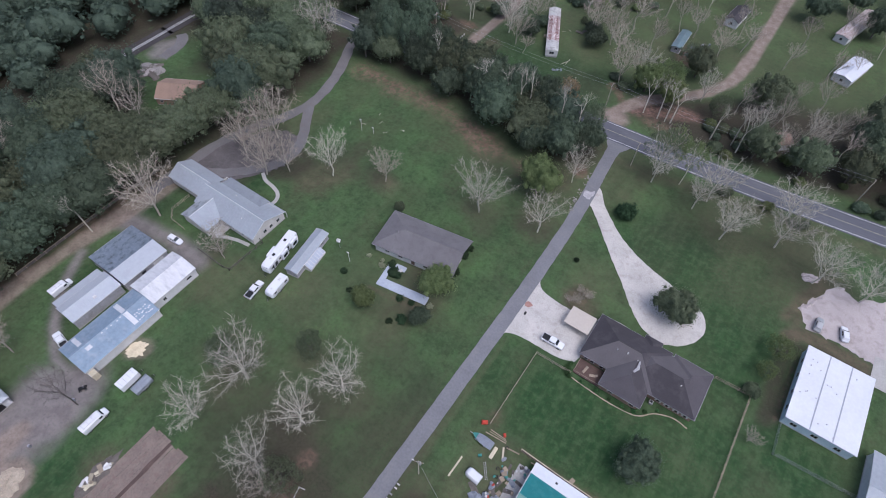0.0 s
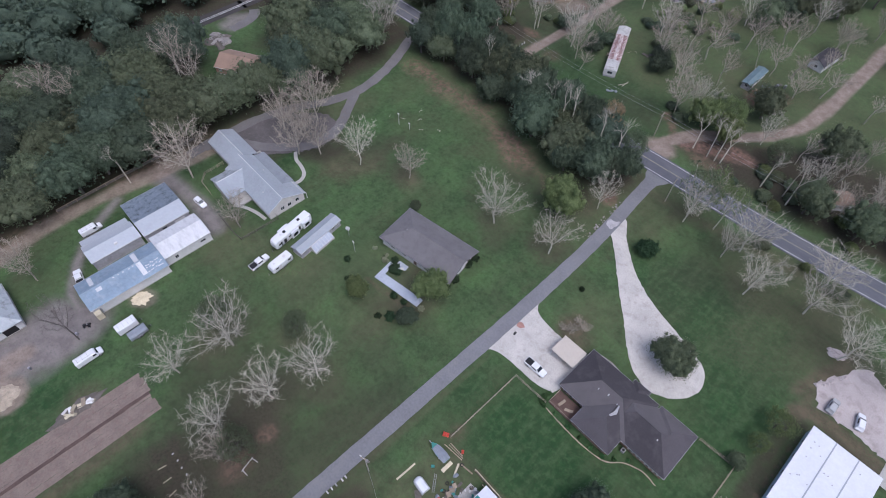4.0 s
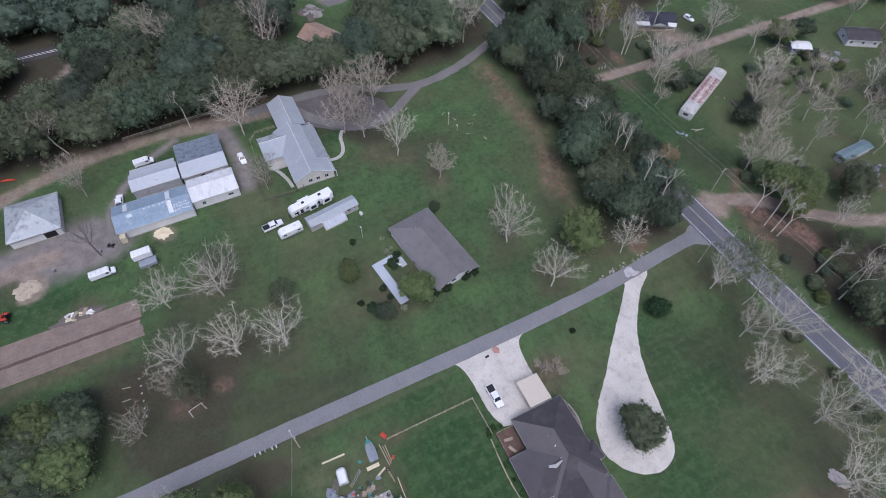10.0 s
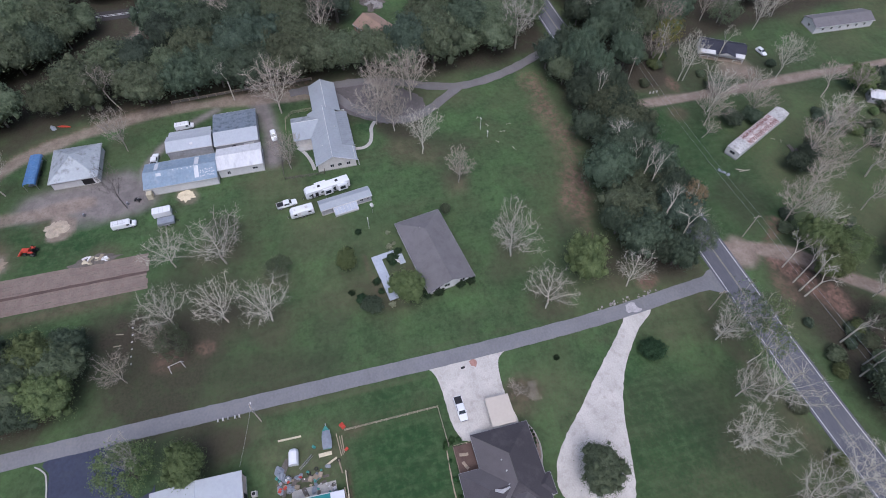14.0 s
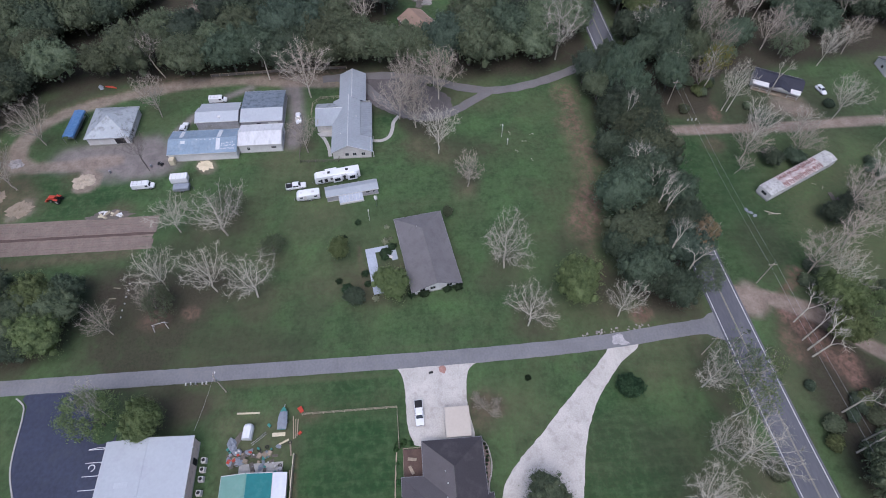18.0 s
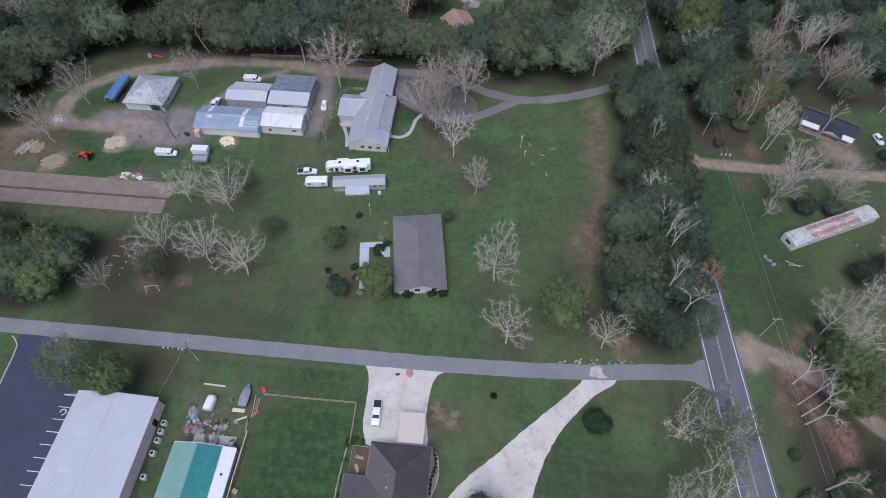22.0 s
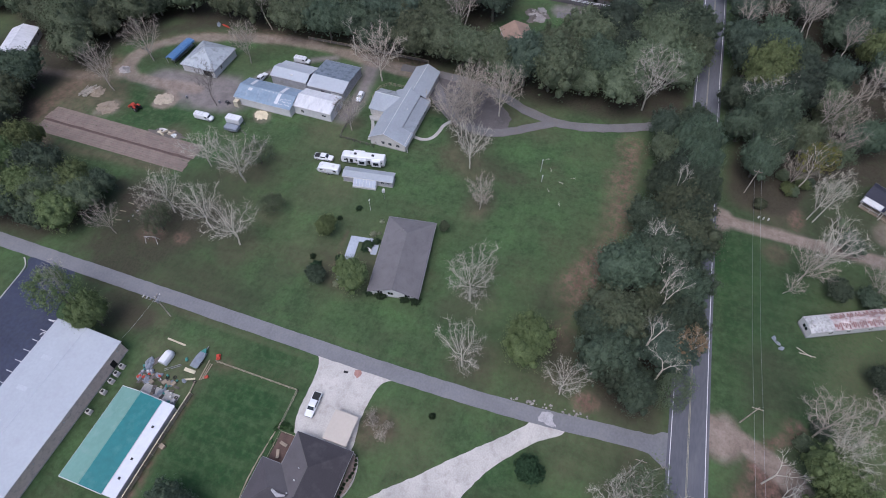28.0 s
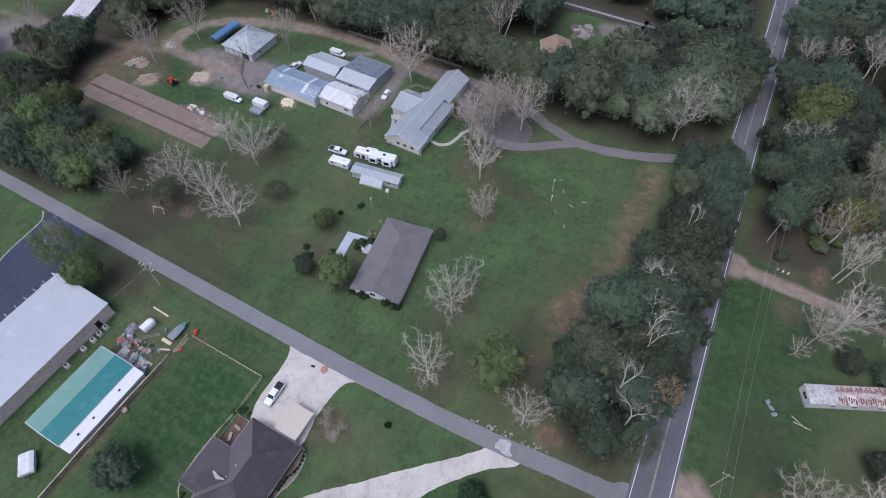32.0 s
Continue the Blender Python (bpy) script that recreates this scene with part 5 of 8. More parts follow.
for k, (x, y) in enumerate([(-28.3, 160.8), (-23.3, 160.7), (-20.7, 160.8), (-18.9, 161.2), (-5.3, 161.7), (1.2, 163), (3.5, 160.5), (-105.1, 172.8), (-112, 190), (12, 162), (-131.8, 22)]):
    put(tall_protos[k % 3], x, y, 47 * k, trnd.uniform(1.0, 1.2), trnd.uniform(0.95, 1.15))
for k, (x, y, r, h) in enumerate([(-88.8, 173.2, 9.0, 16), (-83, 168.5, 7, 14), (-99, 206, 7, 16), (-70.2, 204.5, 8.5, 14), (-62, 192, 9, 16), (-36.6, 173.3, 7, 15), (-14.4, 178.5, 6, 12), (-18.4, 208.2, 7, 11), (-52.2, 236.2, 7, 13), (-31.9, 254, 8, 14), (-115.8, 166, 6, 13), (-105.5, 171.3, 7, 18), (-149.6, 160.6, 7, 15),
                                  (-136.3, 197.4, 8, 15), (-154.4, 195.7, 8, 15), (-133.5, 203, 7, 15), (-130, 176, 7, 16), (-92, 190, 6, 11), (6, 172, 6, 13), (16, 166, 6, 13), (22, 175, 7, 14), (-126, 214, 7, 15), (-132, 226, 7, 15)]):
    put(brown_protos[k % 3] if k % 3 == 1 else bare_protos[k % 5], x, y, trnd.uniform(0, 360), r / 7, h / 14, "leafless grey-brown tree among scrub beyond the road", "bare trees")
for k, (p, x, y, r, h, lab) in enumerate([(oak_protos[0], -62.6, 192.4, 4.2, 4.5, "dark green shrub on the far lawn"), (oak_protos[1], -81.7, 184.5, 3.4, 4, "dark green shrub beside the old mobile home"), (oak_protos[2], -45, 249.5, 7, 9, "dark evergreen tree on the far lawn"), (oak_protos[3], -85.9, 237.7, 5, 8, "dark evergreen tree on the far lawn"),
                                          (light_protos[0], -87, 228.6, 5.5, 9, "green leafy tree on the far lawn"), (light_protos[1], -156, 156.5, 9.5, 19, "tall fresh green tree in the woods"), (oak_protos[1], -97.5, 181, 4, 5, "dark green shrub on the far lawn")]):
    put(p, x, y, 73 * k, r / 6, h / 10, lab, "single trees")
# low scrub beyond the road
for k, (x, y) in enumerate(scatter_scrub):
    put(scrub_protos[k % 3], x, y, 61 * k, trnd.uniform(0.6, 1.15), trnd.uniform(0.5, 1.1), group="scrub bushes")

# woods: trees set by chance inside the wooded areas, clear of roads and houses
KEEP_OFF = [(MAIN, 5.0), (FAR_ROAD, 5.0), (SIDE, 4.5), (TRACK_RING, 5.0), (LANE_NORTH, 3.5), (LANE_EAST, 4.0), (DRIVE_NORTH, 5.5), (TRACK_NW, 12.0), (TRACK_OUT, 4.0)]
CLEAR = [(-26, 203, 13), (-172, 83, 20), (-160, 85, 12), (-30, 170, 8), (-16, 160, 9), (-157, -22, 9), (-148, -36, 6), (-92, -118, 12), (-82, -128, 14), (-102, -108, 9), (-72, -118, 10), (-68, -60, 6), (-74, -106, 11), (-82, -116, 9), (-90, -86, 12), (-95, -92, 15), (-10, 168, 8), (-3, 163, 6), (-14, 180, 7), (4, 164, 5), (-27, 163, 9), (-17, 166, 7), (-153, 74, 14), (-164, 82, 9), (-168, 91, 9), (-176, 76, 9), (-178, 86, 17), (-172, 96, 9), (-186, 98, 8), (-63, -92, 11), (12, 171, 8), (16, 164, 6), (-115, 194, 13), (-193, 130, 10), (-137, 124, 9), (-141, 131, 6), (-122, 248, 20)]


def scatter(area, spacing, seed, tries=14000):
    rnd = random.Random(seed)
    x0, x1 = min(q[0] for q in area), max(q[0] for q in area)
    y0, y1 = min(q[1] for q in area), max(q[1] for q in area)
    px = np.array([rnd.uniform(x0, x1) for _ in range(tries)])
    py = np.array([rnd.uniform(y0, y1) for _ in range(tries)])
    ok = inside(px, py, area)
    for line, wide in KEEP_OFF:
        ok &= line_distance(px, py, line) > wide
    for cx, cy, cr in CLEAR:
        ok &= np.hypot(px - cx, py - cy) > cr
    kept = []
    for x, y in zip(px[ok], py[ok]):
        if all((x - a) ** 2 + (y - b) ** 2 > spacing * spacing for a, b in kept):
            kept.append((x, y))
    return kept


def wood(area, spacing, seed, mix, low=0.9, high=1.2, tall=1.25):
    rnd = random.Random(seed)
    for x, y in scatter(area, spacing, seed):
        p = mix[rnd.randrange(len(mix))]
        s = rnd.uniform(low, high)
        up = tall
        if p in lean_protos or p in brown_protos:
            s, up = s * 0.78, 1.15
        put(p, x, y, rnd.uniform(0, 360), s, s * up * rnd.uniform(0.85, 1.15), group="woodland trees")


DARK = oak_protos + pine_protos
NEAR_NW = [(-78, -68), (-106, -66), (-126, -57), (-133.5, -36), (-135.8, 7), (-135.8, 46), (-137, 60), (-133, 82), (-130.5, 98), (-133, 116), (-134, 133), (-182, 133), (-184, -70), (-150, -110), (-84, -110)]
wood(NEAR_NW, 8.4, 1, DARK + olive_protos * 3 + lean_protos[:1], 1.15, 1.75, 0.98)
wood([(-128, 128), (-102, 129), (-80, 127.5), (-62, 124.5), (-48, 122), (-42, 125), (-38, 133), (-44, 137), (-60, 141.5), (-128, 141.5)], 8.0, 2, oak_protos * 2 + olive_protos * 2 + pine_protos[:1], 0.72, 1.45, 1.05)
wood([(-215, 147), (-158, 148), (-126, 149), (-128, 156), (-134, 166), (-138, 178), (-142, 215), (-150, 260), (-210, 260), (-215, 152)], 9.0, 3, DARK * 2 + light_protos + olive_protos[:1] + lean_protos, 1.05, 1.6, 1.05)
wood([(-20, 160), (10, 160), (60, 166), (120, 174), (120, 200), (60, 205), (24, 198), (4, 186), (-10, 172)], 8.0, 4, oak_protos + olive_protos * 2 + lean_protos * 3, 0.9, 1.2, 1.3)
wood([(-54, -60), (-53, -36), (-49, -30), (-41, -32), (-34, -31), (-31, -60), (-31, -110), (-62, -110), (-58, -70)], 7.4, 5, oak_protos[:2] + olive_protos + light_protos, 0.95, 1.25, 1.25)
wood([(-60, -66), (-76, -69), (-82, -86), (-80, -112), (-62, -112)], 8.0, 9, olive_protos + oak_protos[:1] + light_protos[:1] + lean_protos[:1], 0.9, 1.25, 1.05)
wood([(-60, 195), (-20, 190), (-14, 215), (-10, 290), (-60, 290)], 17.0, 6, lean_protos + brown_protos[:1] + olive_protos[:1])
wood([(4, 205), (70, 215), (110, 300), (0, 300)], 12.0, 7, lean_protos + oak_protos[:1])
wood([(-92, 258), (-14, 292), (-14, 400), (-92, 400)], 13.0, 8, lean_protos + DARK)
# far woods in one mesh
fv, ff, base = [], [], 0
frnd = random.Random(5)
far_crowns = [crown_mesh("far_crown", 7.2, 1.0, 11.5, 26, 16, 0.55, 400 + k, PINE, 0.35, shell=160) for k in range(3)]
far_data = []
for me in far_crowns:
    a = np.empty(len(me.vertices) * 3, dtype=np.float32)
    me.vertices.foreach_get("co", a)
    fi = np.empty(len(me.loops), dtype=np.int32)
    me.loops.foreach_get("vertex_index", fi)
    far_data.append((a.reshape(-1, 3), fi.reshape(-1, 4)))
far_places = scatter([(-330, 150), (-218, 152), (-212, 262), (-330, 262)], 10.5, 14, 3000) + scatter([(-330, -180), (-199, -180), (-199, 128), (-330, 122)], 10.5, 11, 6000) + scatter([(-184, -70), (-184, -180), (-90, -180), (-90, -112), (-150, -112)], 10.5, 12, 3000) + scatter([(-150, 302), (-100, 270), (-104, 420), (-320, 420)], 11, 13, 3000)
for x, y in far_places:
    a, fi = far_data[frnd.randrange(3)]
    ff.append(fi + base)
    base += len(a)
    t, s = frnd.uniform(0, 6.28), frnd.uniform(1.0, 1.45)
    c, n_ = math.cos(t), math.sin(t)
    fv.append(np.stack([(a[:, 0] * c - a[:, 1] * n_) * s + x, (a[:, 0] * n_ + a[:, 1] * c) * s + y, a[:, 2] * s - 0.6], -1))
fv = np.concatenate(fv)
tagged(new("woodland", mesh_np("woodland", fv, np.concatenate(ff), PINE)), "distant mixed dark green woods", "woods", kind="stuff")
for p in bare_protos + slim_protos + [dark_proto] + brown_protos + lean_protos + oak_protos + olive_protos + pine_protos + light_protos + thin_protos + tall_protos + fine_oak + fine_olive + fine_light + scrub_protos + [airy_olive, airy_light, yellow_proto, gold_proto, shrub_proto]:
    drop_proto(p)

# ---- buildings ----
def window_on(parent, side, at, z, w, h, L, W):
    """A window with frame and pane on a wall: sides s, n are long walls, w, e the ends."""
    fr, pane = Geo(), Geo()

    def spot(u, v, out):
        if side == "s":
            return (at + u, -W / 2 - out, z + v)
        if side == "n":
            return (at - u, W / 2 + out, z + v)
        if side == "w":
            return (-L / 2 - out, at - u, z + v)
        return (L / 2 + out, at + u, z + v)

    def bar(u0, v0, u1, v1, g, o0, o1):
        g.hull([[spot(u0, v0, o0), spot(u1, v0, o0), spot(u1, v1, o0), spot(u0, v1, o0)], [spot(u0, v0, o1), spot(u1, v0, o1), spot(u1, v1, o1), spot(u0, v1, o1)]])

    t = 0.09
    for q in ((-w / 2, 0, w / 2, t), (-w / 2, h - t, w / 2, h), (-w / 2, t, -w / 2 + t, h - t), (w / 2 - t, t, w / 2, h - t), (-t / 3, t, t / 3, h - t)):
        bar(*q, fr, -0.01, 0.05)
    bar(-w / 2 + t, t, w / 2 - t, h - t, pane, -0.01, 0.02)
    win = part("window", fr, TRIM, parent, "white window frame")
    part("pane", pane, GLASS, win, "dark glass")


def door_on(parent, side, at, w, h, L, W, material, name="door", label=""):
    g = Geo()
    e = 0.03
    if side == "s":
        g.box(at - w / 2, -W / 2 - 0.05, 0.02, at + w / 2, -W / 2 + e, h)
    elif side == "n":
        g.box(at - w / 2, W / 2 - e, 0.02, at + w / 2, W / 2 + 0.05, h)
    elif side == "w":
        g.box(-L / 2 - 0.05, at - w / 2, 0.02, -L / 2 + e, at + w / 2, h)
    else:
        g.box(L / 2 - e, at - w / 2, 0.02, L / 2 + 0.05, at + w / 2, h)
    part(name, g, material, parent, label)


def walls(parent, L, W, eave, material, rise=0.0, t=0.16, foundation=True):
    """Four walls; with rise the end walls run up into gables."""
    if foundation:
        part("foundation", Geo().box(-L / 2 - 0.08, -W / 2 - 0.08, -0.12, L / 2 + 0.08, W / 2 + 0.08, 0.15), CONCRETE, parent)
    for s in (-1, 1):
        y = s * (W / 2 - t / 2)
        part("wall", Geo().box(-L / 2, y - t / 2, 0.1, L / 2, y + t / 2, eave), material, parent)
    for s in (-1, 1):
        x = s * (L / 2 - t / 2)
        b = W / 2 - t - 0.003
        ring = [(-b, 0.1), (b, 0.1), (b, eave), (0, eave + rise * 0.97), (-b, eave)]
        part("wall", Geo().hull([[(x - t / 2 + 0.002, y, z) for y, z in ring], [(x + t / 2 - 0.002, y, z) for y, z in ring]]), material, parent)


def gable_roof(parent, L, W, eave, rise, material, over=0.4, ribs=0.0, back=None, thick=0.1, ridge_off=0.0, rib_mat=None, cap=None):
    """Two slopes with thickness, a ridge cap, rake and eave boards; ribs: spacing of raised seams."""
    a, top = L / 2 + over, eave + rise
    for s, m in ((-1, material), (1, back or material)):
        half = W / 2 - s * ridge_off
        edge = s * (W / 2 + over)
        drop = rise / half * over
        pts = [(-a, edge, eave - drop + thick), (a, edge, eave - drop + thick), (a, ridge_off, top + thick), (-a, ridge_off, top + thick)]
        if s > 0:
            pts.reverse()
        slope = part("roof_slope", Geo().slab(pts, thick), m, parent)
        if ribs:
            n = int(2 * a / ribs)
            rib = Geo().hull([[(-0.02, edge, eave - drop + thick), (0.02, edge, eave - drop + thick), (0.0, edge, eave - drop + thick + 0.03)], [(-0.02, ridge_off, top + thick), (0.02, ridge_off, top + thick), (0.0, ridge_off, top + thick + 0.03)]]).mesh("seam")
            rib.materials.append(rib_mat or m)
            for k in range(n + 1):
                o = part("seam", rib, m, slope)
                o.location.x = -a + 0.05 + k * (2 * a - 0.1) / n
        part("fascia", Geo().box(-a, min(edge, edge + s * 0.05), eave - drop - 0.12, a, max(edge, edge + s * 0.05), eave - drop + thick), TRIM, parent)
    part("ridge_cap", Geo().hull([[(x, ridge_off - 0.22, top + thick - 0.04), (x, ridge_off, top + thick + 0.06), (x, ridge_off + 0.22, top + thick - 0.04)] for x in (-a, a)]), cap or material, parent)


def hip_roof(parent, x0, y0, x1, y1, eave, pitch, material, over=0.45, thick=0.12, gable_end="", shades=None, z_off=0.0):
    """A hipped roof over a rectangle; gable_end: '+x' keeps that end upright."""
    x0, y0, x1, y1 = x0 - over, y0 - over, x1 + over, y1 + over
    z = eave - over * pitch + thick + z_off
    lx, ly = x1 - x0, y1 - y0
    if lx >= ly:
        r = ly / 2
        top = z + r * pitch
        p, q = (x0 + r, (y0 + y1) / 2, top), (x1 - (0 if gable_end == "+x" else r), (y0 + y1) / 2, top)
        faces = [[(x0, y0, z), (x1, y0, z), q, p], [(x1, y1, z), (x0, y1, z), p, q], [(x0, y1, z), (x0, y0, z), p]]
        if gable_end != "+x":
            faces.append([(x1, y0, z), (x1, y1, z), q])
    else:
        r = lx / 2
        top = z + r * pitch
        p, q = ((x0 + x1) / 2, y0 + r, top), ((x0 + x1) / 2, y1 - r, top)
        faces = [[(x1, y0, z), (x1, y1, z), q, p], [(x0, y1, z), (x0, y0, z), p, q], [(x0, y0, z), (x1, y0, z), p], [(x1, y1, z), (x0, y1, z), q]]
    for k, f in enumerate(faces):
        part("roof_slope", Geo().slab(f, thick), shades[k] if shades else material, parent)
        g = Geo()
        a, b = f[0], f[1]
        dx, dy = b[0] - a[0], b[1] - a[1]
        n = math.hypot(dx, dy)
        ox, oy = dy / n * 0.05, -dx / n * 0.05
        g.hull([[(a[0], a[1], z - thick - 0.1), (b[0], b[1], z - thick - 0.1), (b[0], b[1], z + 0.005), (a[0], a[1], z + 0.005)], [(a[0] + ox, a[1] + oy, z - thick - 0.1), (b[0] + ox, b[1] + oy, z - thick - 0.1), (b[0] + ox, b[1] + oy, z + 0.005), (a[0] + ox, a[1] + oy, z + 0.005)]])
        part("gutter", g, STEEL, parent)
    part("ridge_cap", Geo().hull([[(u[0] + 0.01, u[1] - 0.15, u[2] - 0.03), (u[0], u[1], u[2] + 0.06), (u[0] - 0.01, u[1] + 0.15, u[2] - 0.03)] for u in ((p[0], p[1], p[2]), (q[0] + 0.02, q[1], q[2]))]), material, parent)
    return p, q


def roof_vent(parent, x, y, z, material=None, r=0.14, h=0.45):
    part("roof_vent", Geo().tube((x, y, z - 0.3), (x, y, z + h), r, n=8), material or TRIM, parent)


# house at the middle of the lawn
yaw_c = 9.1
cx, cy = -55.0, 69.4
ho = thing("house", "single-storey house with a taupe shingle roof and white walls", "house", cx - 0.22, cy + 1.4, yaw_c)
walls(ho, 22.2, 12.2, 2.75, SIDING_WHITE)
g = Geo().hull([[(11.0, -6.0, 2.75), (11.0, 6.0, 2.75), (11.0, 0, 5.0)], [(11.1, -6.0, 2.75), (11.1, 6.0, 2.75), (11.1, 0, 5.0)]])
part("gable_wall", g, SIDING_WHITE, ho)
hip_roof(ho, -11.5, -6.1, 11.7, 6.1, 2.75, 0.4, SHINGLE, 0.45, gable_end="+x")
for at in (-7.5, -3.5, 4.0, 8.0):
    window_on(ho, "s", at, 0.95, 1.4, 1.2, 22.2, 12.2)
    window_on(ho, "n", at, 0.95, 1.4, 1.2, 22.2, 12.2)
for at in (-3.6, -0.9, 3.4):
    window_on(ho, "e", at, 0.9, 1.5, 1.3, 22.2, 12.2)
door_on(ho, "s", 0.3, 1.0, 2.1, 22.2, 12.2, WOOD_DARK)
for x, y in ((3.2, 2.2), (-4.0, 2.6), (6.5, -2.0)):
    roof_vent(ho, x, y, 2.75 + (6.1 - abs(y)) * 0.4, SHINGLE, 0.14, 0.25)
part("plumbing_vent", Geo().tube((-6.5, -1.2, 4.0), (-6.5, -1.2, 5.3), 0.06), STEEL, ho)
pt = thing("patio", "pale blue-grey concrete patio wrapping the house corner", "patio", cx, cy, yaw_c, kind="structure")
part("slab", Geo().box(-5.6, -14.4, -0.1, 8.8, -11.9, 0.12), STUCCO, pt)
part("slab", Geo().box(-5.6, -11.897, -0.1, -4.1, -6.3, 0.115), STUCCO, pt)
part("step", Geo().box(-3.697, -7.9, -0.1, -0.6, -6.3, 0.09), STUCCO, pt)
single("planter_hedge", Geo().dome(0, 0, 0, 1.9, 1.3, 1.2, 14, 4, 0.3, 3), SHRUB, "dark evergreen hedge inside the patio", "hedge", -56.4, 59.6, yaw_c, smooth=True)
single("garden_bench", Geo().box(-0.7, -0.25, 0.38, 0.7, 0.25, 0.45).box(-0.7, 0.2, 0.45, 0.7, 0.27, 0.9).box(-0.65, -0.2, 0, -0.55, 0.25, 0.38).box(0.55, -0.2, 0, 0.65, 0.25, 0.38), TRIM, "white garden bench by the house", "bench", -55.2, 60.9, 70)

# metal-roofed house to the north-west of the lawn
hw = thing("house", "house with a pale grey metal roof, cross wing and north wing", "house", -104, 50.6, 0)
walls(hw, 22.4, 11.4, 2.9, SIDING)
part("gable_wall", Geo().hull([[(11.0, -5.5, 2.9), (11.0, 5.5, 2.9), (11.0, -0.9, 5.4)], [(11.2, -5.5, 2.9), (11.2, 5.5, 2.9), (11.2, -0.9, 5.4)]]), SIDING, hw)


def metal_slope(quad, seams, material=METAL_ROOF):
    """One sheet-metal slope, low edge first, with standing seams running up it."""
    part("roof_slope", Geo().slab(quad, 0.1), material, hw)
    a, b, c, d = (Vector(q) for q in quad)
    side = (b - a).normalized() * 0.03
    for k in range(seams + 1):
        u = (k + 0.02) / (seams + 0.04)
        lo, hi = a.lerp(b, u), d.lerp(c, u)
        up = Vector((0, 0, 0.03))
        part("seam", Geo().hull([[tuple(lo - side), tuple(lo + side), tuple(lo + up)], [tuple(hi - side), tuple(hi + side), tuple(hi + up)]]), material, hw)


def roof_cap(a, b, material=WHITE_ROOF):
    """A folded metal strip over a ridge or a gable edge."""
    a, b = Vector(a), Vector(b)
    side = (b - a).cross(Vector((0, 0, 1))).normalized() * 0.09
    up = Vector((0, 0, 0.05))
    part("ridge_cap", Geo().hull([[tuple(a - side - up * 0.4), tuple(a + up), tuple(a + side - up * 0.4)], [tuple(b - side - up * 0.4), tuple(b + up), tuple(b + side - up * 0.4)]]), material, hw)


# main body: full slope to the west, a lower porch slope along most of the east side
metal_slope([(-11.6, -6.15, 2.74), (11.65, -6.15, 2.74), (11.65, -0.9, 5.55), (-11.6, -0.9, 5.55)], 24)
metal_slope([(5.6, 2.7, 4.08), (-10.9, 2.7, 4.08), (-10.9, -0.9, 5.55), (5.6, -0.9, 5.55)], 17)
metal_slope([(11.65, 6.3, 2.6), (5.6, 6.3, 2.6), (5.6, -0.9, 5.55), (11.65, -0.9, 5.55)], 6)
# low porch slope: darker galvanised copy, its shade put into the colour
metal_slope([(5.58, 6.25, 3.0), (-10.0, 6.25, 3.0), (-10.0, 2.5, 3.66), (5.58, 2.5, 3.66)], 16, SHADED_ROOF)
part("step_wall", Geo().box(-10.0, 2.5, 3.5, 5.55, 2.58, 3.96), SIDING, hw, "narrow wall strip between two roof levels")
roof_cap((-11.5, -0.9, 5.58), (11.6, -0.9, 5.58))
roof_cap((11.6, -6.1, 2.8), (11.6, -0.9, 5.58))
roof_cap((11.6, -0.9, 5.58), (11.6, 6.25, 2.65))
# north wing, its gable standing above the main roof
part("wing", Geo().box(-24.4, -3.7, 0, -11.25, 3.9, 3.3), SIDING, hw, "north garage wing")
metal_slope([(-24.6, -4.2, 3.2), (-10.4, -4.2, 3.2), (-10.4, 0.1, 5.4), (-24.6, 0.1, 5.4)], 14)
metal_slope([(-10.4, 4.4, 3.2), (-24.6, 4.4, 3.2), (-24.6, 0.1, 5.4), (-10.4, 0.1, 5.4)], 14)
roof_cap((-24.6, 0.1, 5.43), (-10.4, 0.1, 5.43))
# pale far gable, dark grey near gable
for x, m in ((-24.3, SIDING), (-11.0, GABLE_DARK)):
    part("gable_wall", Geo().hull([[(x - 0.07, -3.7, 3.0), (x - 0.07, 3.9, 3.0), (x - 0.07, 3.9, 3.3), (x - 0.07, 0.1, 5.22), (x - 0.07, -3.7, 3.3)], [(x + 0.07, -3.7, 3.0), (x + 0.07, 3.9, 3.0), (x + 0.07, 3.9, 3.3), (x + 0.07, 0.1, 5.22), (x + 0.07, -3.7, 3.3)]]), m, hw)
# west cross wing with a mossy far slope
part("wing", Geo().box(-10.2, -11.0, 0, -0.9, -5.75, 2.8), SIDING, hw, "west cross wing")
metal_slope([(-0.45, -11.4, 2.72), (-0.45, -4.9, 2.72), (-6.6, -2.6, 4.55), (-6.6, -11.4, 4.55)], 8)
metal_slope([(-10.9, -4.9, 2.72), (-10.9, -11.4, 2.72), (-6.6, -11.4, 4.55), (-6.6, -2.6, 4.55)], 8, MOSSY_ROOF)
roof_cap((-6.6, -11.4, 4.58), (-6.6, -2.8, 4.58))
part("gable_wall", Geo().hull([[(-10.1, -10.95, 2.8), (-1.0, -10.95, 2.8), (-6.6, -10.95, 4.42)], [(-10.1, -10.8, 2.8), (-1.0, -10.8, 2.8), (-6.6, -10.8, 4.42)]]), SIDING, hw)
for at in (-1.5, 0.8, 3.4):
    window_on(hw, "e", at, 0.95, 1.2, 1.2, 22.4, 11.4)
for at in (3.0, 7.0):
    window_on(hw, "s", at, 0.95, 1.2, 1.2, 22.4, 11.4)
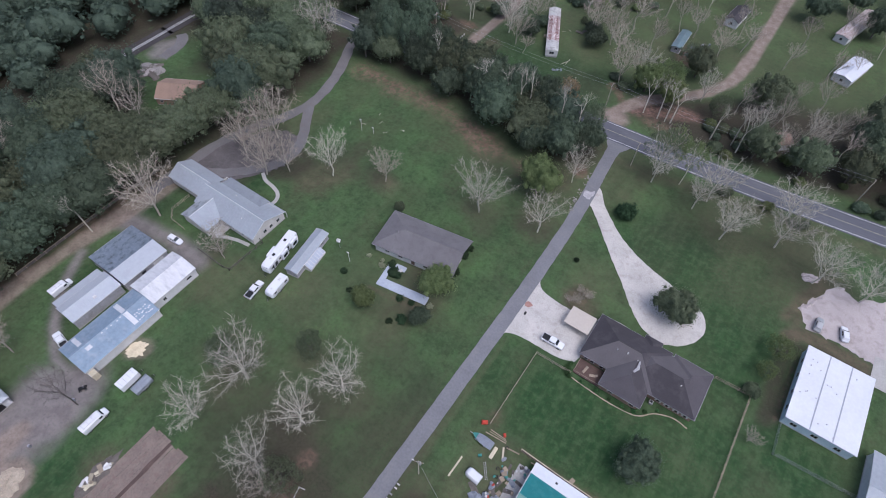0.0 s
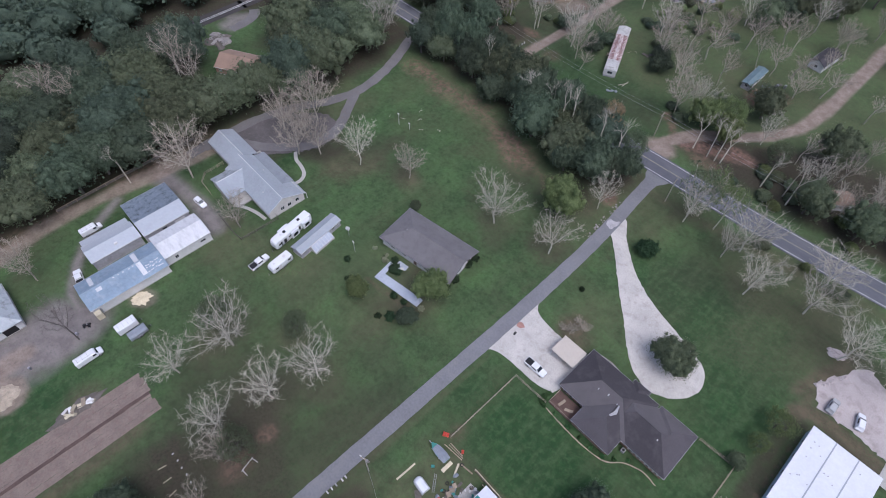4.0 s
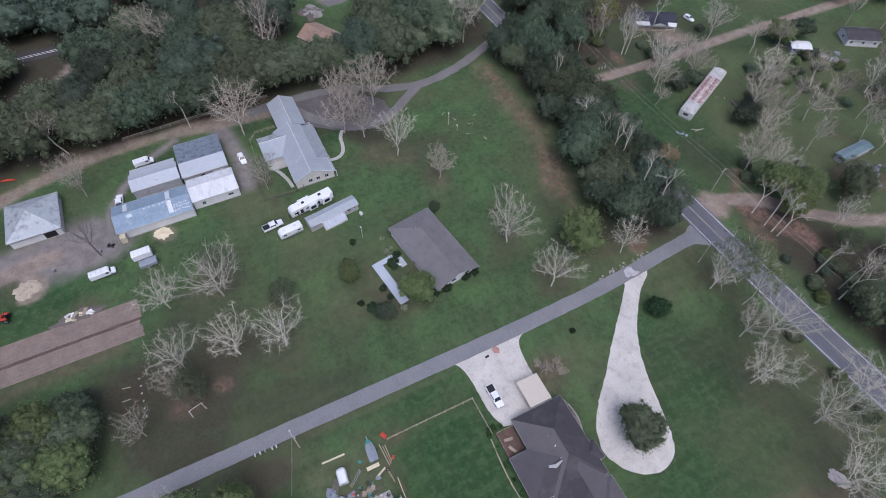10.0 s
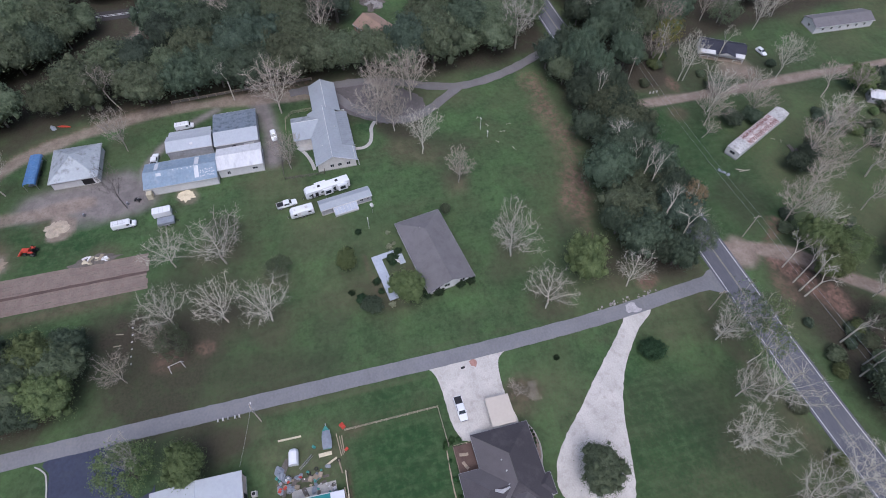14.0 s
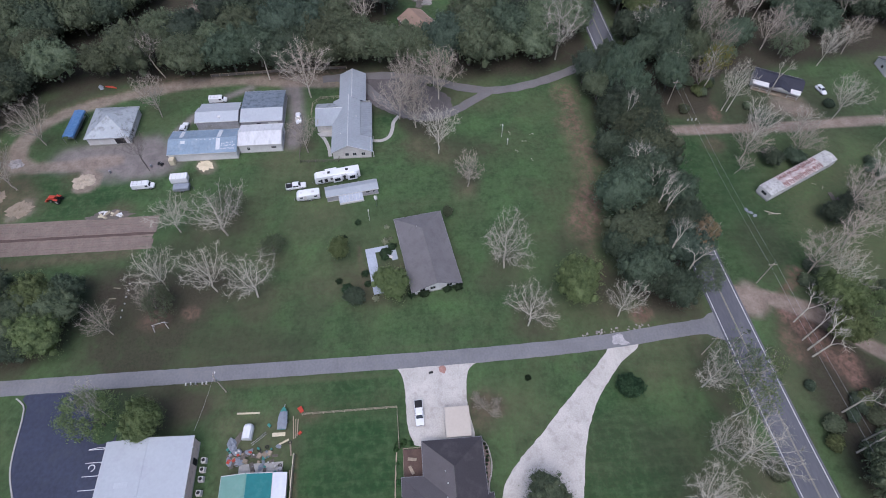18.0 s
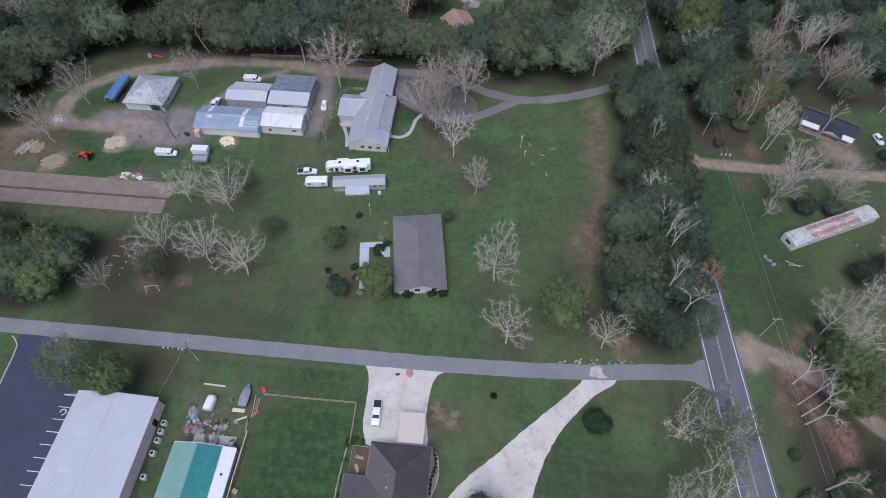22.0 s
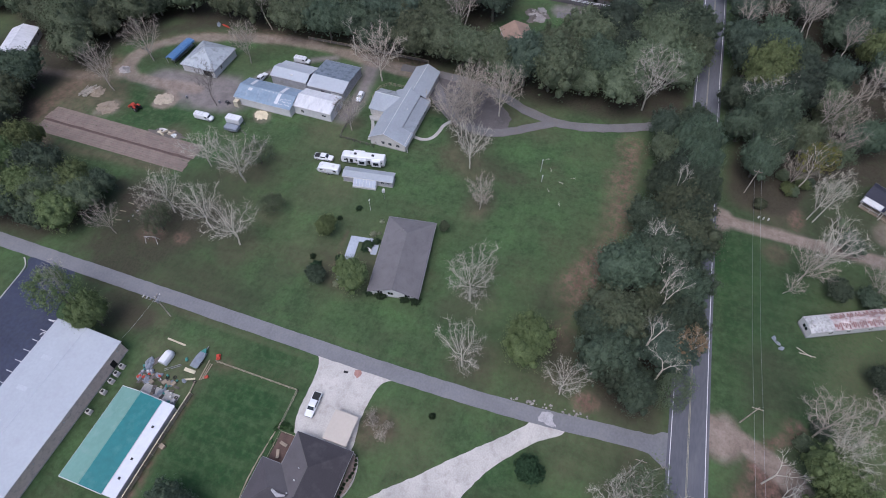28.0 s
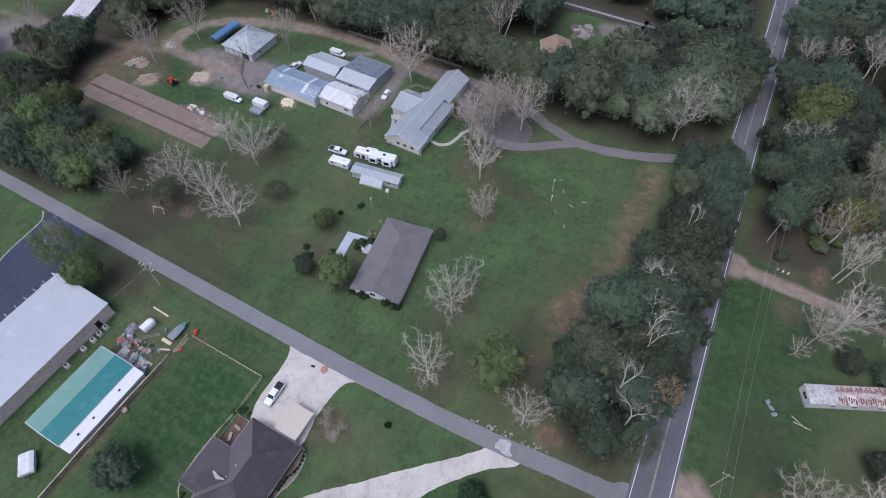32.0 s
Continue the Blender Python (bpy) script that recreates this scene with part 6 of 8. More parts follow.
for at in (-6.0, 0.5, 7.0):
    window_on(hw, "n", at, 0.95, 1.4, 1.2, 22.4, 11.4)
door_on(hw, "n", 4.0, 1.0, 2.1, 22.4, 11.4, TRIM)
part("porch_post", Geo().box(11.3, 6.4, 0, 11.45, 6.55, 2.4), TRIM, hw)
part("porch_post", Geo().box(4.7, 6.4, 0, 4.85, 6.55, 2.4), TRIM, hw)
part("porch_deck", Geo().box(-0.85, -10.2, 0, 1.6, -5.75, 0.35), CONCRETE, hw)
roof_vent(hw, -2, 1.5, 4.45)
roof_vent(hw, 5, -3.2, 4.0)

# barn row
bb = thing("barn", "long shed with a weathered blue metal roof and pale patches", "barn", -99.9, 6.1, 90)
walls(bb, 20.0, 9.6, 3.0, SIDING_WHITE)
gable_roof(bb, 20.0, 9.6, 3.0, 1.35, BLUE_ROOF, 0.25, 0.95)
for x, y0, y1, w in ((-7.3, 1.0, 4.6, 1.1), (-6.6, -1.6, -0.6, 1.4), (4.0, -4.0, 4.4, 1.2)):
    zz = [3.0 + 1.35 * (4.8 - abs(y)) / 4.8 + 0.115 for y in (y0, y1)]
    if y0 * y1 < 0:
        part("roof_patch", Geo().slab([(x, y0, zz[0]), (x + w, y0, zz[0]), (x + w, 0, 4.47), (x, 0, 4.47)], 0.012).slab([(x, 0, 4.47), (x + w, 0, 4.47), (x + w, y1, zz[1]), (x, y1, zz[1])], 0.012), WHITE_ROOF, bb, "white translucent roof sheet")
    else:
        part("roof_patch", Geo().slab([(x, y0, zz[0]), (x + w, y0, zz[0]), (x + w, y1, zz[1]), (x, y1, zz[1])], 0.012), WHITE_ROOF, bb, "white translucent roof sheet")
prnd = random.Random(4)
for k in range(26):
    u = k / 25
    x, y = (5.6 + 3.6 * (k % 7) / 6, -3.8 + 2.6 * (k // 7) / 3) if k < 20 else (-2 + (k - 20) * 1.3, -0.5)
    x, y = x + prnd.uniform(-0.2, 0.2), y + prnd.uniform(-0.2, 0.2)
    z = 3.0 + 1.35 * (4.8 - abs(y)) / 4.8 + 0.115
    part("sealant_patch", Geo().slab([(x, y, z), (x + 0.35, y, z), (x + 0.35, y + 0.3, z + 0.085), (x, y + 0.3, z + 0.085)], 0.012), WHITE_ROOF, bb, "white sealant patch")
door_on(bb, "w", 0.5, 3.4, 2.5, 20.0, 9.6, SIDING_GREY, "roller_door")
door_on(bb, "s", -8.5, 1.0, 2.1, 20, 9.6, SIDING_GREY)
part("porch_box", Geo().box(-9.9, -6.4, 0, -8.4, -4.85, 2.1), WOOD_PALE, bb, "pale timber entry box")
wb = thing("barn", "long shed with a streaked white metal roof", "barn", -101.6, 22.9, 90)
walls(wb, 12.8, 8.6, 3.2, SIDING_WHITE)
gable_roof(wb, 12.8, 8.6, 3.2, 1.3, WHITE_ROOF, 0.2, 0.9)
window_on(wb, "s", 4.0, 1.4, 1.6, 0.8, 12.8, 8.6)
window_on(wb, "s", -3.6, 1.0, 1.0, 1.2, 12.8, 8.6)
door_on(wb, "e", 0.8, 2.6, 2.4, 12.8, 8.6, SIDING_GREY)
ub = thing("barn", "shed with a light grey metal roof and grey walls", "barn", -111.4, 8.6, 90)
walls(ub, 13.0, 6.4, 3.4, SIDING_GREY)
gable_roof(ub, 13.0, 6.4, 3.4, 1.1, HALL_ROOF, 0.2, 0.9)
part("roof_hatch", Geo().box(0.3, -2.1, 3.6, 1.1, -1.4, 4.15), TRIM, ub)
door_on(ub, "w", 0, 3.0, 2.6, 13, 6.4, BLACK, "open_bay", "dark open bay")
part("lean_to", Geo().slab([(-6.3, 3.3, 3.3), (6.3, 3.3, 3.3), (6.3, 6.4, 2.5), (-6.3, 6.4, 2.5)], 0.1), HALL_ROOF, ub)
for x in (-6, 0, 6):
    part("post", Geo().box(x - 0.08, 6.1, 0, x + 0.08, 6.26, 2.45), WOOD, ub)
ur = thing("barn", "barn with a pale front slope and mossy slate-blue back slope", "barn", -114.8, 22.3, 90)
walls(ur, 12.8, 14.0, 3.1, SIDING_GREY)
gable_roof(ur, 12.8, 14.0, 3.1, 0.9, HALL_ROOF, 0.2, 0.9, back=DARK_METAL, ridge_off=-2.2)
for x in (-6.3, 6.3):
    part("gable_wall", Geo().hull([[(x - 0.06, -6.9, 3.1), (x - 0.06, 6.9, 3.1), (x - 0.06, -2.2, 3.95)], [(x + 0.06, -6.9, 3.1), (x + 0.06, 6.9, 3.1), (x + 0.06, -2.2, 3.95)]]), SIDING_GREY, ur)
door_on(ur, "s", -1.0, 1.2, 2.2, 12.8, 14.0, BLACK)
door_on(ur, "s", 3.5, 3.0, 2.4, 12.8, 14.0, SIDING_WHITE, "sliding_door")

# workshop with a hipped metal roof at the track's bend
ws = thing("workshop", "workshop with a pale hipped metal roof and open bays", "workshop", -110.6, -23.8, 0)
walls(ws, 13.2, 12.6, 3.0, SIDING_WHITE)
hip_roof(ws, -6.6, -6.3, 6.6, 6.3, 3.0, 0.5, MOSSY_ROOF, 0.45)
for y, w, m, nm, lab in ((-4.3, 2.6, TRIM, "garage_door", "white garage door"), (-0.9, 2.6, TRIM, "garage_door", "white garage door"), (3.4, 3.0, BLACK, "bay_door", "dark open bay")):
    door_on(ws, "e", y, w, 2.4, 13.2, 12.6, m, nm, lab)
window_on(ws, "n", 2.5, 1.0, 1.0, 1.2, 13.2, 12.6)
bt = thing("canopy_trailer", "trailer under a bright blue tarpaulin canopy", "trailer", -111.2, -35.8, -2)
part("canopy", Geo().hull([[(x, -1.7, 2.2), (x, -1.5, 2.75), (x, 0, 3.05), (x, 1.5, 2.75), (x, 1.7, 2.2), (x, 1.6, 2.15), (x, 1.4, 2.65), (x, 0, 2.95), (x, -1.4, 2.65), (x, -1.6, 2.15)] for x in (-6, -2, 2, 6)]), BLUE, bt)
part("bed", Geo().box(-5.5, -1.1, 0.7, 4.8, 1.1, 0.9), STEEL, bt)
for x in (-5.8, 5.8):
    for y in (-1.6, 1.6):
        part("post", Geo().box(x - 0.05, y - 0.05, 0, x + 0.05, y + 0.05, 2.25), STEEL, bt)
for x in (-1, 0.2):
    for y in (-1.15, 1.15):
        part("wheel", Geo().tube((x, y - 0.12, 0.38), (x, y + 0.12, 0.38), 0.38, n=12), RUBBER, bt)

# ranch house with the complex charcoal roof
rh = thing("house", "brick ranch house with a complex hipped charcoal shingle roof", "house", 0, 0, 0)
P = 0.52
part("wall", Geo().box(-5.2, 67.0, 0, 11.2, 78.9, 2.7), BRICK, rh)
part("wall", Geo().box(1.9, 62.4, 0, 11.2, 66.997, 2.7), BRICK, rh)
part("wall", Geo().box(11.203, 67.0, 0, 22.3, 78.2, 2.7), BRICK, rh)
part("wall", Geo().box(13.9, 78.203, 0, 22.3, 79.2, 2.7), BRICK, rh)
# each slope gets its own shingle tone: grey-taupe, middle grey, charcoal
hip_roof(rh, -5.2, 66.9, 12.4, 78.9, 2.7, P, SHINGLE_DARK, 0.5, shades=[SHINGLE_TAUPE, SHINGLE_DARK, SHINGLE_DARK, SHINGLE_DARK])
hip_roof(rh, 1.9, 62.4, 11.2, 75.5, 2.7, P, SHINGLE_DARK, 0.5, z_off=0.004, shades=[SHINGLE_DARK, SHINGLE_TAUPE, SHINGLE_MID, SHINGLE_DARK])
hip_roof(rh, 4.6, 67.0, 22.3, 78.2, 2.7, P, SHINGLE_DARK, 0.5, z_off=-0.05, shades=[SHINGLE_DARK, SHINGLE_TAUPE, SHINGLE_TAUPE, SHINGLE_MID])
hip_roof(rh, 13.9, 67.02, 22.32, 79.2, 2.7, P, SHINGLE_MID, 0.5, z_off=-0.055, shades=[SHINGLE_MID, SHINGLE_TAUPE, SHINGLE_DARK, SHINGLE_TAUPE])
hip_roof(rh, 6.0, 76.0, 9.6, 80.2, 2.5, P, SHINGLE_DARK, 0.4)
for px in (6.1, 9.5):
    part("porch_post", Geo().box(px - 0.1, 79.9, 0, px + 0.1, 80.1, 2.4), TRIM, rh)
part("porch_slab", Geo().box(5.7, 78.92, -0.1, 9.9, 80.6, 0.12), CONCRETE, rh)
part("flashing", Geo().slab([(6.55, 67.9, 5.36), (6.95, 67.8, 5.2), (7.7, 69.3, 5.02), (7.1, 71.0, 5.6), (6.8, 71.0, 5.62), (6.95, 69.4, 5.3)], 0.03), SIDING_GREY, rh, "pale metal flashing in the roof valley")
for x, y, z in ((1.4, 71.0, 4.9), (3.8, 71.3, 5.4), (6.4, 71.0, 5.1), (17.0, 71.2, 4.7)):
    roof_vent(rh, x, y, z, TRIM if y > 71.1 else STEEL)
for k, x in enumerate((14.5, 16.6, 18.8, 20.9)):
    fr = part("window", Geo().box(x - 0.75, 66.92, 0.7, x + 0.75, 67.0, 2.3), TRIM, rh, "white window frame")
    part("pane", Geo().box(x - 0.35, 66.90, 0.8, x + 0.35, 66.92, 2.2), GLASS, fr)
for x in (-3.8, -2.2, 0.2):
    fr = part("window", Geo().box(x - 0.55, 66.92, 0.5, x + 0.55, 67.0, 2.35), TRIM, rh, "white window frame")
    part("pane", Geo().box(x - 0.4, 66.90, 0.6, x + 0.4, 66.92, 2.25), GLASS, fr)
for x in (4.5, 9.8):
    fr = part("window", Geo().box(x - 0.7, 62.32, 0.8, x + 0.7, 62.4, 2.1), TRIM, rh, "white window frame")
    part("pane", Geo().box(x - 0.55, 62.30, 0.9, x + 0.55, 62.32, 2.0), GLASS, fr)
for y0, y1 in ((67.3, 69.9), (70.4, 73.0)):
    part("garage_door", Geo().box(-5.26, y0, 0.02, -5.18, y1, 2.2), TRIM, rh)
cp = thing("carport", "cream flat metal carport roof over the parking pad", "carport", -9.4, 74.6, 0)
part("roof", Geo().slab([(-3.3, -2.7, 2.35), (3.3, -2.7, 2.35), (3.3, 2.75, 2.35), (-3.3, 2.75, 2.35)], 0.12), CARPORT_TAN, cp)
for x in (-3.1, 3.1):
    for y in (-2.5, 2.55):
        part("post", Geo().box(x - 0.06, y - 0.06, 0, x + 0.06, y + 0.06, 2.24), TRIM, cp)
dck = thing("deck", "dark brown fenced timber deck beside the house", "deck", 0, 0, 0)
part("platform", Geo().box(-4.8, 62.4, 0, 1.7, 66.6, 0.3), WOOD_DARK, dck)
for a, b in (((-4.8, 62.4), (1.7, 62.4)), ((-4.8, 62.4), (-4.8, 66.6))):
    part("rail", Geo().tube((*a, 1.2), (*b, 1.2), 0.05, n=6), WOOD, dck)
    for k in range(5):
        u = k / 4
        q = (a[0] + (b[0] - a[0]) * u, a[1] + (b[1] - a[1]) * u)
        part("post", Geo().box(q[0] - 0.05, q[1] - 0.05, 0.3, q[0] + 0.05, q[1] + 0.05, 1.18), WOOD, dck)
for x, y, a in ((-2.6, 64.2, 80), (-0.4, 64.0, 25)):
    t = thing("lounger", "weathered grey wooden lounger on the deck", "lounger", x, y, a, 0.3)
    part("seat", Geo().box(-0.9, -0.32, 0.3, 0.5, 0.32, 0.36), WOOD, t)
    part("backrest", Geo().slab([(0.5, -0.32, 0.36), (1.0, -0.32, 0.75), (1.0, 0.32, 0.75), (0.5, 0.32, 0.36)], 0.06), WOOD, t)
    for px in (-0.8, 0.4):
        for py in (-0.25, 0.25):
            part("leg", Geo().box(px - 0.04, py - 0.04, 0, px + 0.04, py + 0.04, 0.3), WOOD, t)
acu = thing("air_conditioner", "grey outdoor air conditioning unit against the wall", "air conditioner", 13.4, 66.0)
part("housing", Geo().box(-0.45, -0.45, 0, 0.45, 0.45, 0.85, 0.05), STEEL, acu)
part("fan_grille", Geo().tube((0, 0, 0.85), (0, 0, 0.88), 0.33, n=14), BLACK, acu)
bed_edge = [(-4.6, 61.0), (0.0, 60.6), (4, 60.4), (9, 60.6), (12.5, 61.6), (15, 64.0), (19, 65.6), (22.5, 65.2)]
tagged(part("garden_border", ribbon(bed_edge, 0.22, 0.1, step=0.8, wob=0.12, seed=3, depth=0.2), WOOD), "curved weathered garden border", "border", kind="structure")
tagged(part("garden_border", ribbon([(-6.3, 77.2), (-5.5, 79.8), (-2.7, 81.0), (1, 80.9), (3.7, 80.0), (9, 80.0)], 0.3, 0.12, step=0.8, wob=0.15, seed=4, depth=0.2), ROCK), "curved weathered garden border", "border", kind="structure")

# white flat-roofed building by the gravel yard
wh = thing("warehouse", "low building with a bright white flat roof and blue-grey walls", "building", 46.6, 89.7, 0)
walls(wh, 14.6, 21.0, 3.1, SIDING_BLUE)
gr = Geo()
part("roof_slope", gr.slab([(-7.6, -10.8, 3.4), (7.6, -10.8, 3.4), (7.6, 10.8, 3.4), (-7.6, 10.8, 3.4)], 0.28), BRIGHT_ROOF, wh)
for x in (-2.4, 2.5):
    part("roof_seam", Geo().box(x - 0.14, -10.7, 3.4, x + 0.14, 10.7, 3.45), METAL_ROOF, wh)
vrnd = random.Random(12)
for k in range(16):
    part("roof_fastener", Geo().dome(vrnd.uniform(-6.5, 4.0), vrnd.uniform(-10, 9), 3.4, 0.16, 0.16, 0.2, 8, 3), STEEL, wh)
for x in (-5.0, -0.5, 4.4):
    window_on(wh, "s", x, 1.0, 1.5, 1.2, 14.6, 21.0)
for y in (-7, -2.5, 2.5, 7):
    window_on(wh, "w", y, 1.0, 1.2, 1.2, 14.6, 21.0)
b2 = thing("outbuilding", "outbuilding with a grey roof beside the white building", "building", 63.2, 74.0, 0)
walls(b2, 11.4, 17.4, 2.9, SIDING_WHITE)
gable_roof(b2, 11.4, 17.4, 2.9, 1.0, METAL_ROOF, 0.3, 0)

# long white-roofed hall beside the parking lot
lh = thing("hall", "long tan hall with a white low-pitched metal roof", "building", 13.4, 9.9, 0)
walls(lh, 46.6, 17.4, 4.3, SIDING_TAN, 1.0)
gable_roof(lh, 46.6, 17.4, 4.3, 1.0, HALL_ROOF, 0.25, 0)
for k in range(5):
    x = -15 + 7.5 * k
    for s in (-1,):
        y0, y1 = s * 2.4, s * 5.2
        z0, z1 = 5.3 - 2.4 / 8.7 + 0.115, 5.3 - 5.2 / 8.7 + 0.115
        pts = [(x, y0, z0), (x + 1.0, y0, z0), (x + 1.0, y1, z1), (x, y1, z1)]
        part("skylight", Geo().slab(pts if s > 0 else pts[::-1], 0.012), HALL_LIGHT, lh, "translucent pale roof light")
part("door", Geo().box(-19.6, 8.68, 0.05, -18.3, 8.78, 2.3), BLACK, lh, "dark doorway")
for x in (-21.4, -12, -4, 5, 14):
    part("wall_lamp", Geo().box(x - 0.12, 8.7, 3.0, x + 0.12, 8.95, 3.2), TRIM, lh)
for k, x in enumerate((-5.9, -4.0, -2.1, 0.6, 5.4)):
    ac = thing("air_conditioner", "pale outdoor air conditioning unit beside the hall wall", "air conditioner", x, 20.2, 0, group="air conditioners by the hall")
    part("pad", Geo().box(-0.6, -0.6, 0, 0.6, 0.6, 0.1), CONCRETE, ac)
    part("housing", Geo().box(-0.5, -0.5, 0.1, 0.5, 0.5, 1.0, 0.05), SIDING, ac)
    part("fan_grille", Geo().tube((0, 0, 1.0), (0, 0, 1.03), 0.36, n=14), BLACK, ac)

# teal-roofed workshop
tw = thing("workshop", "long workshop with a teal and pale green metal roof", "workshop", 8.4, 30.4, 0)
walls(tw, 19.6, 9.8, 3.0, SIDING_WHITE)
# pale grey-green front slope, deep teal back slope
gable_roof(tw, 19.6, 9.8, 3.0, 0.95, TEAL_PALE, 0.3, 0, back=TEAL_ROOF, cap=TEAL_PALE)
for x in (-10.12, 10.1):
    for s in (-1, 1):
        part("rake_trim", Geo().slab([(x, s * 5.2, 3.06), (x + 0.14, s * 5.2, 3.06), (x + 0.14, 0, 4.08), (x, 0, 4.08)][::s], 0.2), TRIM, tw)
part("lean_to_roof", Geo().slab([(-10.1, 5.15, 2.92), (-10.1, 8.0, 2.35), (10.1, 8.0, 2.35), (10.1, 5.15, 2.92)][::-1], 0.1), BRIGHT_ROOF, tw, "white lean-to roof")
part("lean_to_wall", Geo().box(-9.9, 7.6, 0, 9.9, 7.7, 2.3), SIDING_WHITE, tw)
for x in (-4.8, 2.2, 6.2):
    part("roof_vent", Geo().box(x, 6.3, 2.6, x + 0.5, 6.7, 2.85), BLACK, tw)
door_on(tw, "e", 0.0, 3.0, 2.5, 19.6, 9.8, SIDING_GREY, "roller_door")
single("slab", Geo().box(-1.4, -4.6, -0.1, 1.4, 4.6, 0.1), CONCRETE, "pale concrete slab in front of the workshop", "slab", -3.1, 32.2, 0, kind="structure")

# old mobile home beyond the road
mh = thing("mobile_home", "old white mobile home with a rust-streaked roof", "mobile home", -74.6, 182.1, 115.6)
ln, wd = 28.6, 4.4
part("skirt", Geo().box(-ln / 2 + 0.1, -wd / 2 + 0.1, -0.05, ln / 2 - 0.1, wd / 2 - 0.1, 0.6), SIDING_GREY, mh)
part("wall", Geo().box(-ln / 2, -wd / 2, 0.55, ln / 2, wd / 2, 2.85), SIDING_WHITE, mh)
for k in range(14):
    x0 = -ln / 2 - 0.1 + k * (ln + 0.2) / 14
    x1 = x0 + (ln + 0.2) / 14 - 0.03
    for s in (-1, 1):
        pts = [(x0, s * (wd / 2 + 0.1), 2.85), (x1, s * (wd / 2 + 0.1), 2.85), (x1, 0, 3.35), (x0, 0, 3.35)]
        part("roof_panel", Geo().slab(pts if s < 0 else pts[::-1], 0.06), RUST_ROOF if 3 <= k <= 10 else OLD_ROOF, mh)
        if 3 <= k <= 10:
            for j in range(4):
                xa = x0 + 0.12 + 0.48 * j
                ya, yb = 0.5 + 0.35 * ((k * 7 + j * 5) % 4) / 3, 1.35 + 0.75 * ((k * 5 + j * 3) % 5) / 4
                band = [(xa, s * yb, 3.375 - yb * 0.5 / (wd / 2 + 0.1)), (xa + 0.3, s * yb, 3.375 - yb * 0.5 / (wd / 2 + 0.1)), (xa + 0.3, s * ya, 3.375 - ya * 0.5 / (wd / 2 + 0.1)), (xa, s * ya, 3.375 - ya * 0.5 / (wd / 2 + 0.1))]
                part("rust_strip", Geo().slab(band if s < 0 else band[::-1], 0.02), RUST_STREAK, mh)
window_on(mh, "w", 0.0, 1.3, 1.8, 1.1, ln, wd)
for x in (-9, -4.5, 1, 6, 10.5):
    window_on(mh, "s", x, 1.4, 1.1, 0.9, ln, wd)
    window_on(mh, "n", x, 1.4, 1.1, 0.9, ln, wd)
door_on(mh, "n", -1.5, 0.9, 2.5, ln, wd, TRIM)
part("step", Geo().box(-2.2, 2.2, 0, -0.8, 3.2, 0.5), WOOD, mh)


def small_house(x, y, yaw, L, W, roof, wall, label, rise=1.3, eave=2.7, name="house"):
    h = thing(name, label, "house", x, y, yaw)
    walls(h, L, W, eave, wall, rise)
    gable_roof(h, L, W, eave, rise, roof, 0.3, 0)
    for at in np.linspace(-L * 0.36, L * 0.36, max(2, int(L / 4))):
        window_on(h, "s", float(at), 1.0, 1.0, 1.1, L, W)
        window_on(h, "n", float(at), 1.0, 1.0, 1.1, L, W)
    for sd in "ew":
        window_on(h, sd, 0.0, 1.0, 1.1, 1.1, L, W)
    door_on(h, "s", L * 0.1, 0.95, 2.1, L, W, TRIM)
    return h


nh = small_house(-116.5, 194.2, 61, 15.5, 6.6, NAVY_ROOF, SIDING_WHITE, "white house with a dark roof and a gabled porch")
part("porch_deck", Geo().box(-7.4, -5.6, 0, 7.4, -3.35, 0.35), WOOD, nh)
part("porch_roof", Geo().slab([(-2.4, -5.9, 2.75), (1.0, -5.9, 3.9), (1.0, -1.5, 3.9), (-2.4, -1.5, 2.75)], 0.1).slab([(1.0, -5.9, 3.9), (4.4, -5.9, 2.75), (4.4, -1.5, 2.75), (1.0, -1.5, 3.9)], 0.1), NAVY_ROOF, nh)
part("porch_gable", Geo().hull([[(-2.2, -5.75, 2.65), (4.2, -5.75, 2.65), (1.0, -5.75, 3.72)], [(-2.2, -5.65, 2.65), (4.2, -5.65, 2.65), (1.0, -5.65, 3.72)]]), TRIM, nh)
for px in (-7.2, -4.6, -2.1, 4.1, 7.2):
    part("porch_post", Geo().box(px - 0.08, -5.6, 0.35, px + 0.08, -5.44, 2.65), TRIM, nh)
part("porch_rail", Geo().box(-7.3, -5.56, 1.15, -2.2, -5.48, 1.25), TRIM, nh)
part("porch_rail", Geo().box(4.2, -5.56, 1.15, 7.3, -5.48, 1.25), TRIM, nh)
part("porch_awning", Geo().slab([(-7.6, -5.7, 2.5), (-2.45, -5.7, 2.5), (-2.45, -3.6, 2.75), (-7.6, -3.6, 2.75)], 0.08), SIDING_WHITE, nh)
part("porch_awning", Geo().slab([(4.45, -5.7, 2.5), (7.6, -5.7, 2.5), (7.6, -3.6, 2.75), (4.45, -3.6, 2.75)], 0.08), SIDING_WHITE, nh)
small_house(-121.5, 247.5, 88, 25, 7.5, SHINGLE, SIDING_WHITE, "long white house with a grey roof")
small_house(-75, 259, 60, 12, 8, SHINGLE_DARK, SIDING_WHITE, "white house with a dark roof")
small_house(-32.6, 206.6, 92, 12.6, 3.2, TEAL_OLD, SIDING_GREY, "low shed with a faded teal roof beside red soil", 0.4, 2.2, "shed")
small_house(-20.4, 236.0, 85, 12, 5.2, SHINGLE_DARK, SIDING_WHITE, "small white house with a dark roof")
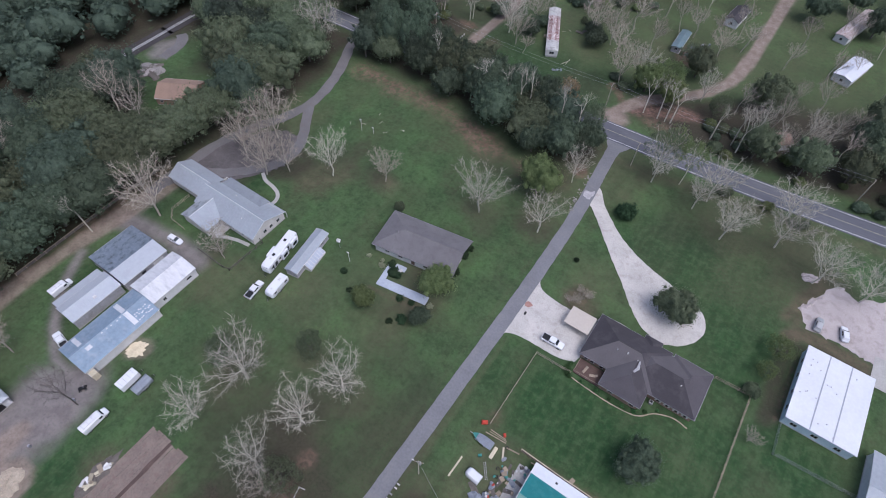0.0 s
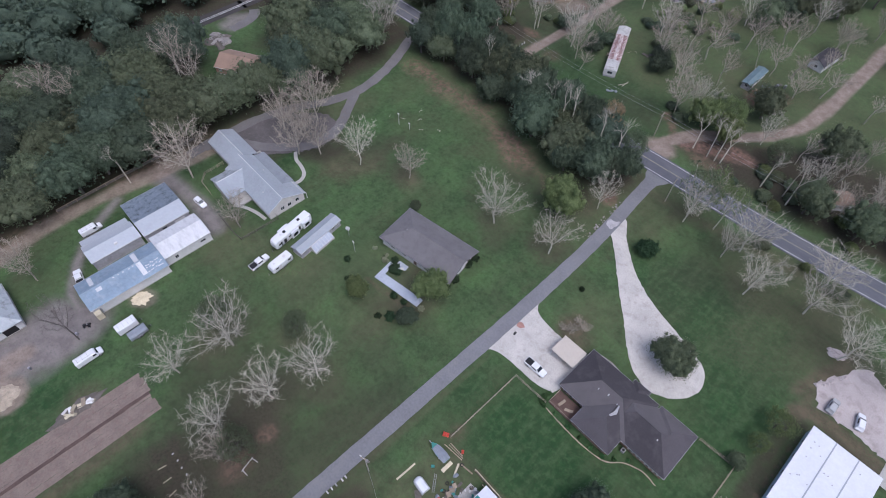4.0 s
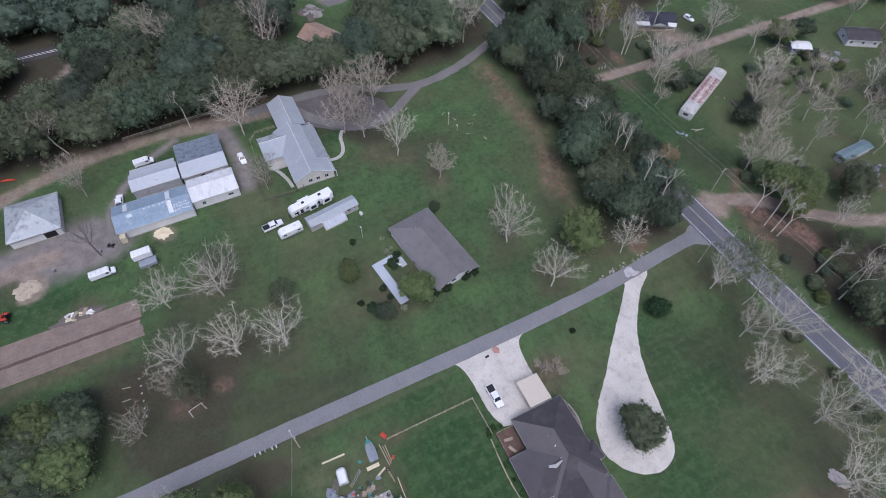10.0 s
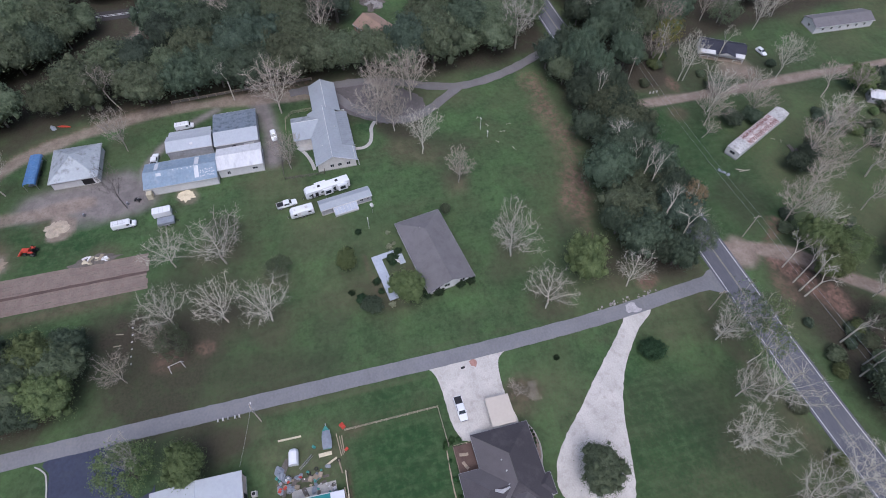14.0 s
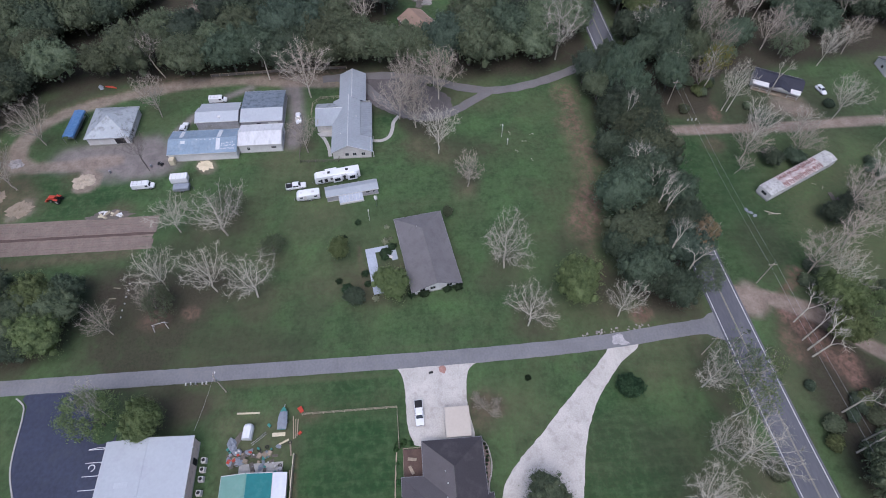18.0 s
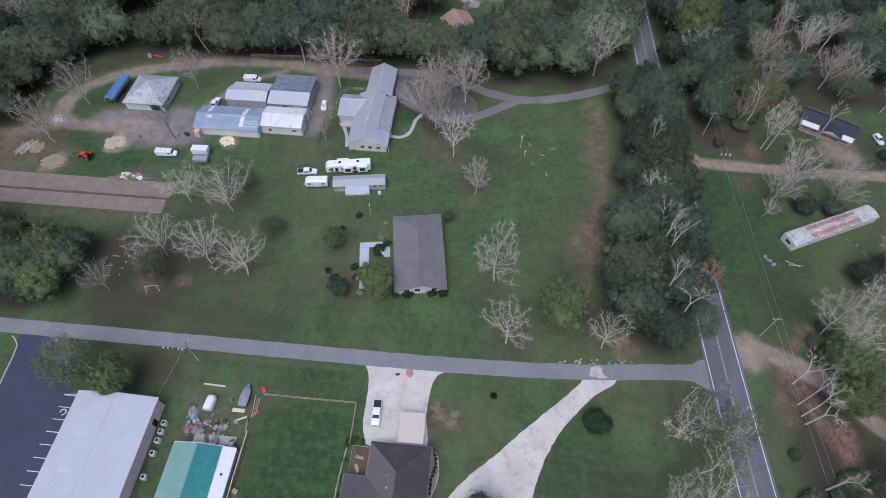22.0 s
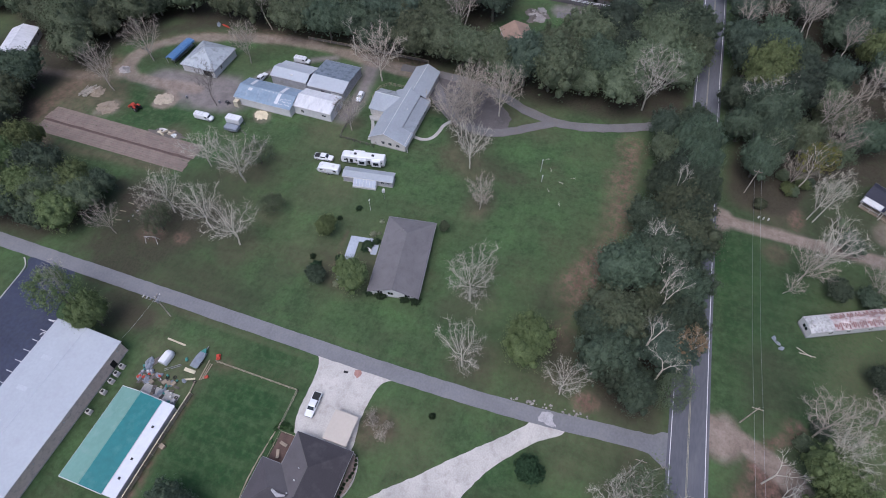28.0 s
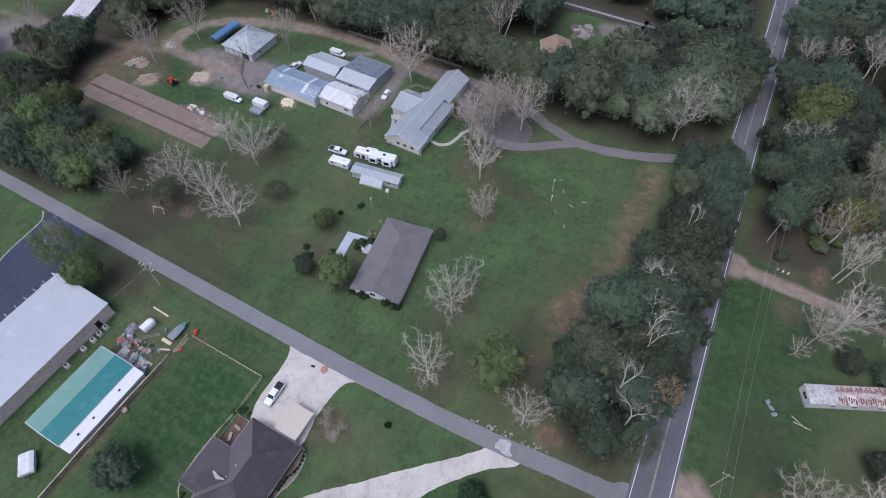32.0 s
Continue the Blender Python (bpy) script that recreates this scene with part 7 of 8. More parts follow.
small_house(20.5, 259, 76, 27, 5.0, RUST_ROOF, SIDING_WHITE, "long white mobile home with a rusty roof", 0.5, 2.7, "mobile_home")
small_house(25, 226.5, 75, 16, 6.4, BRIGHT_ROOF, SIDING_WHITE, "building with a bright white metal roof", 0.7)
small_house(12.5, 171.5, 42, 8, 5.4, SHINGLE_BROWN, SIDING_WHITE, "small white house half hidden by trees")
small_house(-157.5, 74.5, 30, 13, 10, SHINGLE_BROWN, BRICK, "house with a tan brown shingle roof among trees", 2.2)
small_house(-95.5, -92.5, 23, 16, 9, WHITE_ROOF, SIDING, "grey-roofed house behind the trees", 1.5)
small_house(-80, 233, 60, 7, 4.4, WHITE_ROOF, SIDING_GREY, "white-roofed shed beside scattered gear", 0.5, 2.3, "shed")

# ---- vehicles ----
def wheel(parent, x, y, r=0.38, w=0.24):
    t = part("wheel", Geo().tube((x, y - w / 2, r), (x, y + w / 2, r), r, n=14), RUBBER, parent)
    s = 1 if y > 0 else -1
    part("rim", Geo().tube((x, y + s * (w / 2 - 0.02), r), (x, y + s * (w / 2 + 0.012), r), r * 0.58, n=12), STEEL, t)


def loft(stations, n_inset=0.08):
    """A body lofted along x from (x, half width, z low, z high)."""
    rings = []
    for x, w, z0, z1 in stations:
        c = min(n_inset, (z1 - z0) * 0.3)
        rings.append([(x, -w + c, z0), (x, w - c, z0), (x, w, z0 + c), (x, w, z1 - c), (x, w - c * 1.4, z1), (x, -w + c * 1.4, z1), (x, -w, z1 - c), (x, -w, z0 + c)])
    return Geo().hull(rings)


def lights(t, xf, xr, w, z):
    for s in (-1, 1):
        part("headlight", Geo().box(xf - 0.03, s * w - 0.17, z - 0.09, xf + 0.015, s * w + 0.17, z + 0.09), STEEL, t)
        part("tail_light", Geo().box(xr - 0.015, s * w - 0.08, z - 0.12, xr + 0.03, s * w + 0.08, z + 0.12), RED, t)


def pickup(x, y, yaw, label, paint=None, bed=BLACK):
    t = thing("pickup_truck", label, "pickup truck", x, y, yaw)
    paint = paint or CAR_WHITE
    part("body", loft([(-2.85, 0.9, 0.5, 1.02), (-2.8, 0.96, 0.45, 1.12), (-0.95, 0.97, 0.42, 1.12), (0.95, 0.97, 0.42, 1.12), (1.3, 0.96, 0.42, 1.1), (2.5, 0.93, 0.45, 1.02), (2.85, 0.8, 0.5, 0.92)]), paint, t)
    part("cab", loft([(-0.95, 0.86, 1.1, 1.5), (-0.85, 0.8, 1.1, 1.83), (0.55, 0.78, 1.1, 1.85), (0.85, 0.8, 1.1, 1.72), (1.45, 0.88, 1.05, 1.13)], 0.1), paint, t)
    part("windscreen", Geo().slab([(0.8, -0.68, 1.80), (1.40, -0.78, 1.185), (1.40, 0.78, 1.185), (0.8, 0.68, 1.80)], 0.02), GLASS, t)
    part("rear_window", Geo().slab([(-0.975, -0.65, 1.2), (-0.905, -0.62, 1.68), (-0.905, 0.62, 1.68), (-0.975, 0.65, 1.2)], 0.01), GLASS, t)
    for s in (-1, 1):
        for x0, x1 in ((-0.72, 0.0), (0.08, 0.72)):
            part("side_window", Geo().hull([[(x0, s * 0.852, 1.2), (x1, s * 0.852, 1.2), (x1, s * 0.80, 1.66), (x0, s * 0.80, 1.66)], [(x0, s * 0.872, 1.2), (x1, s * 0.872, 1.2), (x1, s * 0.82, 1.66), (x0, s * 0.82, 1.66)]]), GLASS, t)
        part("mirror", Geo().box(0.85, s * 1.03 - 0.1, 1.15, 1.0, s * 1.03 + 0.1, 1.38), paint, t)
        part("bed_side", Geo().box(-2.78, s * 0.9 - 0.05, 1.08, -1.0, s * 0.9 + 0.05, 1.26), paint, t)
    part("bed_cover", Geo().box(-2.76, -0.845, 1.08, -0.99, 0.845, 1.255), bed, t, "black bed")
    part("tailgate", Geo().box(-2.86, -0.8, 0.6, -2.78, 0.8, 1.28), paint, t)
    part("grille", Geo().box(2.80, -0.5, 0.6, 2.88, 0.5, 0.9), BLACK, t)
    part("bumper", Geo().box(2.78, -0.85, 0.42, 2.93, 0.85, 0.58), STEEL, t)
    lights(t, 2.84, -2.87, 0.74, 0.82)
    for wx in (-1.85, 1.85):
        for wy in (-0.85, 0.85):
            wheel(t, wx, wy)
    return t


def sedan(x, y, yaw, label, paint, suv=False):
    t = thing("car", label, "car", x, y, yaw)
    h = 1.68 if suv else 1.42
    part("body", loft([(-2.3, 0.72, 0.45, 0.85), (-2.15, 0.86, 0.35, 0.98), (-0.9, 0.9, 0.3, 0.98), (0.9, 0.9, 0.3, 0.98), (1.6, 0.87, 0.32, 0.9), (2.25, 0.72, 0.4, 0.74)]), paint, t)
    part("cabin", loft([(-2.1 if suv else -1.75, 0.78, 0.9, 1.02), (-1.8 if suv else -1.05, 0.7, 0.9, h - 0.06), (0.2, 0.68, 0.9, h), (1.15, 0.8, 0.86, 0.96)], 0.1), paint, t)
    part("windscreen", Geo().slab([(0.27, -0.6, h - 0.02), (1.0, -0.72, 1.07), (1.0, 0.72, 1.07), (0.27, 0.6, h - 0.02)], 0.02), GLASS, t)
    xr = -2.0 if suv else -1.62
    part("rear_window", Geo().slab([(xr, -0.64, 1.08), (xr + (0.2 if suv else 0.5), -0.58, h - 0.1), (xr + (0.2 if suv else 0.5), 0.58, h - 0.1), (xr, 0.64, 1.08)], 0.01), GLASS, t)
    for s in (-1, 1):
        for x0, x1 in ((-1.0, -0.35), (-0.27, 0.35)):
            part("side_window", Geo().hull([[(x0, s * 0.77, 1.0), (x1, s * 0.77, 1.0), (x1, s * 0.70, h - 0.18), (x0, s * 0.70, h - 0.18)], [(x0, s * 0.80, 1.0), (x1, s * 0.80, 1.0), (x1, s * 0.73, h - 0.18), (x0, s * 0.73, h - 0.18)]]), GLASS, t)
    lights(t, 2.22, -2.28, 0.58, 0.66)
    for wx in (-1.35, 1.38):
        for wy in (-0.78, 0.78):
            wheel(t, wx, wy, 0.33, 0.2)
    return t


def cargo_van(x, y, yaw, label, L=5.8):
    t = thing("van", label, "van", x, y, yaw)
    a = L / 2
    part("body", loft([(-a, 0.9, 0.45, 2.05), (-a + 0.12, 0.98, 0.4, 2.15), (a - 2.0, 0.98, 0.4, 2.15), (a - 1.55, 0.97, 0.4, 2.08), (a - 0.95, 0.95, 0.4, 1.25), (a - 0.2, 0.9, 0.42, 1.08), (a, 0.78, 0.5, 0.9)], 0.12), CAR_WHITE, t)
    part("windscreen", Geo().slab([(a - 1.52, -0.72, 2.03), (a - 0.97, -0.82, 1.29), (a - 0.97, 0.82, 1.29), (a - 1.52, 0.72, 2.03)], 0.015), GLASS, t)
    for s in (-1, 1):
        part("side_window", Geo().box(a - 2.3, s * 0.985 - 0.012, 1.3, a - 1.5, s * 0.985 + 0.012, 1.85), GLASS, t)
        part("roof_rack", Geo().tube((-a + 0.5, s * 0.6, 2.28), (a - 2.3, s * 0.6, 2.28), 0.03), STEEL, t)
    for k in range(3):
        part("rack_bar", Geo().box(-a + 0.7 + k * 1.2, -0.7, 2.14, -a + 0.76 + k * 1.2, 0.7, 2.27), STEEL, t)
    lights(t, a - 0.01, -a - 0.02, 0.68, 0.8)
    for wx in (-a + 1.2, a - 1.0):
        for wy in (-0.86, 0.86):
            wheel(t, wx, wy)
    return t


pickup(-12.4, 66.3, 2, "white pickup truck with a black bed on the gravel pad")
pickup(-81.9, 34.4, 97, "white pickup truck with a black bed cover beside the caravans")
cargo_van(-85.2, -9.6, 92, "white cargo van with a roof rack on the grass", 6.2)
cargo_van(-121.6, 6.4, 92, "white van parked behind the barns", 5.6)
pickup(-108.4, -2.4, 172, "white pickup truck beside the barn")
sedan(-110.8, 33.2, 5, "white car on the gravel drive", CAR_WHITE, True)
sedan(40.6, 110.2, 88, "silver estate car parked on the gravel yard", CAR_SILVER, True)
sedan(46.6, 111.2, 103, "white off-road car parked on the gravel yard", CAR_WHITE, True)
sedan(-112.4, 208.6, 10, "white car beside the white house", CAR_WHITE, True)
sedan(-62, 262, 40, "white car near the lane", CAR_WHITE)


def travel_trailer(x, y, yaw, L, H, label, slide=True, extra=0):
    t = thing("travel_trailer", label, "caravan", x, y, yaw)
    a = L / 2
    part("body", loft([(-a, 1.15, 0.75, H - 0.25), (-a + 0.15, 1.25, 0.6, H), (a - 0.9, 1.25, 0.6, H), (a - 0.3, 1.22, 0.65, H - 0.35), (a, 1.1, 0.95, H - 0.95)], 0.14), CAR_WHITE, t)
    part("skirt_stripe", Geo().box(-a + 0.2, -1.262, 0.95, a - 0.5, 1.262, 1.2), STEEL, t)
    n = max(2, int(L / 3))
    for k in range(n):
        px = -a + 1.2 + k * (L - 2.6) / max(1, n - 1)
        for s in (-1, 1):
            part("window", Geo().box(px - 0.45, s * 1.262 - 0.01, 1.65, px + 0.45, s * 1.262 + 0.014, 2.2), GLASS, t)
    part("front_window", Geo().slab([(a - 0.17, -0.8, H - 0.6), (a + 0.0, -0.8, H - 1.05), (a + 0.0, 0.8, H - 1.05), (a - 0.17, 0.8, H - 0.6)], 0.02), GLASS, t)
    for k in range(1 + int(L / 7)):
        part("roof_unit", Geo().box(-a * 0.45 + k * L * 0.4 - 0.4, -0.33, H - 0.02, -a * 0.45 + k * L * 0.4 + 0.4, 0.33, H + 0.26, 0.06), BLACK if L > 9 else TRIM, t, "roof air conditioner")
    part("roof_hatch", Geo().box(a * 0.55 - 0.25, -0.25, H - 0.02, a * 0.55 + 0.25, 0.25, H + 0.12), TRIM, t)
    if slide:
        part("slide_out", Geo().box(-a + 1.0, 1.2, 0.9, -a + 3.8, 2.0, H - 0.35), CAR_WHITE, t)
        part("slide_out", Geo().box(-a + 5.4, 1.2, 0.9, -a + 8.0, 1.95, H - 0.35), CAR_WHITE, t)
        part("slide_out", Geo().box(-0.2, -1.9, 0.9, 3.2, -1.2, H - 0.3), CAR_WHITE, t)
        for px in (-a + 2.4, -a + 6.7):
            part("slide_window", Geo().box(px - 0.8, 1.99, 1.4, px + 0.8, 2.02, 2.5), GLASS, t)
            part("slide_panel", Geo().box(px - 1.3, 1.24, H - 0.6, px + 1.3, 1.3, H - 0.45), BLACK, t, "black slide-out seal")
        part("awning", Geo().tube((-a + 4.0, 1.34, H - 0.25), (a - 1.5, 1.34, H - 0.25), 0.08), TRIM, t)
        for px, w in ((-a + 4.6, 0.5), (a - 3.2, 0.9), (a - 1.9, 0.45)):
            part("side_panel", Geo().box(px - w / 2, 1.262, 0.9, px + w / 2, 1.28, 2.45), BLACK, t, "dark entry door and trim panel")
    part("door", Geo().box(a * 0.25 - 0.35, 1.25, 0.8, a * 0.25 + 0.35, 1.275, 2.5), TRIM, t)
    for k in range(2):
        for wy in (-1.08, 1.08):
            wheel(t, -0.6 + k * 0.85, wy, 0.34, 0.2)
    part("hitch", Geo().tube((a - 0.1, -0.6, 0.6), (a + 0.9, 0, 0.5), 0.05).tube((a - 0.1, 0.6, 0.6), (a + 0.9, 0, 0.5), 0.05), BLACK, t)
    part("jack", Geo().box(a + 0.75, -0.05, 0, a + 0.85, 0.05, 0.7), STEEL, t)
    return t


travel_trailer(-84.4, 46.4, 280.6, 13.2, 3.4, "long white fifth-wheel caravan with slide-outs on the grass")
travel_trailer(-77.6, 38.3, 276.6, 6.6, 2.75, "small white caravan on the grass", False)
gh = thing("garden_house", "long low grey-roofed garden house with a glazed porch", "garden house", -78.6, 50.7, 98.8)
walls(gh, 14.6, 3.4, 2.3, SIDING_GREY)
gable_roof(gh, 14.6, 3.4, 2.3, 0.5, METAL_ROOF, 0.25, 0.75)
for k in range(7):
    x = -4.0 + k * 0.97
    part("glazing", Geo().slab([(x + 0.06, -3.6, 0.75), (x + 0.92, -3.6, 0.75), (x + 0.92, -1.95, 2.1), (x + 0.06, -1.95, 2.1)], 0.03), STUCCO, gh, "pale slanted greenhouse pane")
    part("glazing_bar", Geo().slab([(x - 0.04, -3.62, 0.78), (x + 0.04, -3.62, 0.78), (x + 0.04, -1.93, 2.14), (x - 0.04, -1.93, 2.14)], 0.08), TRIM, gh)
part("sill_wall", Geo().box(-4.05, -3.68, 0, 2.85, -3.55, 0.74), TRIM, gh)
for x in (-4.05, 2.77):
    part("end_panel", Geo().hull([[(x + o, -3.6, 0), (x + o, -1.75, 0), (x + o, -1.75, 2.05), (x + o, -3.6, 0.7)] for o in (0, 0.06)]), TRIM, gh)
window_on(gh, "s", 4.4, 1.0, 1.2, 0.9, 14.6, 3.4)
window_on(gh, "s", 6.2, 1.0, 0.8, 0.9, 14.6, 3.4)
door_on(gh, "e", 0, 0.9, 2.0, 14.6, 3.4, TRIM)


def box_trailer(x, y, yaw, label, paint, L=4.9, W=2.3, H=2.4, cover=False):
    t = thing("cargo_trailer", label, "trailer", x, y, yaw)
    a = L / 2
    if cover:
        part("bed", Geo().box(-a, -W / 2, 0.55, a, W / 2, 0.75), STEEL, t)
        part("tarpaulin", Geo().hull([[(px, -W / 2, 0.7), (px, -W / 2, 1.5), (px, -W / 4, 1.72), (px, 0, 1.66), (px, W / 4, 1.75), (px, W / 2, 1.48), (px, W / 2, 0.7)] for px in (-a, -a / 3, a / 2, a)]), paint, t)
    else:
        part("body", Geo().box(-a, -W / 2, 0.55, a, W / 2, H, 0.1), paint, t)
        for k in range(4):
            part("roof_bow", Geo().box(-a + 0.7 + k * 1.15, -W / 2 + 0.1, H, -a + 0.76 + k * 1.15, W / 2 - 0.1, H + 0.02), STEEL, t)
    for wy in (-W / 2 - 0.02, W / 2 + 0.02):
        for px in (-0.4, 0.4):
            wheel(t, px, wy, 0.34, 0.18)
        part("fender", Geo().box(-0.85, wy - 0.12, 0.68, 0.85, wy + 0.12, 0.74), STEEL, t)
    part("tongue", Geo().tube((a, -0.5, 0.5), (a + 1.1, 0, 0.5), 0.05).tube((a, 0.5, 0.5), (a + 1.1, 0, 0.5), 0.05), BLACK, t)
    part("jack", Geo().box(a + 0.9, -0.05, 0, a + 1.0, 0.05, 0.6), STEEL, t)
    return t


box_trailer(-86.9, 0.5, 92, "white enclosed cargo trailer on the grass", CAR_WHITE)
box_trailer(-83.7, 1.6, 92, "utility trailer under a grey tarpaulin", TARP_GREY, 4.4, 2.3, cover=True)
box_trailer(24.2, 31.4, 52, "flat trailer heaped with white and grey scrap", WHITE_ROOF, 4.6, 3.0, cover=True)

tr = thing("tractor", "red compact tractor with a front loader on the grass", "tractor", -81.8, -33.0, 255)
tr.scale = (1.35, 1.35, 1.35)
part("hood", loft([(0.0, 0.38, 0.7, 1.35), (1.2, 0.34, 0.7, 1.28), (1.45, 0.28, 0.75, 1.1)], 0.08), RED, tr)
part("chassis", Geo().box(-0.9, -0.3, 0.5, 1.3, 0.3, 0.75), BLACK, tr)
part("seat", Geo().box(-0.75, -0.25, 0.95, -0.3, 0.25, 1.05).box(-0.8, -0.25, 1.05, -0.7, 0.25, 1.45), BLACK, tr)
part("fender", Geo().box(-1.0, -0.85, 1.15, 0.0, -0.4, 1.25), RED, tr)
part("fender", Geo().box(-1.0, 0.4, 1.15, 0.0, 0.85, 1.25), RED, tr)
part("roll_bar", Geo().tube((-0.95, -0.5, 0.7), (-0.95, -0.5, 2.2), 0.04).tube((-0.95, 0.5, 0.7), (-0.95, 0.5, 2.2), 0.04).tube((-0.95, -0.5, 2.2), (-0.95, 0.5, 2.2), 0.04), BLACK, tr)
for s in (-1, 1):
    wheel(tr, -0.55, s * 0.68, 0.58, 0.34)
    wheel(tr, 1.05, s * 0.55, 0.34, 0.22)
    part("loader_arm", Geo().tube((-0.1, s * 0.5, 1.2), (1.5, s * 0.5, 0.9), 0.06).tube((1.5, s * 0.5, 0.9), (2.0, s * 0.5, 0.35), 0.06), RED, tr)
part("bucket", Geo().hull([[(1.9, y, 0.1), (2.6, y, 0.05), (2.5, y, 0.12), (2.05, y, 0.2), (2.0, y, 0.65), (1.85, y, 0.6)] for y in (-0.8, 0.8)]), RED, tr)


# ---- fences ----
def panel_fence(pts, label, height=1.75, material=WOOD, cap=WOOD_PALE, bay=2.4):
    f = thing("fence", label, "fence", kind="")
    for (ax, ay), (bx_, by) in zip(pts, pts[1:]):
        d = math.hypot(bx_ - ax, by - ay)
        n = max(1, round(d / bay))
        ux, uy = (bx_ - ax) / d, (by - ay) / d
        for k in range(n + 1):
            q = (ax + ux * d * k / n, ay + uy * d * k / n)
            part("post", Geo().box(q[0] - 0.06, q[1] - 0.06, -0.1, q[0] + 0.06, q[1] + 0.06, height + 0.08), cap, f)
        for k in range(n):
            s0, s1 = d * k / n + 0.07, d * (k + 1) / n - 0.07
            quad = [(ax + ux * s - uy * o, ay + uy * s + ux * o) for s, o in ((s0, 0.02), (s1, 0.02), (s1, -0.02), (s0, -0.02))]
            g = Geo().hull([[(x, y, 0.03) for x, y in quad], [(x, y, height) for x, y in quad]])
            part("panel", g, material, f)
            part("cap_rail", Geo().hull([[(ax + ux * s - uy * o, ay + uy * s + ux * o, z) for o, z in ((-0.09, height), (0.09, height), (0.09, height + 0.05), (-0.09, height + 0.05))] for s in (s0, s1)]), cap, f)
    return f


def rail_fence(pts, label, height=1.3, wood=WOOD_TAN):
    f = thing("rail_fence", label, "fence")
    for (ax, ay), (bx_, by) in zip(pts, pts[1:]):
        d = math.hypot(bx_ - ax, by - ay)
        n = max(1, round(d / 2.4))
        for k in range(n + 1):
            q = (ax + (bx_ - ax) * k / n, ay + (by - ay) * k / n)
            part("post", Geo().box(q[0] - 0.06, q[1] - 0.06, -0.1, q[0] + 0.06, q[1] + 0.06, height - 0.03), wood, f)
        for z, w in ((0.4, 0.03), (0.8, 0.03), (height, 0.035)):
            ux, uy = (bx_ - ax) / d, (by - ay) / d
            part("rail", Geo().hull([[(x - uy * o, y + ux * o, z + e) for o, e in ((-w, -0.03), (w, -0.03), (w, 0.03), (-w, 0.03))] for x, y in ((ax, ay), (bx_, by))]), wood, f)


rail_fence([(-14.2, 40.3), (-14.2, 61.4), (-5.2, 61.6)], "pale timber rail fence round the lawn")
panel_fence([(-5.6, 39.2), (3.8, 39.0), (18, 39.0), (32.2, 39.4)], "weathered timber privacy fence with a reddish soil strip", 1.5)
rail_fence([(23.6, 80.6), (31.9, 81.0), (32.1, 60), (32.2, 39.6)], "pale timber rail fence round the lawn", 1.4, WOOD)
rail_fence([(-94.2, 34.6), (-91.8, 35.0), (-91.4, 46.4), (-93.2, 46.8)], "dark timber yard fence by the house", 1.1, BARK)
rail_fence([(-112, 33.9 + 3.2), (-117.5, 37.4), (-120.2, 39.8), (-120.4, 46)], "weathered timber yard fence behind the house", 1.2, WOOD_TAN)
rail_fence([(-94.2, 34.6), (-103.5, 34.8)], "dark timber yard fence by the house", 1.1, BARK)
panel_fence([(-134.6, 2), (-135.5, 22), (-136.0, 48)], "long weathered fence along the woods", 1.0, BARK, WOOD, 3.0)


def wire_fence(pts, label):
    f = thing("wire_fence", label, "fence")
    for (ax, ay), (bx_, by) in zip(pts, pts[1:]):
        d = math.hypot(bx_ - ax, by - ay)
        n = max(1, round(d / 3))
        for k in range(n + 1):
            q = (ax + (bx_ - ax) * k / n, ay + (by - ay) * k / n)
            part("post", Geo().tube((*q, -0.1), (*q, 1.5), 0.04, n=6), STEEL, f)
        for z in (0.15, 0.55, 0.95, 1.45):
            part("wire", Geo().tube((ax, ay, z), (bx_, by, z), 0.018, n=4), STEEL, f)


wire_fence([(39.4, 78.2), (39.9, 70.7), (57.0, 71.6)], "grey wire fence beside the white building")


# ---- poles and wires ----
def utility_pole(x, y, yaw, h, label, drum=False):
    t = thing("utility_pole", label, "utility pole", x, y, yaw)
    part("pole", Geo().tube((0, 0, -0.3), (0, 0, h), 0.15, 0.1, 10), BARK_BROWN, t)
    part("cross_arm", Geo().box(-1.1, -0.06, h - 0.9, 1.1, 0.06, h - 0.76), WOOD, t)
    for px in (-1.0, -0.35, 0.35, 1.0):
        part("insulator", Geo().tube((px, 0, h - 0.76), (px, 0, h - 0.55), 0.05, n=8), TRIM, t)
    if drum:
        part("transformer", Geo().tube((0.32, 0.1, h - 2.3), (0.32, 0.1, h - 1.3), 0.27, n=12), STEEL, t)
        part("lamp_arm", Geo().tube((0, 0, h - 1.6), (-1.2, 0.3, h - 1.3), 0.03), STEEL, t)
        part("lamp_head", Geo().box(-1.5, 0.2, h - 1.38, -1.1, 0.42, h - 1.24), TRIM, t)
    return t


utility_pole(-21.0, 22.6, 20, 9.5, "timber utility pole with a transformer beside the lane", True)
utility_pole(-21.5, 134.7, 90, 9.5, "timber utility pole at the road junction")
utility_pole(-110, 154.5, 90, 9.5, "timber utility pole beside the road")
utility_pole(-40, 156.0, 90, 9.5, "timber utility pole beside the road")
utility_pole(40, 161.5, 90, 9.5, "timber utility pole beside the road")


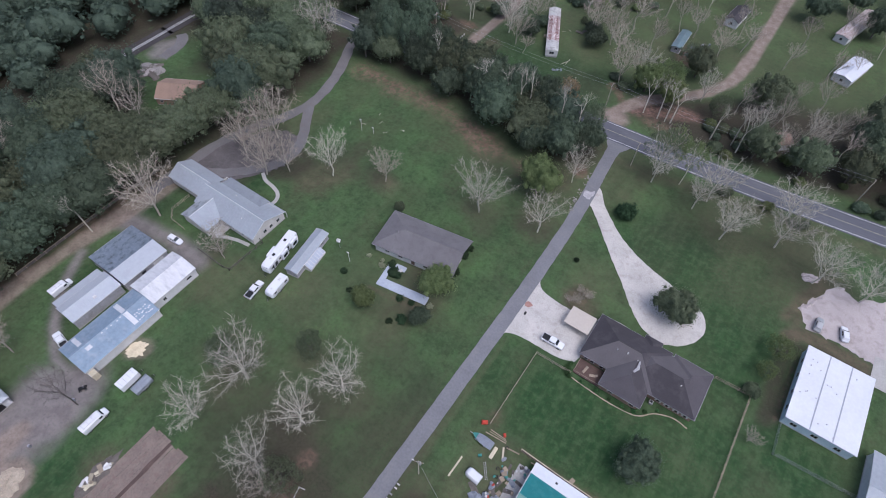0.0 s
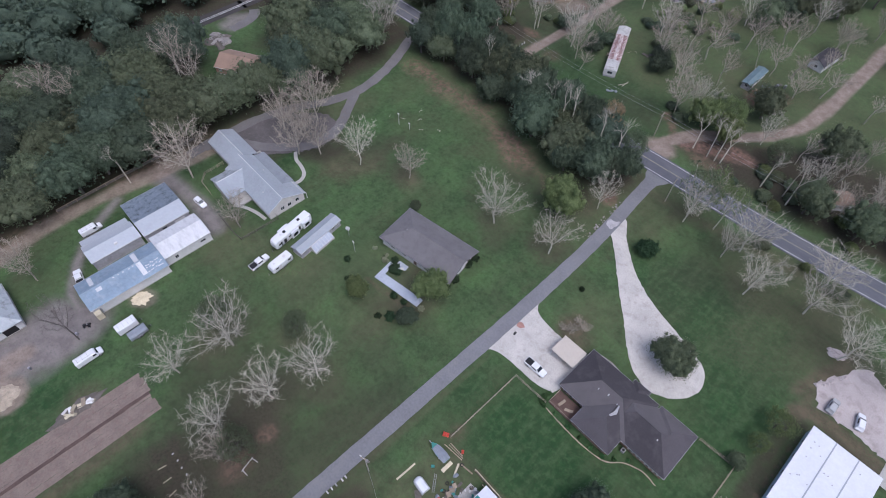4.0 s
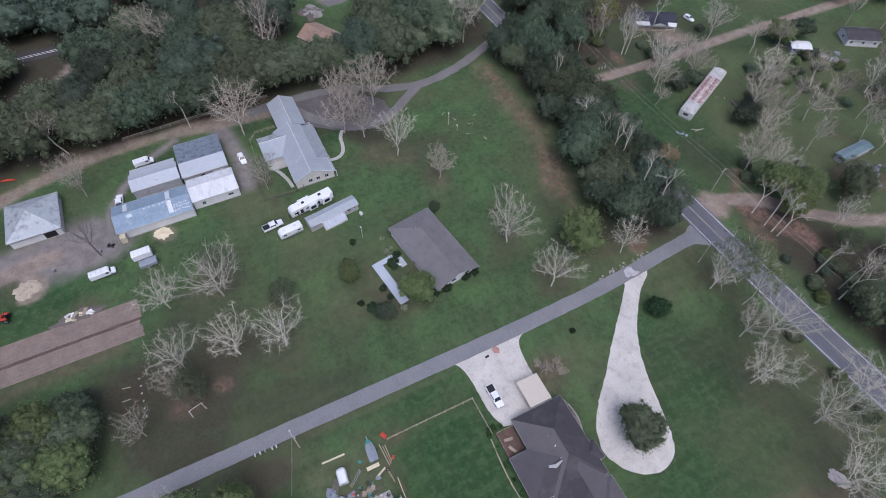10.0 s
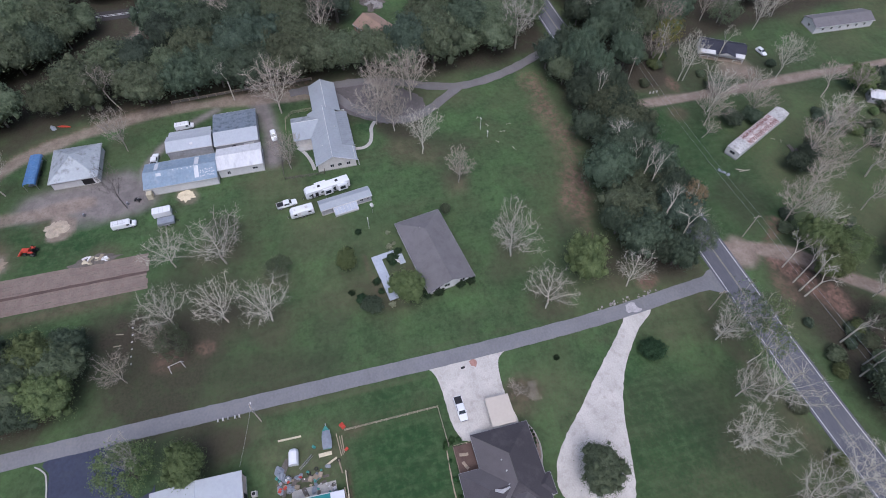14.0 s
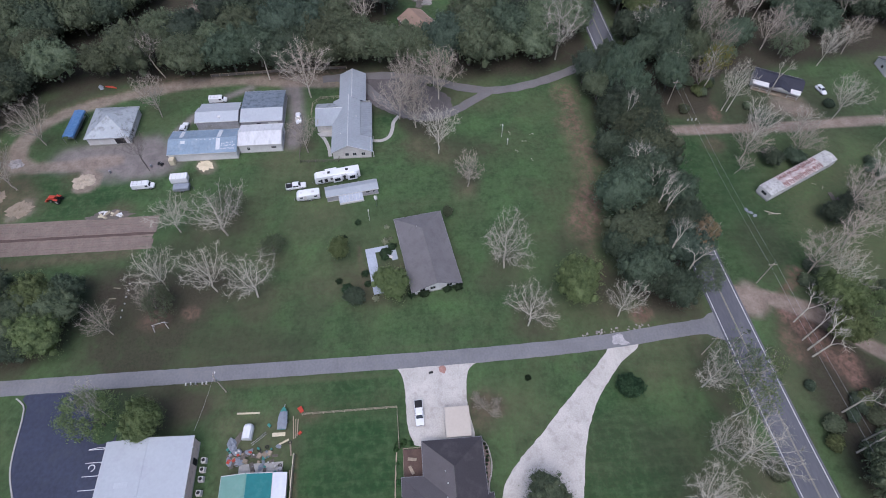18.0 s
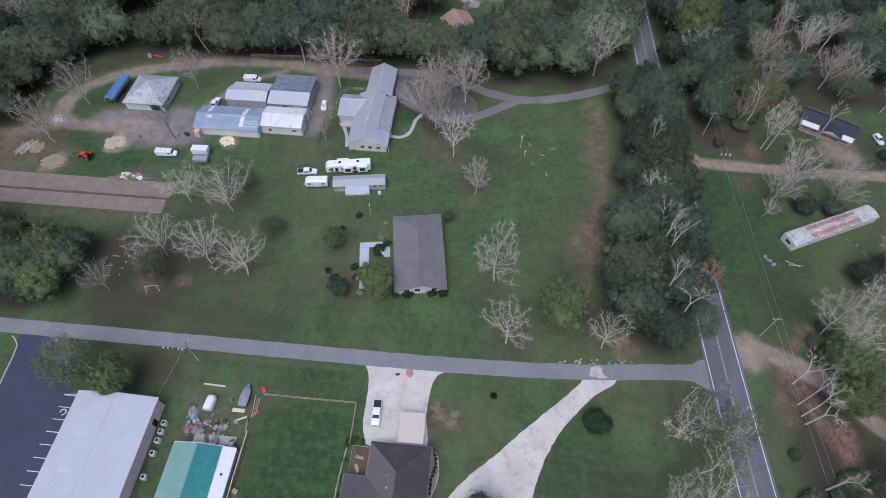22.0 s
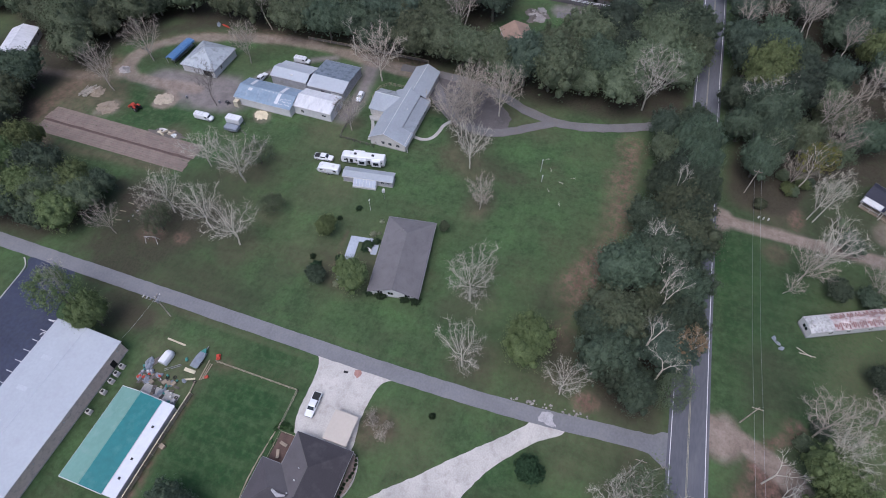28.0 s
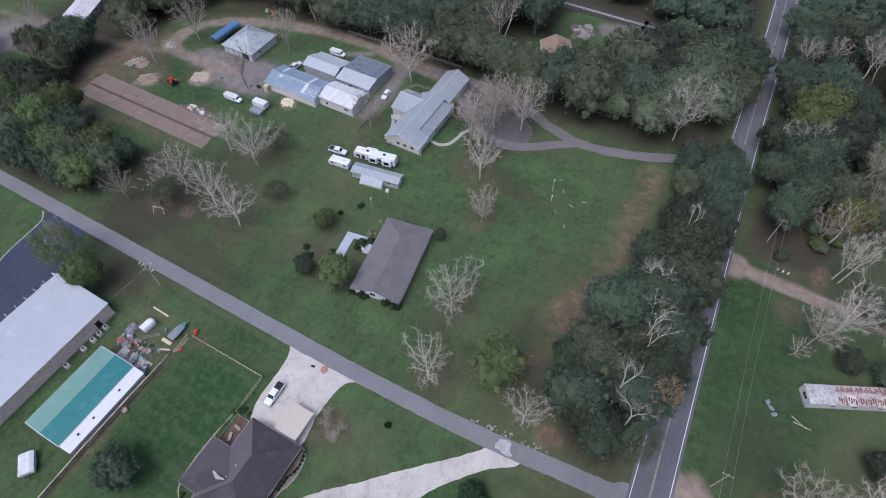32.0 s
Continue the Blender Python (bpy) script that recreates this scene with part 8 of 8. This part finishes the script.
def sag_wire(a, b, sag, label):
    rings = []
    a, b = Vector(a), Vector(b)
    side = Vector((-(b - a).y, (b - a).x, 0)).normalized()
    for k in range(13):
        u = k / 12
        p = a.lerp(b, u) - Vector((0, 0, sag * 4 * u * (1 - u)))
        rings.append([p + side * 0.022, p + Vector((0, 0, 0.022)), p - side * 0.022, p - Vector((0, 0, 0.022))])
    return single("power_line", Geo().hull(rings), STEEL, label, "cable", group="power lines")


for dy in (-0.9, 0.9):
    sag_wire((-200, 152.0 + dy, 9.0), (-110, 154.5 + dy, 9.0), 1.6, "thin grey overhead power line")
    sag_wire((-110, 154.5 + dy, 9.0), (-40, 156.0 + dy, 9.0), 1.2, "thin grey overhead power line")
    sag_wire((-40, 156.0 + dy, 9.0), (40, 161.5 + dy, 9.0), 1.4, "thin grey overhead power line")
sag_wire((-21.0, 22.6, 8.8), (-11.0, 18.6, 4.4), 0.3, "thin service cable to the hall")
for x, y, h, lab in ((-68.2, 55.6, 4.2, "slim lamp post on the lawn"), (-98.6, 97.2, 4.5, "slim pale pole on the lawn"), (-94.8, 98.4, 2.2, "short pale post on the lawn")):
    t = thing("post_lamp", lab, "lamp post", x, y)
    part("pole", Geo().tube((0, 0, -0.1), (0, 0, h), 0.06, 0.05), TRIM, t)
    part("head", Geo().box(-0.45, -0.12, h, 0.25, 0.12, h + 0.18), TRIM, t)
for k, (x, y) in enumerate(((-23.1, 13.6), (-23.1, 14.7), (-23.1, 15.8), (-23.0, 17.3), (-23.0, 18.2))):
    t = thing("mailbox", "small mailbox on a post beside the lane", "mailbox", x, y, 0, group="mailboxes by the lane")
    part("post", Geo().box(-0.05, -0.05, -0.1, 0.05, 0.05, 1.0), WOOD, t)
    part("box", Geo().hull([[(px, -0.14, 1.0), (px, 0.14, 1.0), (px, 0.14, 1.2), (px, 0.08, 1.3), (px, -0.08, 1.3), (px, -0.14, 1.2)] for px in (-0.32, 0.32)]), TRIM if k != 2 else STEEL, t)
sf = thing("swing_frame", "white timber swing frame on the lawn", "swing", -38.7, 4.6, 105)
for s in (-1, 1):
    part("leg", Geo().tube((s * 1.6, -0.8, 0), (s * 1.4, 0, 2.1), 0.07, n=6), TRIM, sf)
    part("leg", Geo().tube((s * 1.6, 0.8, 0), (s * 1.4, 0, 2.1), 0.07, n=6), TRIM, sf)
part("beam", Geo().tube((-1.6, 0, 2.1), (1.6, 0, 2.1), 0.08, n=6), TRIM, sf)

# ---- yard clutter ----
dm = thing("camper_shell", "white rounded camper shell on the grass", "camper shell", -11.0, 28.8, 175)
part("shell", Geo().hull([[(x, -1.05, 0.1), (x, -1.05, 1.0), (x, -0.75, 1.6), (x, 0, 1.8), (x, 0.75, 1.6), (x, 1.05, 1.0), (x, 1.05, 0.1)] for x in (-1.5, 1.2)]), CAR_WHITE, dm, smooth=False)
part("nose", Geo().hull([[(1.2 + d_, -1.05 * s, 0.1), (1.2 + d_, -1.05 * s, 1.0 * s), (1.2 + d_, -0.75 * s, 1.6 * s), (1.2 + d_, 0, 1.8 * s), (1.2 + d_, 0.75 * s, 1.6 * s), (1.2 + d_, 1.05 * s, 1.0 * s), (1.2 + d_, 1.05 * s, 0.1)] for d_, s in ((0.003, 0.995), (0.5, 0.85), (0.8, 0.5))]), CAR_WHITE, dm)
part("skid", Geo().box(-1.4, -0.9, 0, 1.2, 0.9, 0.1), WOOD, dm)
bo = thing("boat", "boat on a trailer under a grey tarpaulin", "boat", -13.5, 36.2, 178)
part("hull", Geo().hull([[(x, -w, 0.95), (x, w, 0.95), (x, w * 0.8, 0.55), (x, 0, 0.42), (x, -w * 0.8, 0.55)] for x, w in ((-2.4, 0.95), (0, 1.05), (1.6, 0.75), (2.6, 0.12))]), TEAL, bo)
part("cover", Geo().hull([[(x, -w, 0.96), (x, -w * 0.5, 1.25 * h), (x, 0, 1.5 * h), (x, w * 0.5, 1.25 * h), (x, w, 0.96)] for x, w, h in ((-2.4, 0.98, 0.85), (-1, 1.05, 1.0), (0.4, 1.0, 0.98), (1.5, 0.74, 0.85))]), TARP_GREY, bo)
part("trailer_frame", Geo().box(-2.2, -0.8, 0.36, 1.8, 0.8, 0.44).box(1.7, -0.06, 0.36, 3.4, 0.06, 0.44), STEEL, bo)
for s in (-1, 1):
    wheel(bo, -0.8, s * 0.9, 0.3, 0.18)
single("timber_beam", Geo().box(-2.5, -0.18, 0, 2.5, 0.18, 0.3, 0.02), WOOD_PALE, "long pale timber beam on the grass", "beam", -15.5, 28.3, 88)
for x, y, a, L, w in ((-10.3, 35.4, 90, 2.8, 0.8), (-8.5, 36.5, 115, 2.6, 0.4), (-11.6, 38.5, 5, 5.0, 0.18), (-11.3, 39.0, 3, 4.2, 0.16), (-11.5, 39.4, 0, 3.8, 0.2), (-7.0, 38.2, 8, 3.0, 0.3), (-1.0, 38.5, 5, 3.2, 0.25)):
    single("timber_plank", Geo().box(-L / 2, -w / 2, 0, L / 2, w / 2, 0.12), WOOD_PALE if w > 0.3 else WOOD, "weathered timber plank lying on the grass", "plank", x, y, a, group="yard planks")
ld = thing("ladder", "grey metal ladder lying on the grass", "ladder", -9.7, 31.2, 128)
for s in (-1, 1):
    part("rail", Geo().box(-1.9, s * 0.22 - 0.03, 0, 1.9, s * 0.22 + 0.03, 0.08), STEEL, ld)
for k in range(11):
    part("rung", Geo().tube((-1.75 + 0.35 * k, -0.2, 0.05), (-1.75 + 0.35 * k, 0.2, 0.05), 0.025, n=6), STEEL, ld)
single("mower", Geo().box(-0.7, -0.45, 0.15, 0.7, 0.45, 0.45, 0.05).box(-0.5, -0.25, 0.45, 0.2, 0.25, 0.75).tube((-0.5, -0.5, 0.22), (-0.5, 0.5, 0.22), 0.22).tube((0.5, -0.45, 0.18), (0.5, 0.45, 0.18), 0.18), RED, "red riding mower beside the fence", "mower", -15.4, 39.9, 30)
crnd = random.Random(31)
KINDS = [("crate", WOOD, "weathered wooden crate in the cluttered yard"), ("plastic_bin", TEAL, "teal plastic bin in the cluttered yard"), ("oil_drum", STEEL, "grey metal drum in the cluttered yard"), ("fuel_can", RED, "red fuel can in the cluttered yard"),
         ("tarp", TARP_GREY, "crumpled grey tarpaulin bundle in the yard"), ("tyre", RUBBER, "old black tyre lying in the yard"), ("scrap_sheet", BARK, "bent rusty brown metal sheet in the yard"), ("bucket", TRIM, "white bucket in the cluttered yard")]


def junk(k, x, y, a, s):
    name, m, lab = KINDS[k]
    if name == "crate":
        g = Geo().box(-0.5 * s, -0.4 * s, 0, 0.5 * s, 0.4 * s, 0.5 * s)
        for j in range(4):
            g.box(-0.5 * s, -0.4 * s + 0.22 * s * j, 0.5 * s, 0.5 * s, -0.26 * s + 0.22 * s * j, 0.53 * s)
    elif name in ("oil_drum", "bucket"):
        r = 0.3 * s if name == "oil_drum" else 0.2 * s
        g = Geo().tube((0, 0, 0), (0, 0, 0.85 * s), r, n=12).tube((0, 0, 0.4 * s), (0, 0, 0.45 * s), r * 1.06, n=12)
    elif name == "tyre":
        g = Geo()
        rings = []
        for i in range(15):
            t = 6.28319 * i / 14
            rings.append([((0.26 + dx) * math.cos(t), (0.26 + dx) * math.sin(t), dz) for dx, dz in ((0, 0.02), (0.12, 0.0), (0.15, 0.1), (0.12, 0.2), (0, 0.18))])
        g.hull(rings, False)
    elif name == "tarp":
        g = Geo().dome(0, 0, 0, 0.9 * s, 0.6 * s, 0.55 * s, 11, 4, 0.5, int(x * 9 + y))
    elif name == "scrap_sheet":
        g = Geo().slab([(-1.0 * s, -0.4 * s, 0.12), (0, -0.45 * s, 0.32), (0, 0.4 * s, 0.28), (-1.0 * s, 0.45 * s, 0.1)], 0.09).slab([(0, -0.45 * s, 0.32), (1.0 * s, -0.4 * s, 0.1), (1.0 * s, 0.4 * s, 0.1), (0, 0.4 * s, 0.28)], 0.09)
    else:
        g = Geo().box(-0.4 * s, -0.28 * s, 0, 0.4 * s, 0.28 * s, 0.5 * s, 0.06).box(-0.1 * s, -0.05 * s, 0.5 * s, 0.2 * s, 0.05 * s, 0.6 * s)
    single(name, g, m, lab, name.replace("_", " "), x, y, a, group="yard clutter")


for cx0, cy0, sx, sy, n in ((-6.2, 30.5, 1.7, 5.6, 48), (-3.2, 33.5, 1.0, 3.8, 14), (-5.6, 26.5, 1.5, 1.5, 8)):
    for _ in range(n):
        junk(crnd.choice((0, 0, 2, 4, 4, 5, 5, 6, 6, 6, 7, 7, 1, 1, 3)), cx0 + crnd.uniform(-sx, sx), cy0 + crnd.uniform(-sy, sy), crnd.uniform(0, 360), crnd.uniform(0.5, 1.15))
for k, x, y, s in ((5, -8.4, 69 - 31, 1.2), (1, -12.4, 33.2, 1), (3, -10.2, 40.0, 1), (0, 6.4, 39.9, 1.2), (6, -9.8, 26.8, 1.6), (4, -8.8, 25.6, 1.7), (3, -5.2, 25.4, 1.2)):
    junk(k, x, y, x * 40, s)

# scrap, chip heaps, brush and rubble
sc = thing("scrap_heap", "heap of white and tan broken panels beside the field", "scrap heap", -75.4, -16.8, 92)
srnd = random.Random(8)
for k in range(15):
    x, y = srnd.uniform(-2.6, 3.6), srnd.uniform(-0.9, 0.9)
    L, w, z = srnd.uniform(0.8, 2.2), srnd.uniform(0.5, 1.0), srnd.uniform(0.25, 0.8)
    a, c = srnd.uniform(0, 6.28), srnd.uniform(-0.25, 0.25)
    u = (math.cos(a), math.sin(a))
    pts = [(x + u[0] * p * L / 2 - u[1] * q * w / 2, y + u[1] * p * L / 2 + u[0] * q * w / 2, z + c * p) for p, q in ((-1, -1), (1, -1), (1, 1), (-1, 1))]
    part("panel", Geo().slab(pts, 0.08), (TRIM, CAR_WHITE, WOOD, WOOD_PALE, WOOD_TAN)[k % 5], sc)
part("base_debris", Geo().dome(0, 0, -0.05, 5.4, 1.7, 0.45, 22, 4, 0.7, 2), BARK, sc)
for x, y, r, h, m, lab in ((-89, -27.6, 3.0, 0.35, CHAFF, "low heap of pale wood chips on the grass"), (-92.6, 6.4, 2.2, 0.35, SAWDUST, "low heap of pale sawdust beside the barn"), (-97.6, -49.8, 2.0, 0.7, ROCK, "heap of pale concrete rubble at the track bend"),
                           (-79.4, -42.6, 3.2, 0.45, WOOD, "low brown brush heap beside the field"), (-84.6, -51.2, 2.6, 0.7, WOOD, "brown brush heap at the lawn's edge")):
    hp = single("mound", Geo().dome(0, 0, -0.05, r, r * 0.85, h, 26, 6, 0.75, int(r * 10)), m, lab, "heap", x, y, r * 30)
LOG_YAW = 160
for k in range(22):
    a = srnd.gauss(LOG_YAW, 22)
    single("log", Geo().tube((-2.2, 0, 0.15), (2.2, srnd.uniform(-0.4, 0.4), 0.15), 0.17, 0.1, 7), BARK_BROWN, "weathered grey log in a loose pile", "log", -84.2 + srnd.uniform(-1.2, 1.6), -53.4 + srnd.uniform(-1.6, 1.6), a, 0.22 * (k % 3), group="log pile")
for k in range(2):
    single("log", Geo().tube((-1.8, 0, 0.12), (1.8, 0.3, 0.12), 0.12, 0.07, 7), BARK_BROWN, "grey fallen log on the lawn", "log", -62.3 + 0.5 * k, 169.6 + 0.8 * k, 60 + 25 * k, group="fallen logs")
for k in range(30):
    u = k / 29
    x, y = -28.9 - 1.4 * u + srnd.uniform(-0.6, 0.6), 108 + 16 * u + srnd.uniform(-1.4, 1.4)
    s = srnd.uniform(0.15, 0.42)
    single("rubble_stone", Geo().dome(0, 0, -0.05, s, s * 0.7, s * 0.6, 7, 3, 0.5, k), ROCK, "chunk of pale broken concrete beside the lane", "stone", x, y, srnd.uniform(0, 360), group="rubble beside the lane")
for k in range(3):
    junk(6, -67.0 + 1.8 * k, 190 + 2.2 * k, 50 * k, 1.5)
    junk(4, -64.0 + 1.1 * k, 163 + 0.8 * k, 60 * k, 0.8)
    junk(7, -101.5, 158.5 + 1.3 * k, 40 * k, 0.9)
for k in range(10):
    junk((4, 6, 0, 7)[k % 4], -73 + 8 * srnd.random(), 236 + 9 * srnd.random(), 50 * k, 1.6)
    junk((4, 6, 0, 2)[k % 4], -28 + 8 * srnd.random(), 200 + 12 * srnd.random(), 50 * k, 1.5)
for k in range(8):
    single("rubble_mound", Geo().dome(0, 0, -0.05, 2.4 + k % 3, 2.0, 0.7, 12, 3, 0.6, k), ROCK if k % 2 else BARK, "grey rubble and brush heap in the clearing", "heap", -180 + 7 * srnd.random(), 71 + 9 * srnd.random(), 40 * k, group="clearing rubble")

for k in range(26):
    u = k / 25
    x, y = 35.4 + 4.4 * u + srnd.uniform(-0.5, 0.5), 112.6 + 7.6 * u + srnd.uniform(-0.7, 0.7)
    s = srnd.uniform(0.22, 0.6)
    single("rubble_stone", Geo().dome(0, 0, -0.05, s, s * 0.75, s * 0.6, 7, 3, 0.5, k), GRAVEL_PINK, "chunk of pale rubble at the edge of the gravel yard", "stone", x, y, srnd.uniform(0, 360), group="rubble beside the gravel yard")
single("mound", Geo().dome(0, 0, -0.05, 2.3, 1.6, 0.5, 22, 5, 0.6, 7), GRAVEL_PINK, "low heap of pale sand under a bare tree", "heap", 35.4, 124.3, 20)
for k, (x, y) in enumerate([(-26.4, 203.0), (-22.6, 206.4), (-27.4, 207.6), (-20.8, 203.6), (-29.4, 202.4), (-24.8, 208.8)]):
    junk((4, 2, 6, 7, 0, 4)[k], x, y, 65 * k, 1.3)

# ---- garden shrubs and small marks ----
bush_meshes = {}


def bush(x, y, r, h, leaf, label, seed=0, name="shrub", group=""):
    """A low shrub of leaf clumps, standing on the ground."""
    key = (leaf.name, seed % 2)
    if key not in bush_meshes:
        bush_meshes[key] = crown_mesh(name, 1.0, 0.0, 1.2, 18, 26, 0.1, 900 + seed, leaf, shell=120)
    ob = new(name, bush_meshes[key])
    ob.matrix_basis = pose(x, y, -0.1 - 0.1 * h, 0, 0, 83 * seed) @ Matrix.Diagonal((r, r, h / 1.2, 1))
    return tagged(ob, label, "shrub", group)


DARK_SHRUB = "dense dark green shrub against the house wall"
for k, (x, y, r, h) in enumerate([(-43.5, 66.2, 1.3, 1.3), (-43.6, 69.2, 1.7, 1.5), (-44.4, 75.4, 1.5, 1.4), (-44.9, 78.0, 1.6, 1.4), (-50.5, 54.4, 1.2, 1.0), (-47.2, 55.0, 1.0, 0.9), (-58.6, 61.6, 1.3, 1.0), (-56.8, 60.2, 1.5, 1.2), (-55.2, 59.8, 1.2, 1.1)]):
    bush(x, y, r, h, SHRUB, DARK_SHRUB, k, group="shrubs round the house")
for k, (x, y, r) in enumerate([(-60.6, 59.8, 1.1), (-65.4, 60.3, 0.8), (-61.4, 61.2, 0.7), (-42.8, 57.0, 1.0)]):
    bush(x, y, r, r * 0.8, FLOWER, "small shrub with pale blossom on the lawn", k, group="blossom shrubs")
for k, (x, y, r) in enumerate([(-67.6, 52.4, 1.1), (-62.6, 48.8, 0.9), (-46.2, 49.6, 1.6), (-48.6, 47.6, 1.0)]):
    bush(x, y, r, r * 0.9, SHRUB, "low dark green shrub on the lawn", k, group="lawn shrubs")
for k, (x, y, r) in enumerate([(-6.4, 62.6, 0.9), (-5.9, 61.4, 0.8), (-5.0, 60.9, 0.7), (-6.1, 64.2, 0.6), (-2.2, 61.2, 0.5), (1.8, 61.2, 0.6), (5.2, 61.2, 0.5), (8.2, 61.3, 0.6), (11.0, 61.8, 0.7), (13.2, 63.2, 0.6), (15.4, 65.2, 0.5)]):
    bush(x, y, r, r * 1.1, IVY, "bright green ivy and garden plant by the border", k, "garden_plant", "garden plants")
for k in range(11):
    u = k / 10
    x, y = -5.6 + 8.6 * u, 79.5 + 0.95 * math.sin(3.0 * min(u * 1.3 + 0.1, 1.0))
    bush(x, y, 0.34 + 0.06 * (k % 3), 0.5, SHRUB, "small round plant in the garden bed", k, "garden_plant", "garden bed plants")
tagged(part("garden_bed", patch([(-5.6, 79.0), (-5.2, 79.9), (-2.7, 80.8), (1, 80.7), (3.4, 79.9), (8.6, 79.8), (8.6, 79.2), (0, 79.15)], 0.03, 0.9, 0.1, 4), SOIL), "brown mulch bed along the house wall", "garden bed", kind="structure")
single("rubber_mat", Geo().box(-0.25, -0.5, 0.03, 0.25, 0.5, 0.14, 0.03), RUBBER, "black rubber block lying on the gravel pad", "mat", -22.0, 69.6, 8)
tagged(part("soil_patch", patch([(-23.2, 71.4), (-22.0, 71.6), (-21.6, 72.6), (-22.4, 73.3), (-23.4, 72.8)], 0.034, 0.5, 0.35, 5, 0.01), mat("red_clay_spill", (0.3, 0.17, 0.14), 0.95, vary=0.3, scale=4, big=0.8)), "small red clay spill on the gravel", "soil", kind="structure")
tagged(part("gravel_spill", patch([(-28.3, 115.0), (-27.0, 114.2), (-25.9, 114.0), (-25.6, 118.2), (-27.2, 117.0), (-28.5, 116.8)], 0.048, 0.5, 0.5, 6, 0.01), mat("scattered_gravel", (0.34, 0.33, 0.33), 0.95, vary=0.35, scale=5, big=0.7)), "pale gravel scattered across the lane", "gravel", kind="structure")
for k in range(6):
    single("garden_marker", Geo().box(-0.04, -0.22, 0, 0.04, 0.22, 0.4), TRIM, "white garden marker board in the soil plot", "marker", -52 + 1.95 * k, -6.0 + 0.1 * (k % 2), 15 * k, group="garden markers")
for k in range(4):
    single("plank", Geo().box(-0.9, -0.1, 0, 0.9, 0.1, 0.12), WOOD_TAN, "short weathered plank edging the soil plot", "plank", -51 + 3.1 * k, -9.0 - 0.4 * (k % 3), 80 + 9 * k, group="plot planks")

# small things round the barns
qb = thing("quad_bike", "black quad bike parked beside the barn", "quad bike", -94.1, -6.7, 60)
part("body", Geo().box(-0.8, -0.3, 0.45, 0.8, 0.3, 0.8, 0.08).box(-0.5, -0.2, 0.8, 0.1, 0.2, 0.95, 0.05), BLACK, qb)
part("handlebar", Geo().tube((0.35, -0.4, 1.1), (0.35, 0.4, 1.1), 0.03).tube((0.45, 0, 0.7), (0.35, 0, 1.1), 0.04), STEEL, qb)
for wx in (-0.6, 0.6):
    for wy in (-0.45, 0.45):
        wheel(qb, wx, wy, 0.28, 0.22)
single("canoe", Geo().hull([[(x, -w, 0.42), (x, 0, 0.0), (x, w, 0.42), (x, 0, 0.36)] for x, w in ((-2.0, 0.06), (-1.0, 0.4), (0.6, 0.42), (2.0, 0.06))]), RED, "red canoe lying at the wood's edge", "canoe", -131.1, -30.5, 75)
single("tarp", Geo().dome(0, 0, -0.03, 1.4, 0.7, 0.6, 12, 4, 0.5, 5), TARP_GREY, "crumpled grey tarpaulin at the wood's edge", "tarp bundle", -131.6, -34.0, 40)
for k, (x, y) in enumerate(((-91.9, -20.9), (-93.4, -9.4), (-104.5, -26.0))):
    single("oil_drum", Geo().tube((0, 0, 0), (0, 0, 0.85), 0.3, n=12).tube((0, 0, 0.4), (0, 0, 0.45), 0.32, n=12), STEEL, "grey metal drum beside the gravel yard", "oil drum", x, y, 0, group="yard drums")
bh = thing("birdhouse", "white birdhouse on a slim pole on the lawn", "birdhouse", -73.4, 57.6, 20)
part("pole", Geo().tube((0, 0, -0.1), (0, 0, 3.0), 0.05), STEEL, bh)
part("box", Geo().box(-0.4, -0.35, 3.0, 0.4, 0.35, 3.6), TRIM, bh)
part("roof", Geo().hull([[(-0.5, -0.45, 3.6), (-0.5, 0.45, 3.6), (-0.5, 0, 3.95)], [(0.5, -0.45, 3.6), (0.5, 0.45, 3.6), (0.5, 0, 3.95)]]), TRIM, bh)

for k, (x, y, a) in enumerate(((-100, 100, 20), (-96, 104, 75), (-104, 98, 130), (-92, 101, 40), (-99, 107, 100), (-88, 105, 10), (-72, 187, 60), (-70.5, 189, 140))):
    single("fallen_branch", Geo().tube((-0.8, 0, 0.05), (0.1, 0.1, 0.08), 0.05, 0.04, 6).tube((0.1, 0.1, 0.08), (0.8, 0.35, 0.04), 0.04, 0.015, 6).tube((0.1, 0.1, 0.08), (0.6, -0.35, 0.04), 0.03, 0.012, 6), BARK_PALE, "small pale fallen branch on the grass", "branch", x, y, a, group="fallen branches")
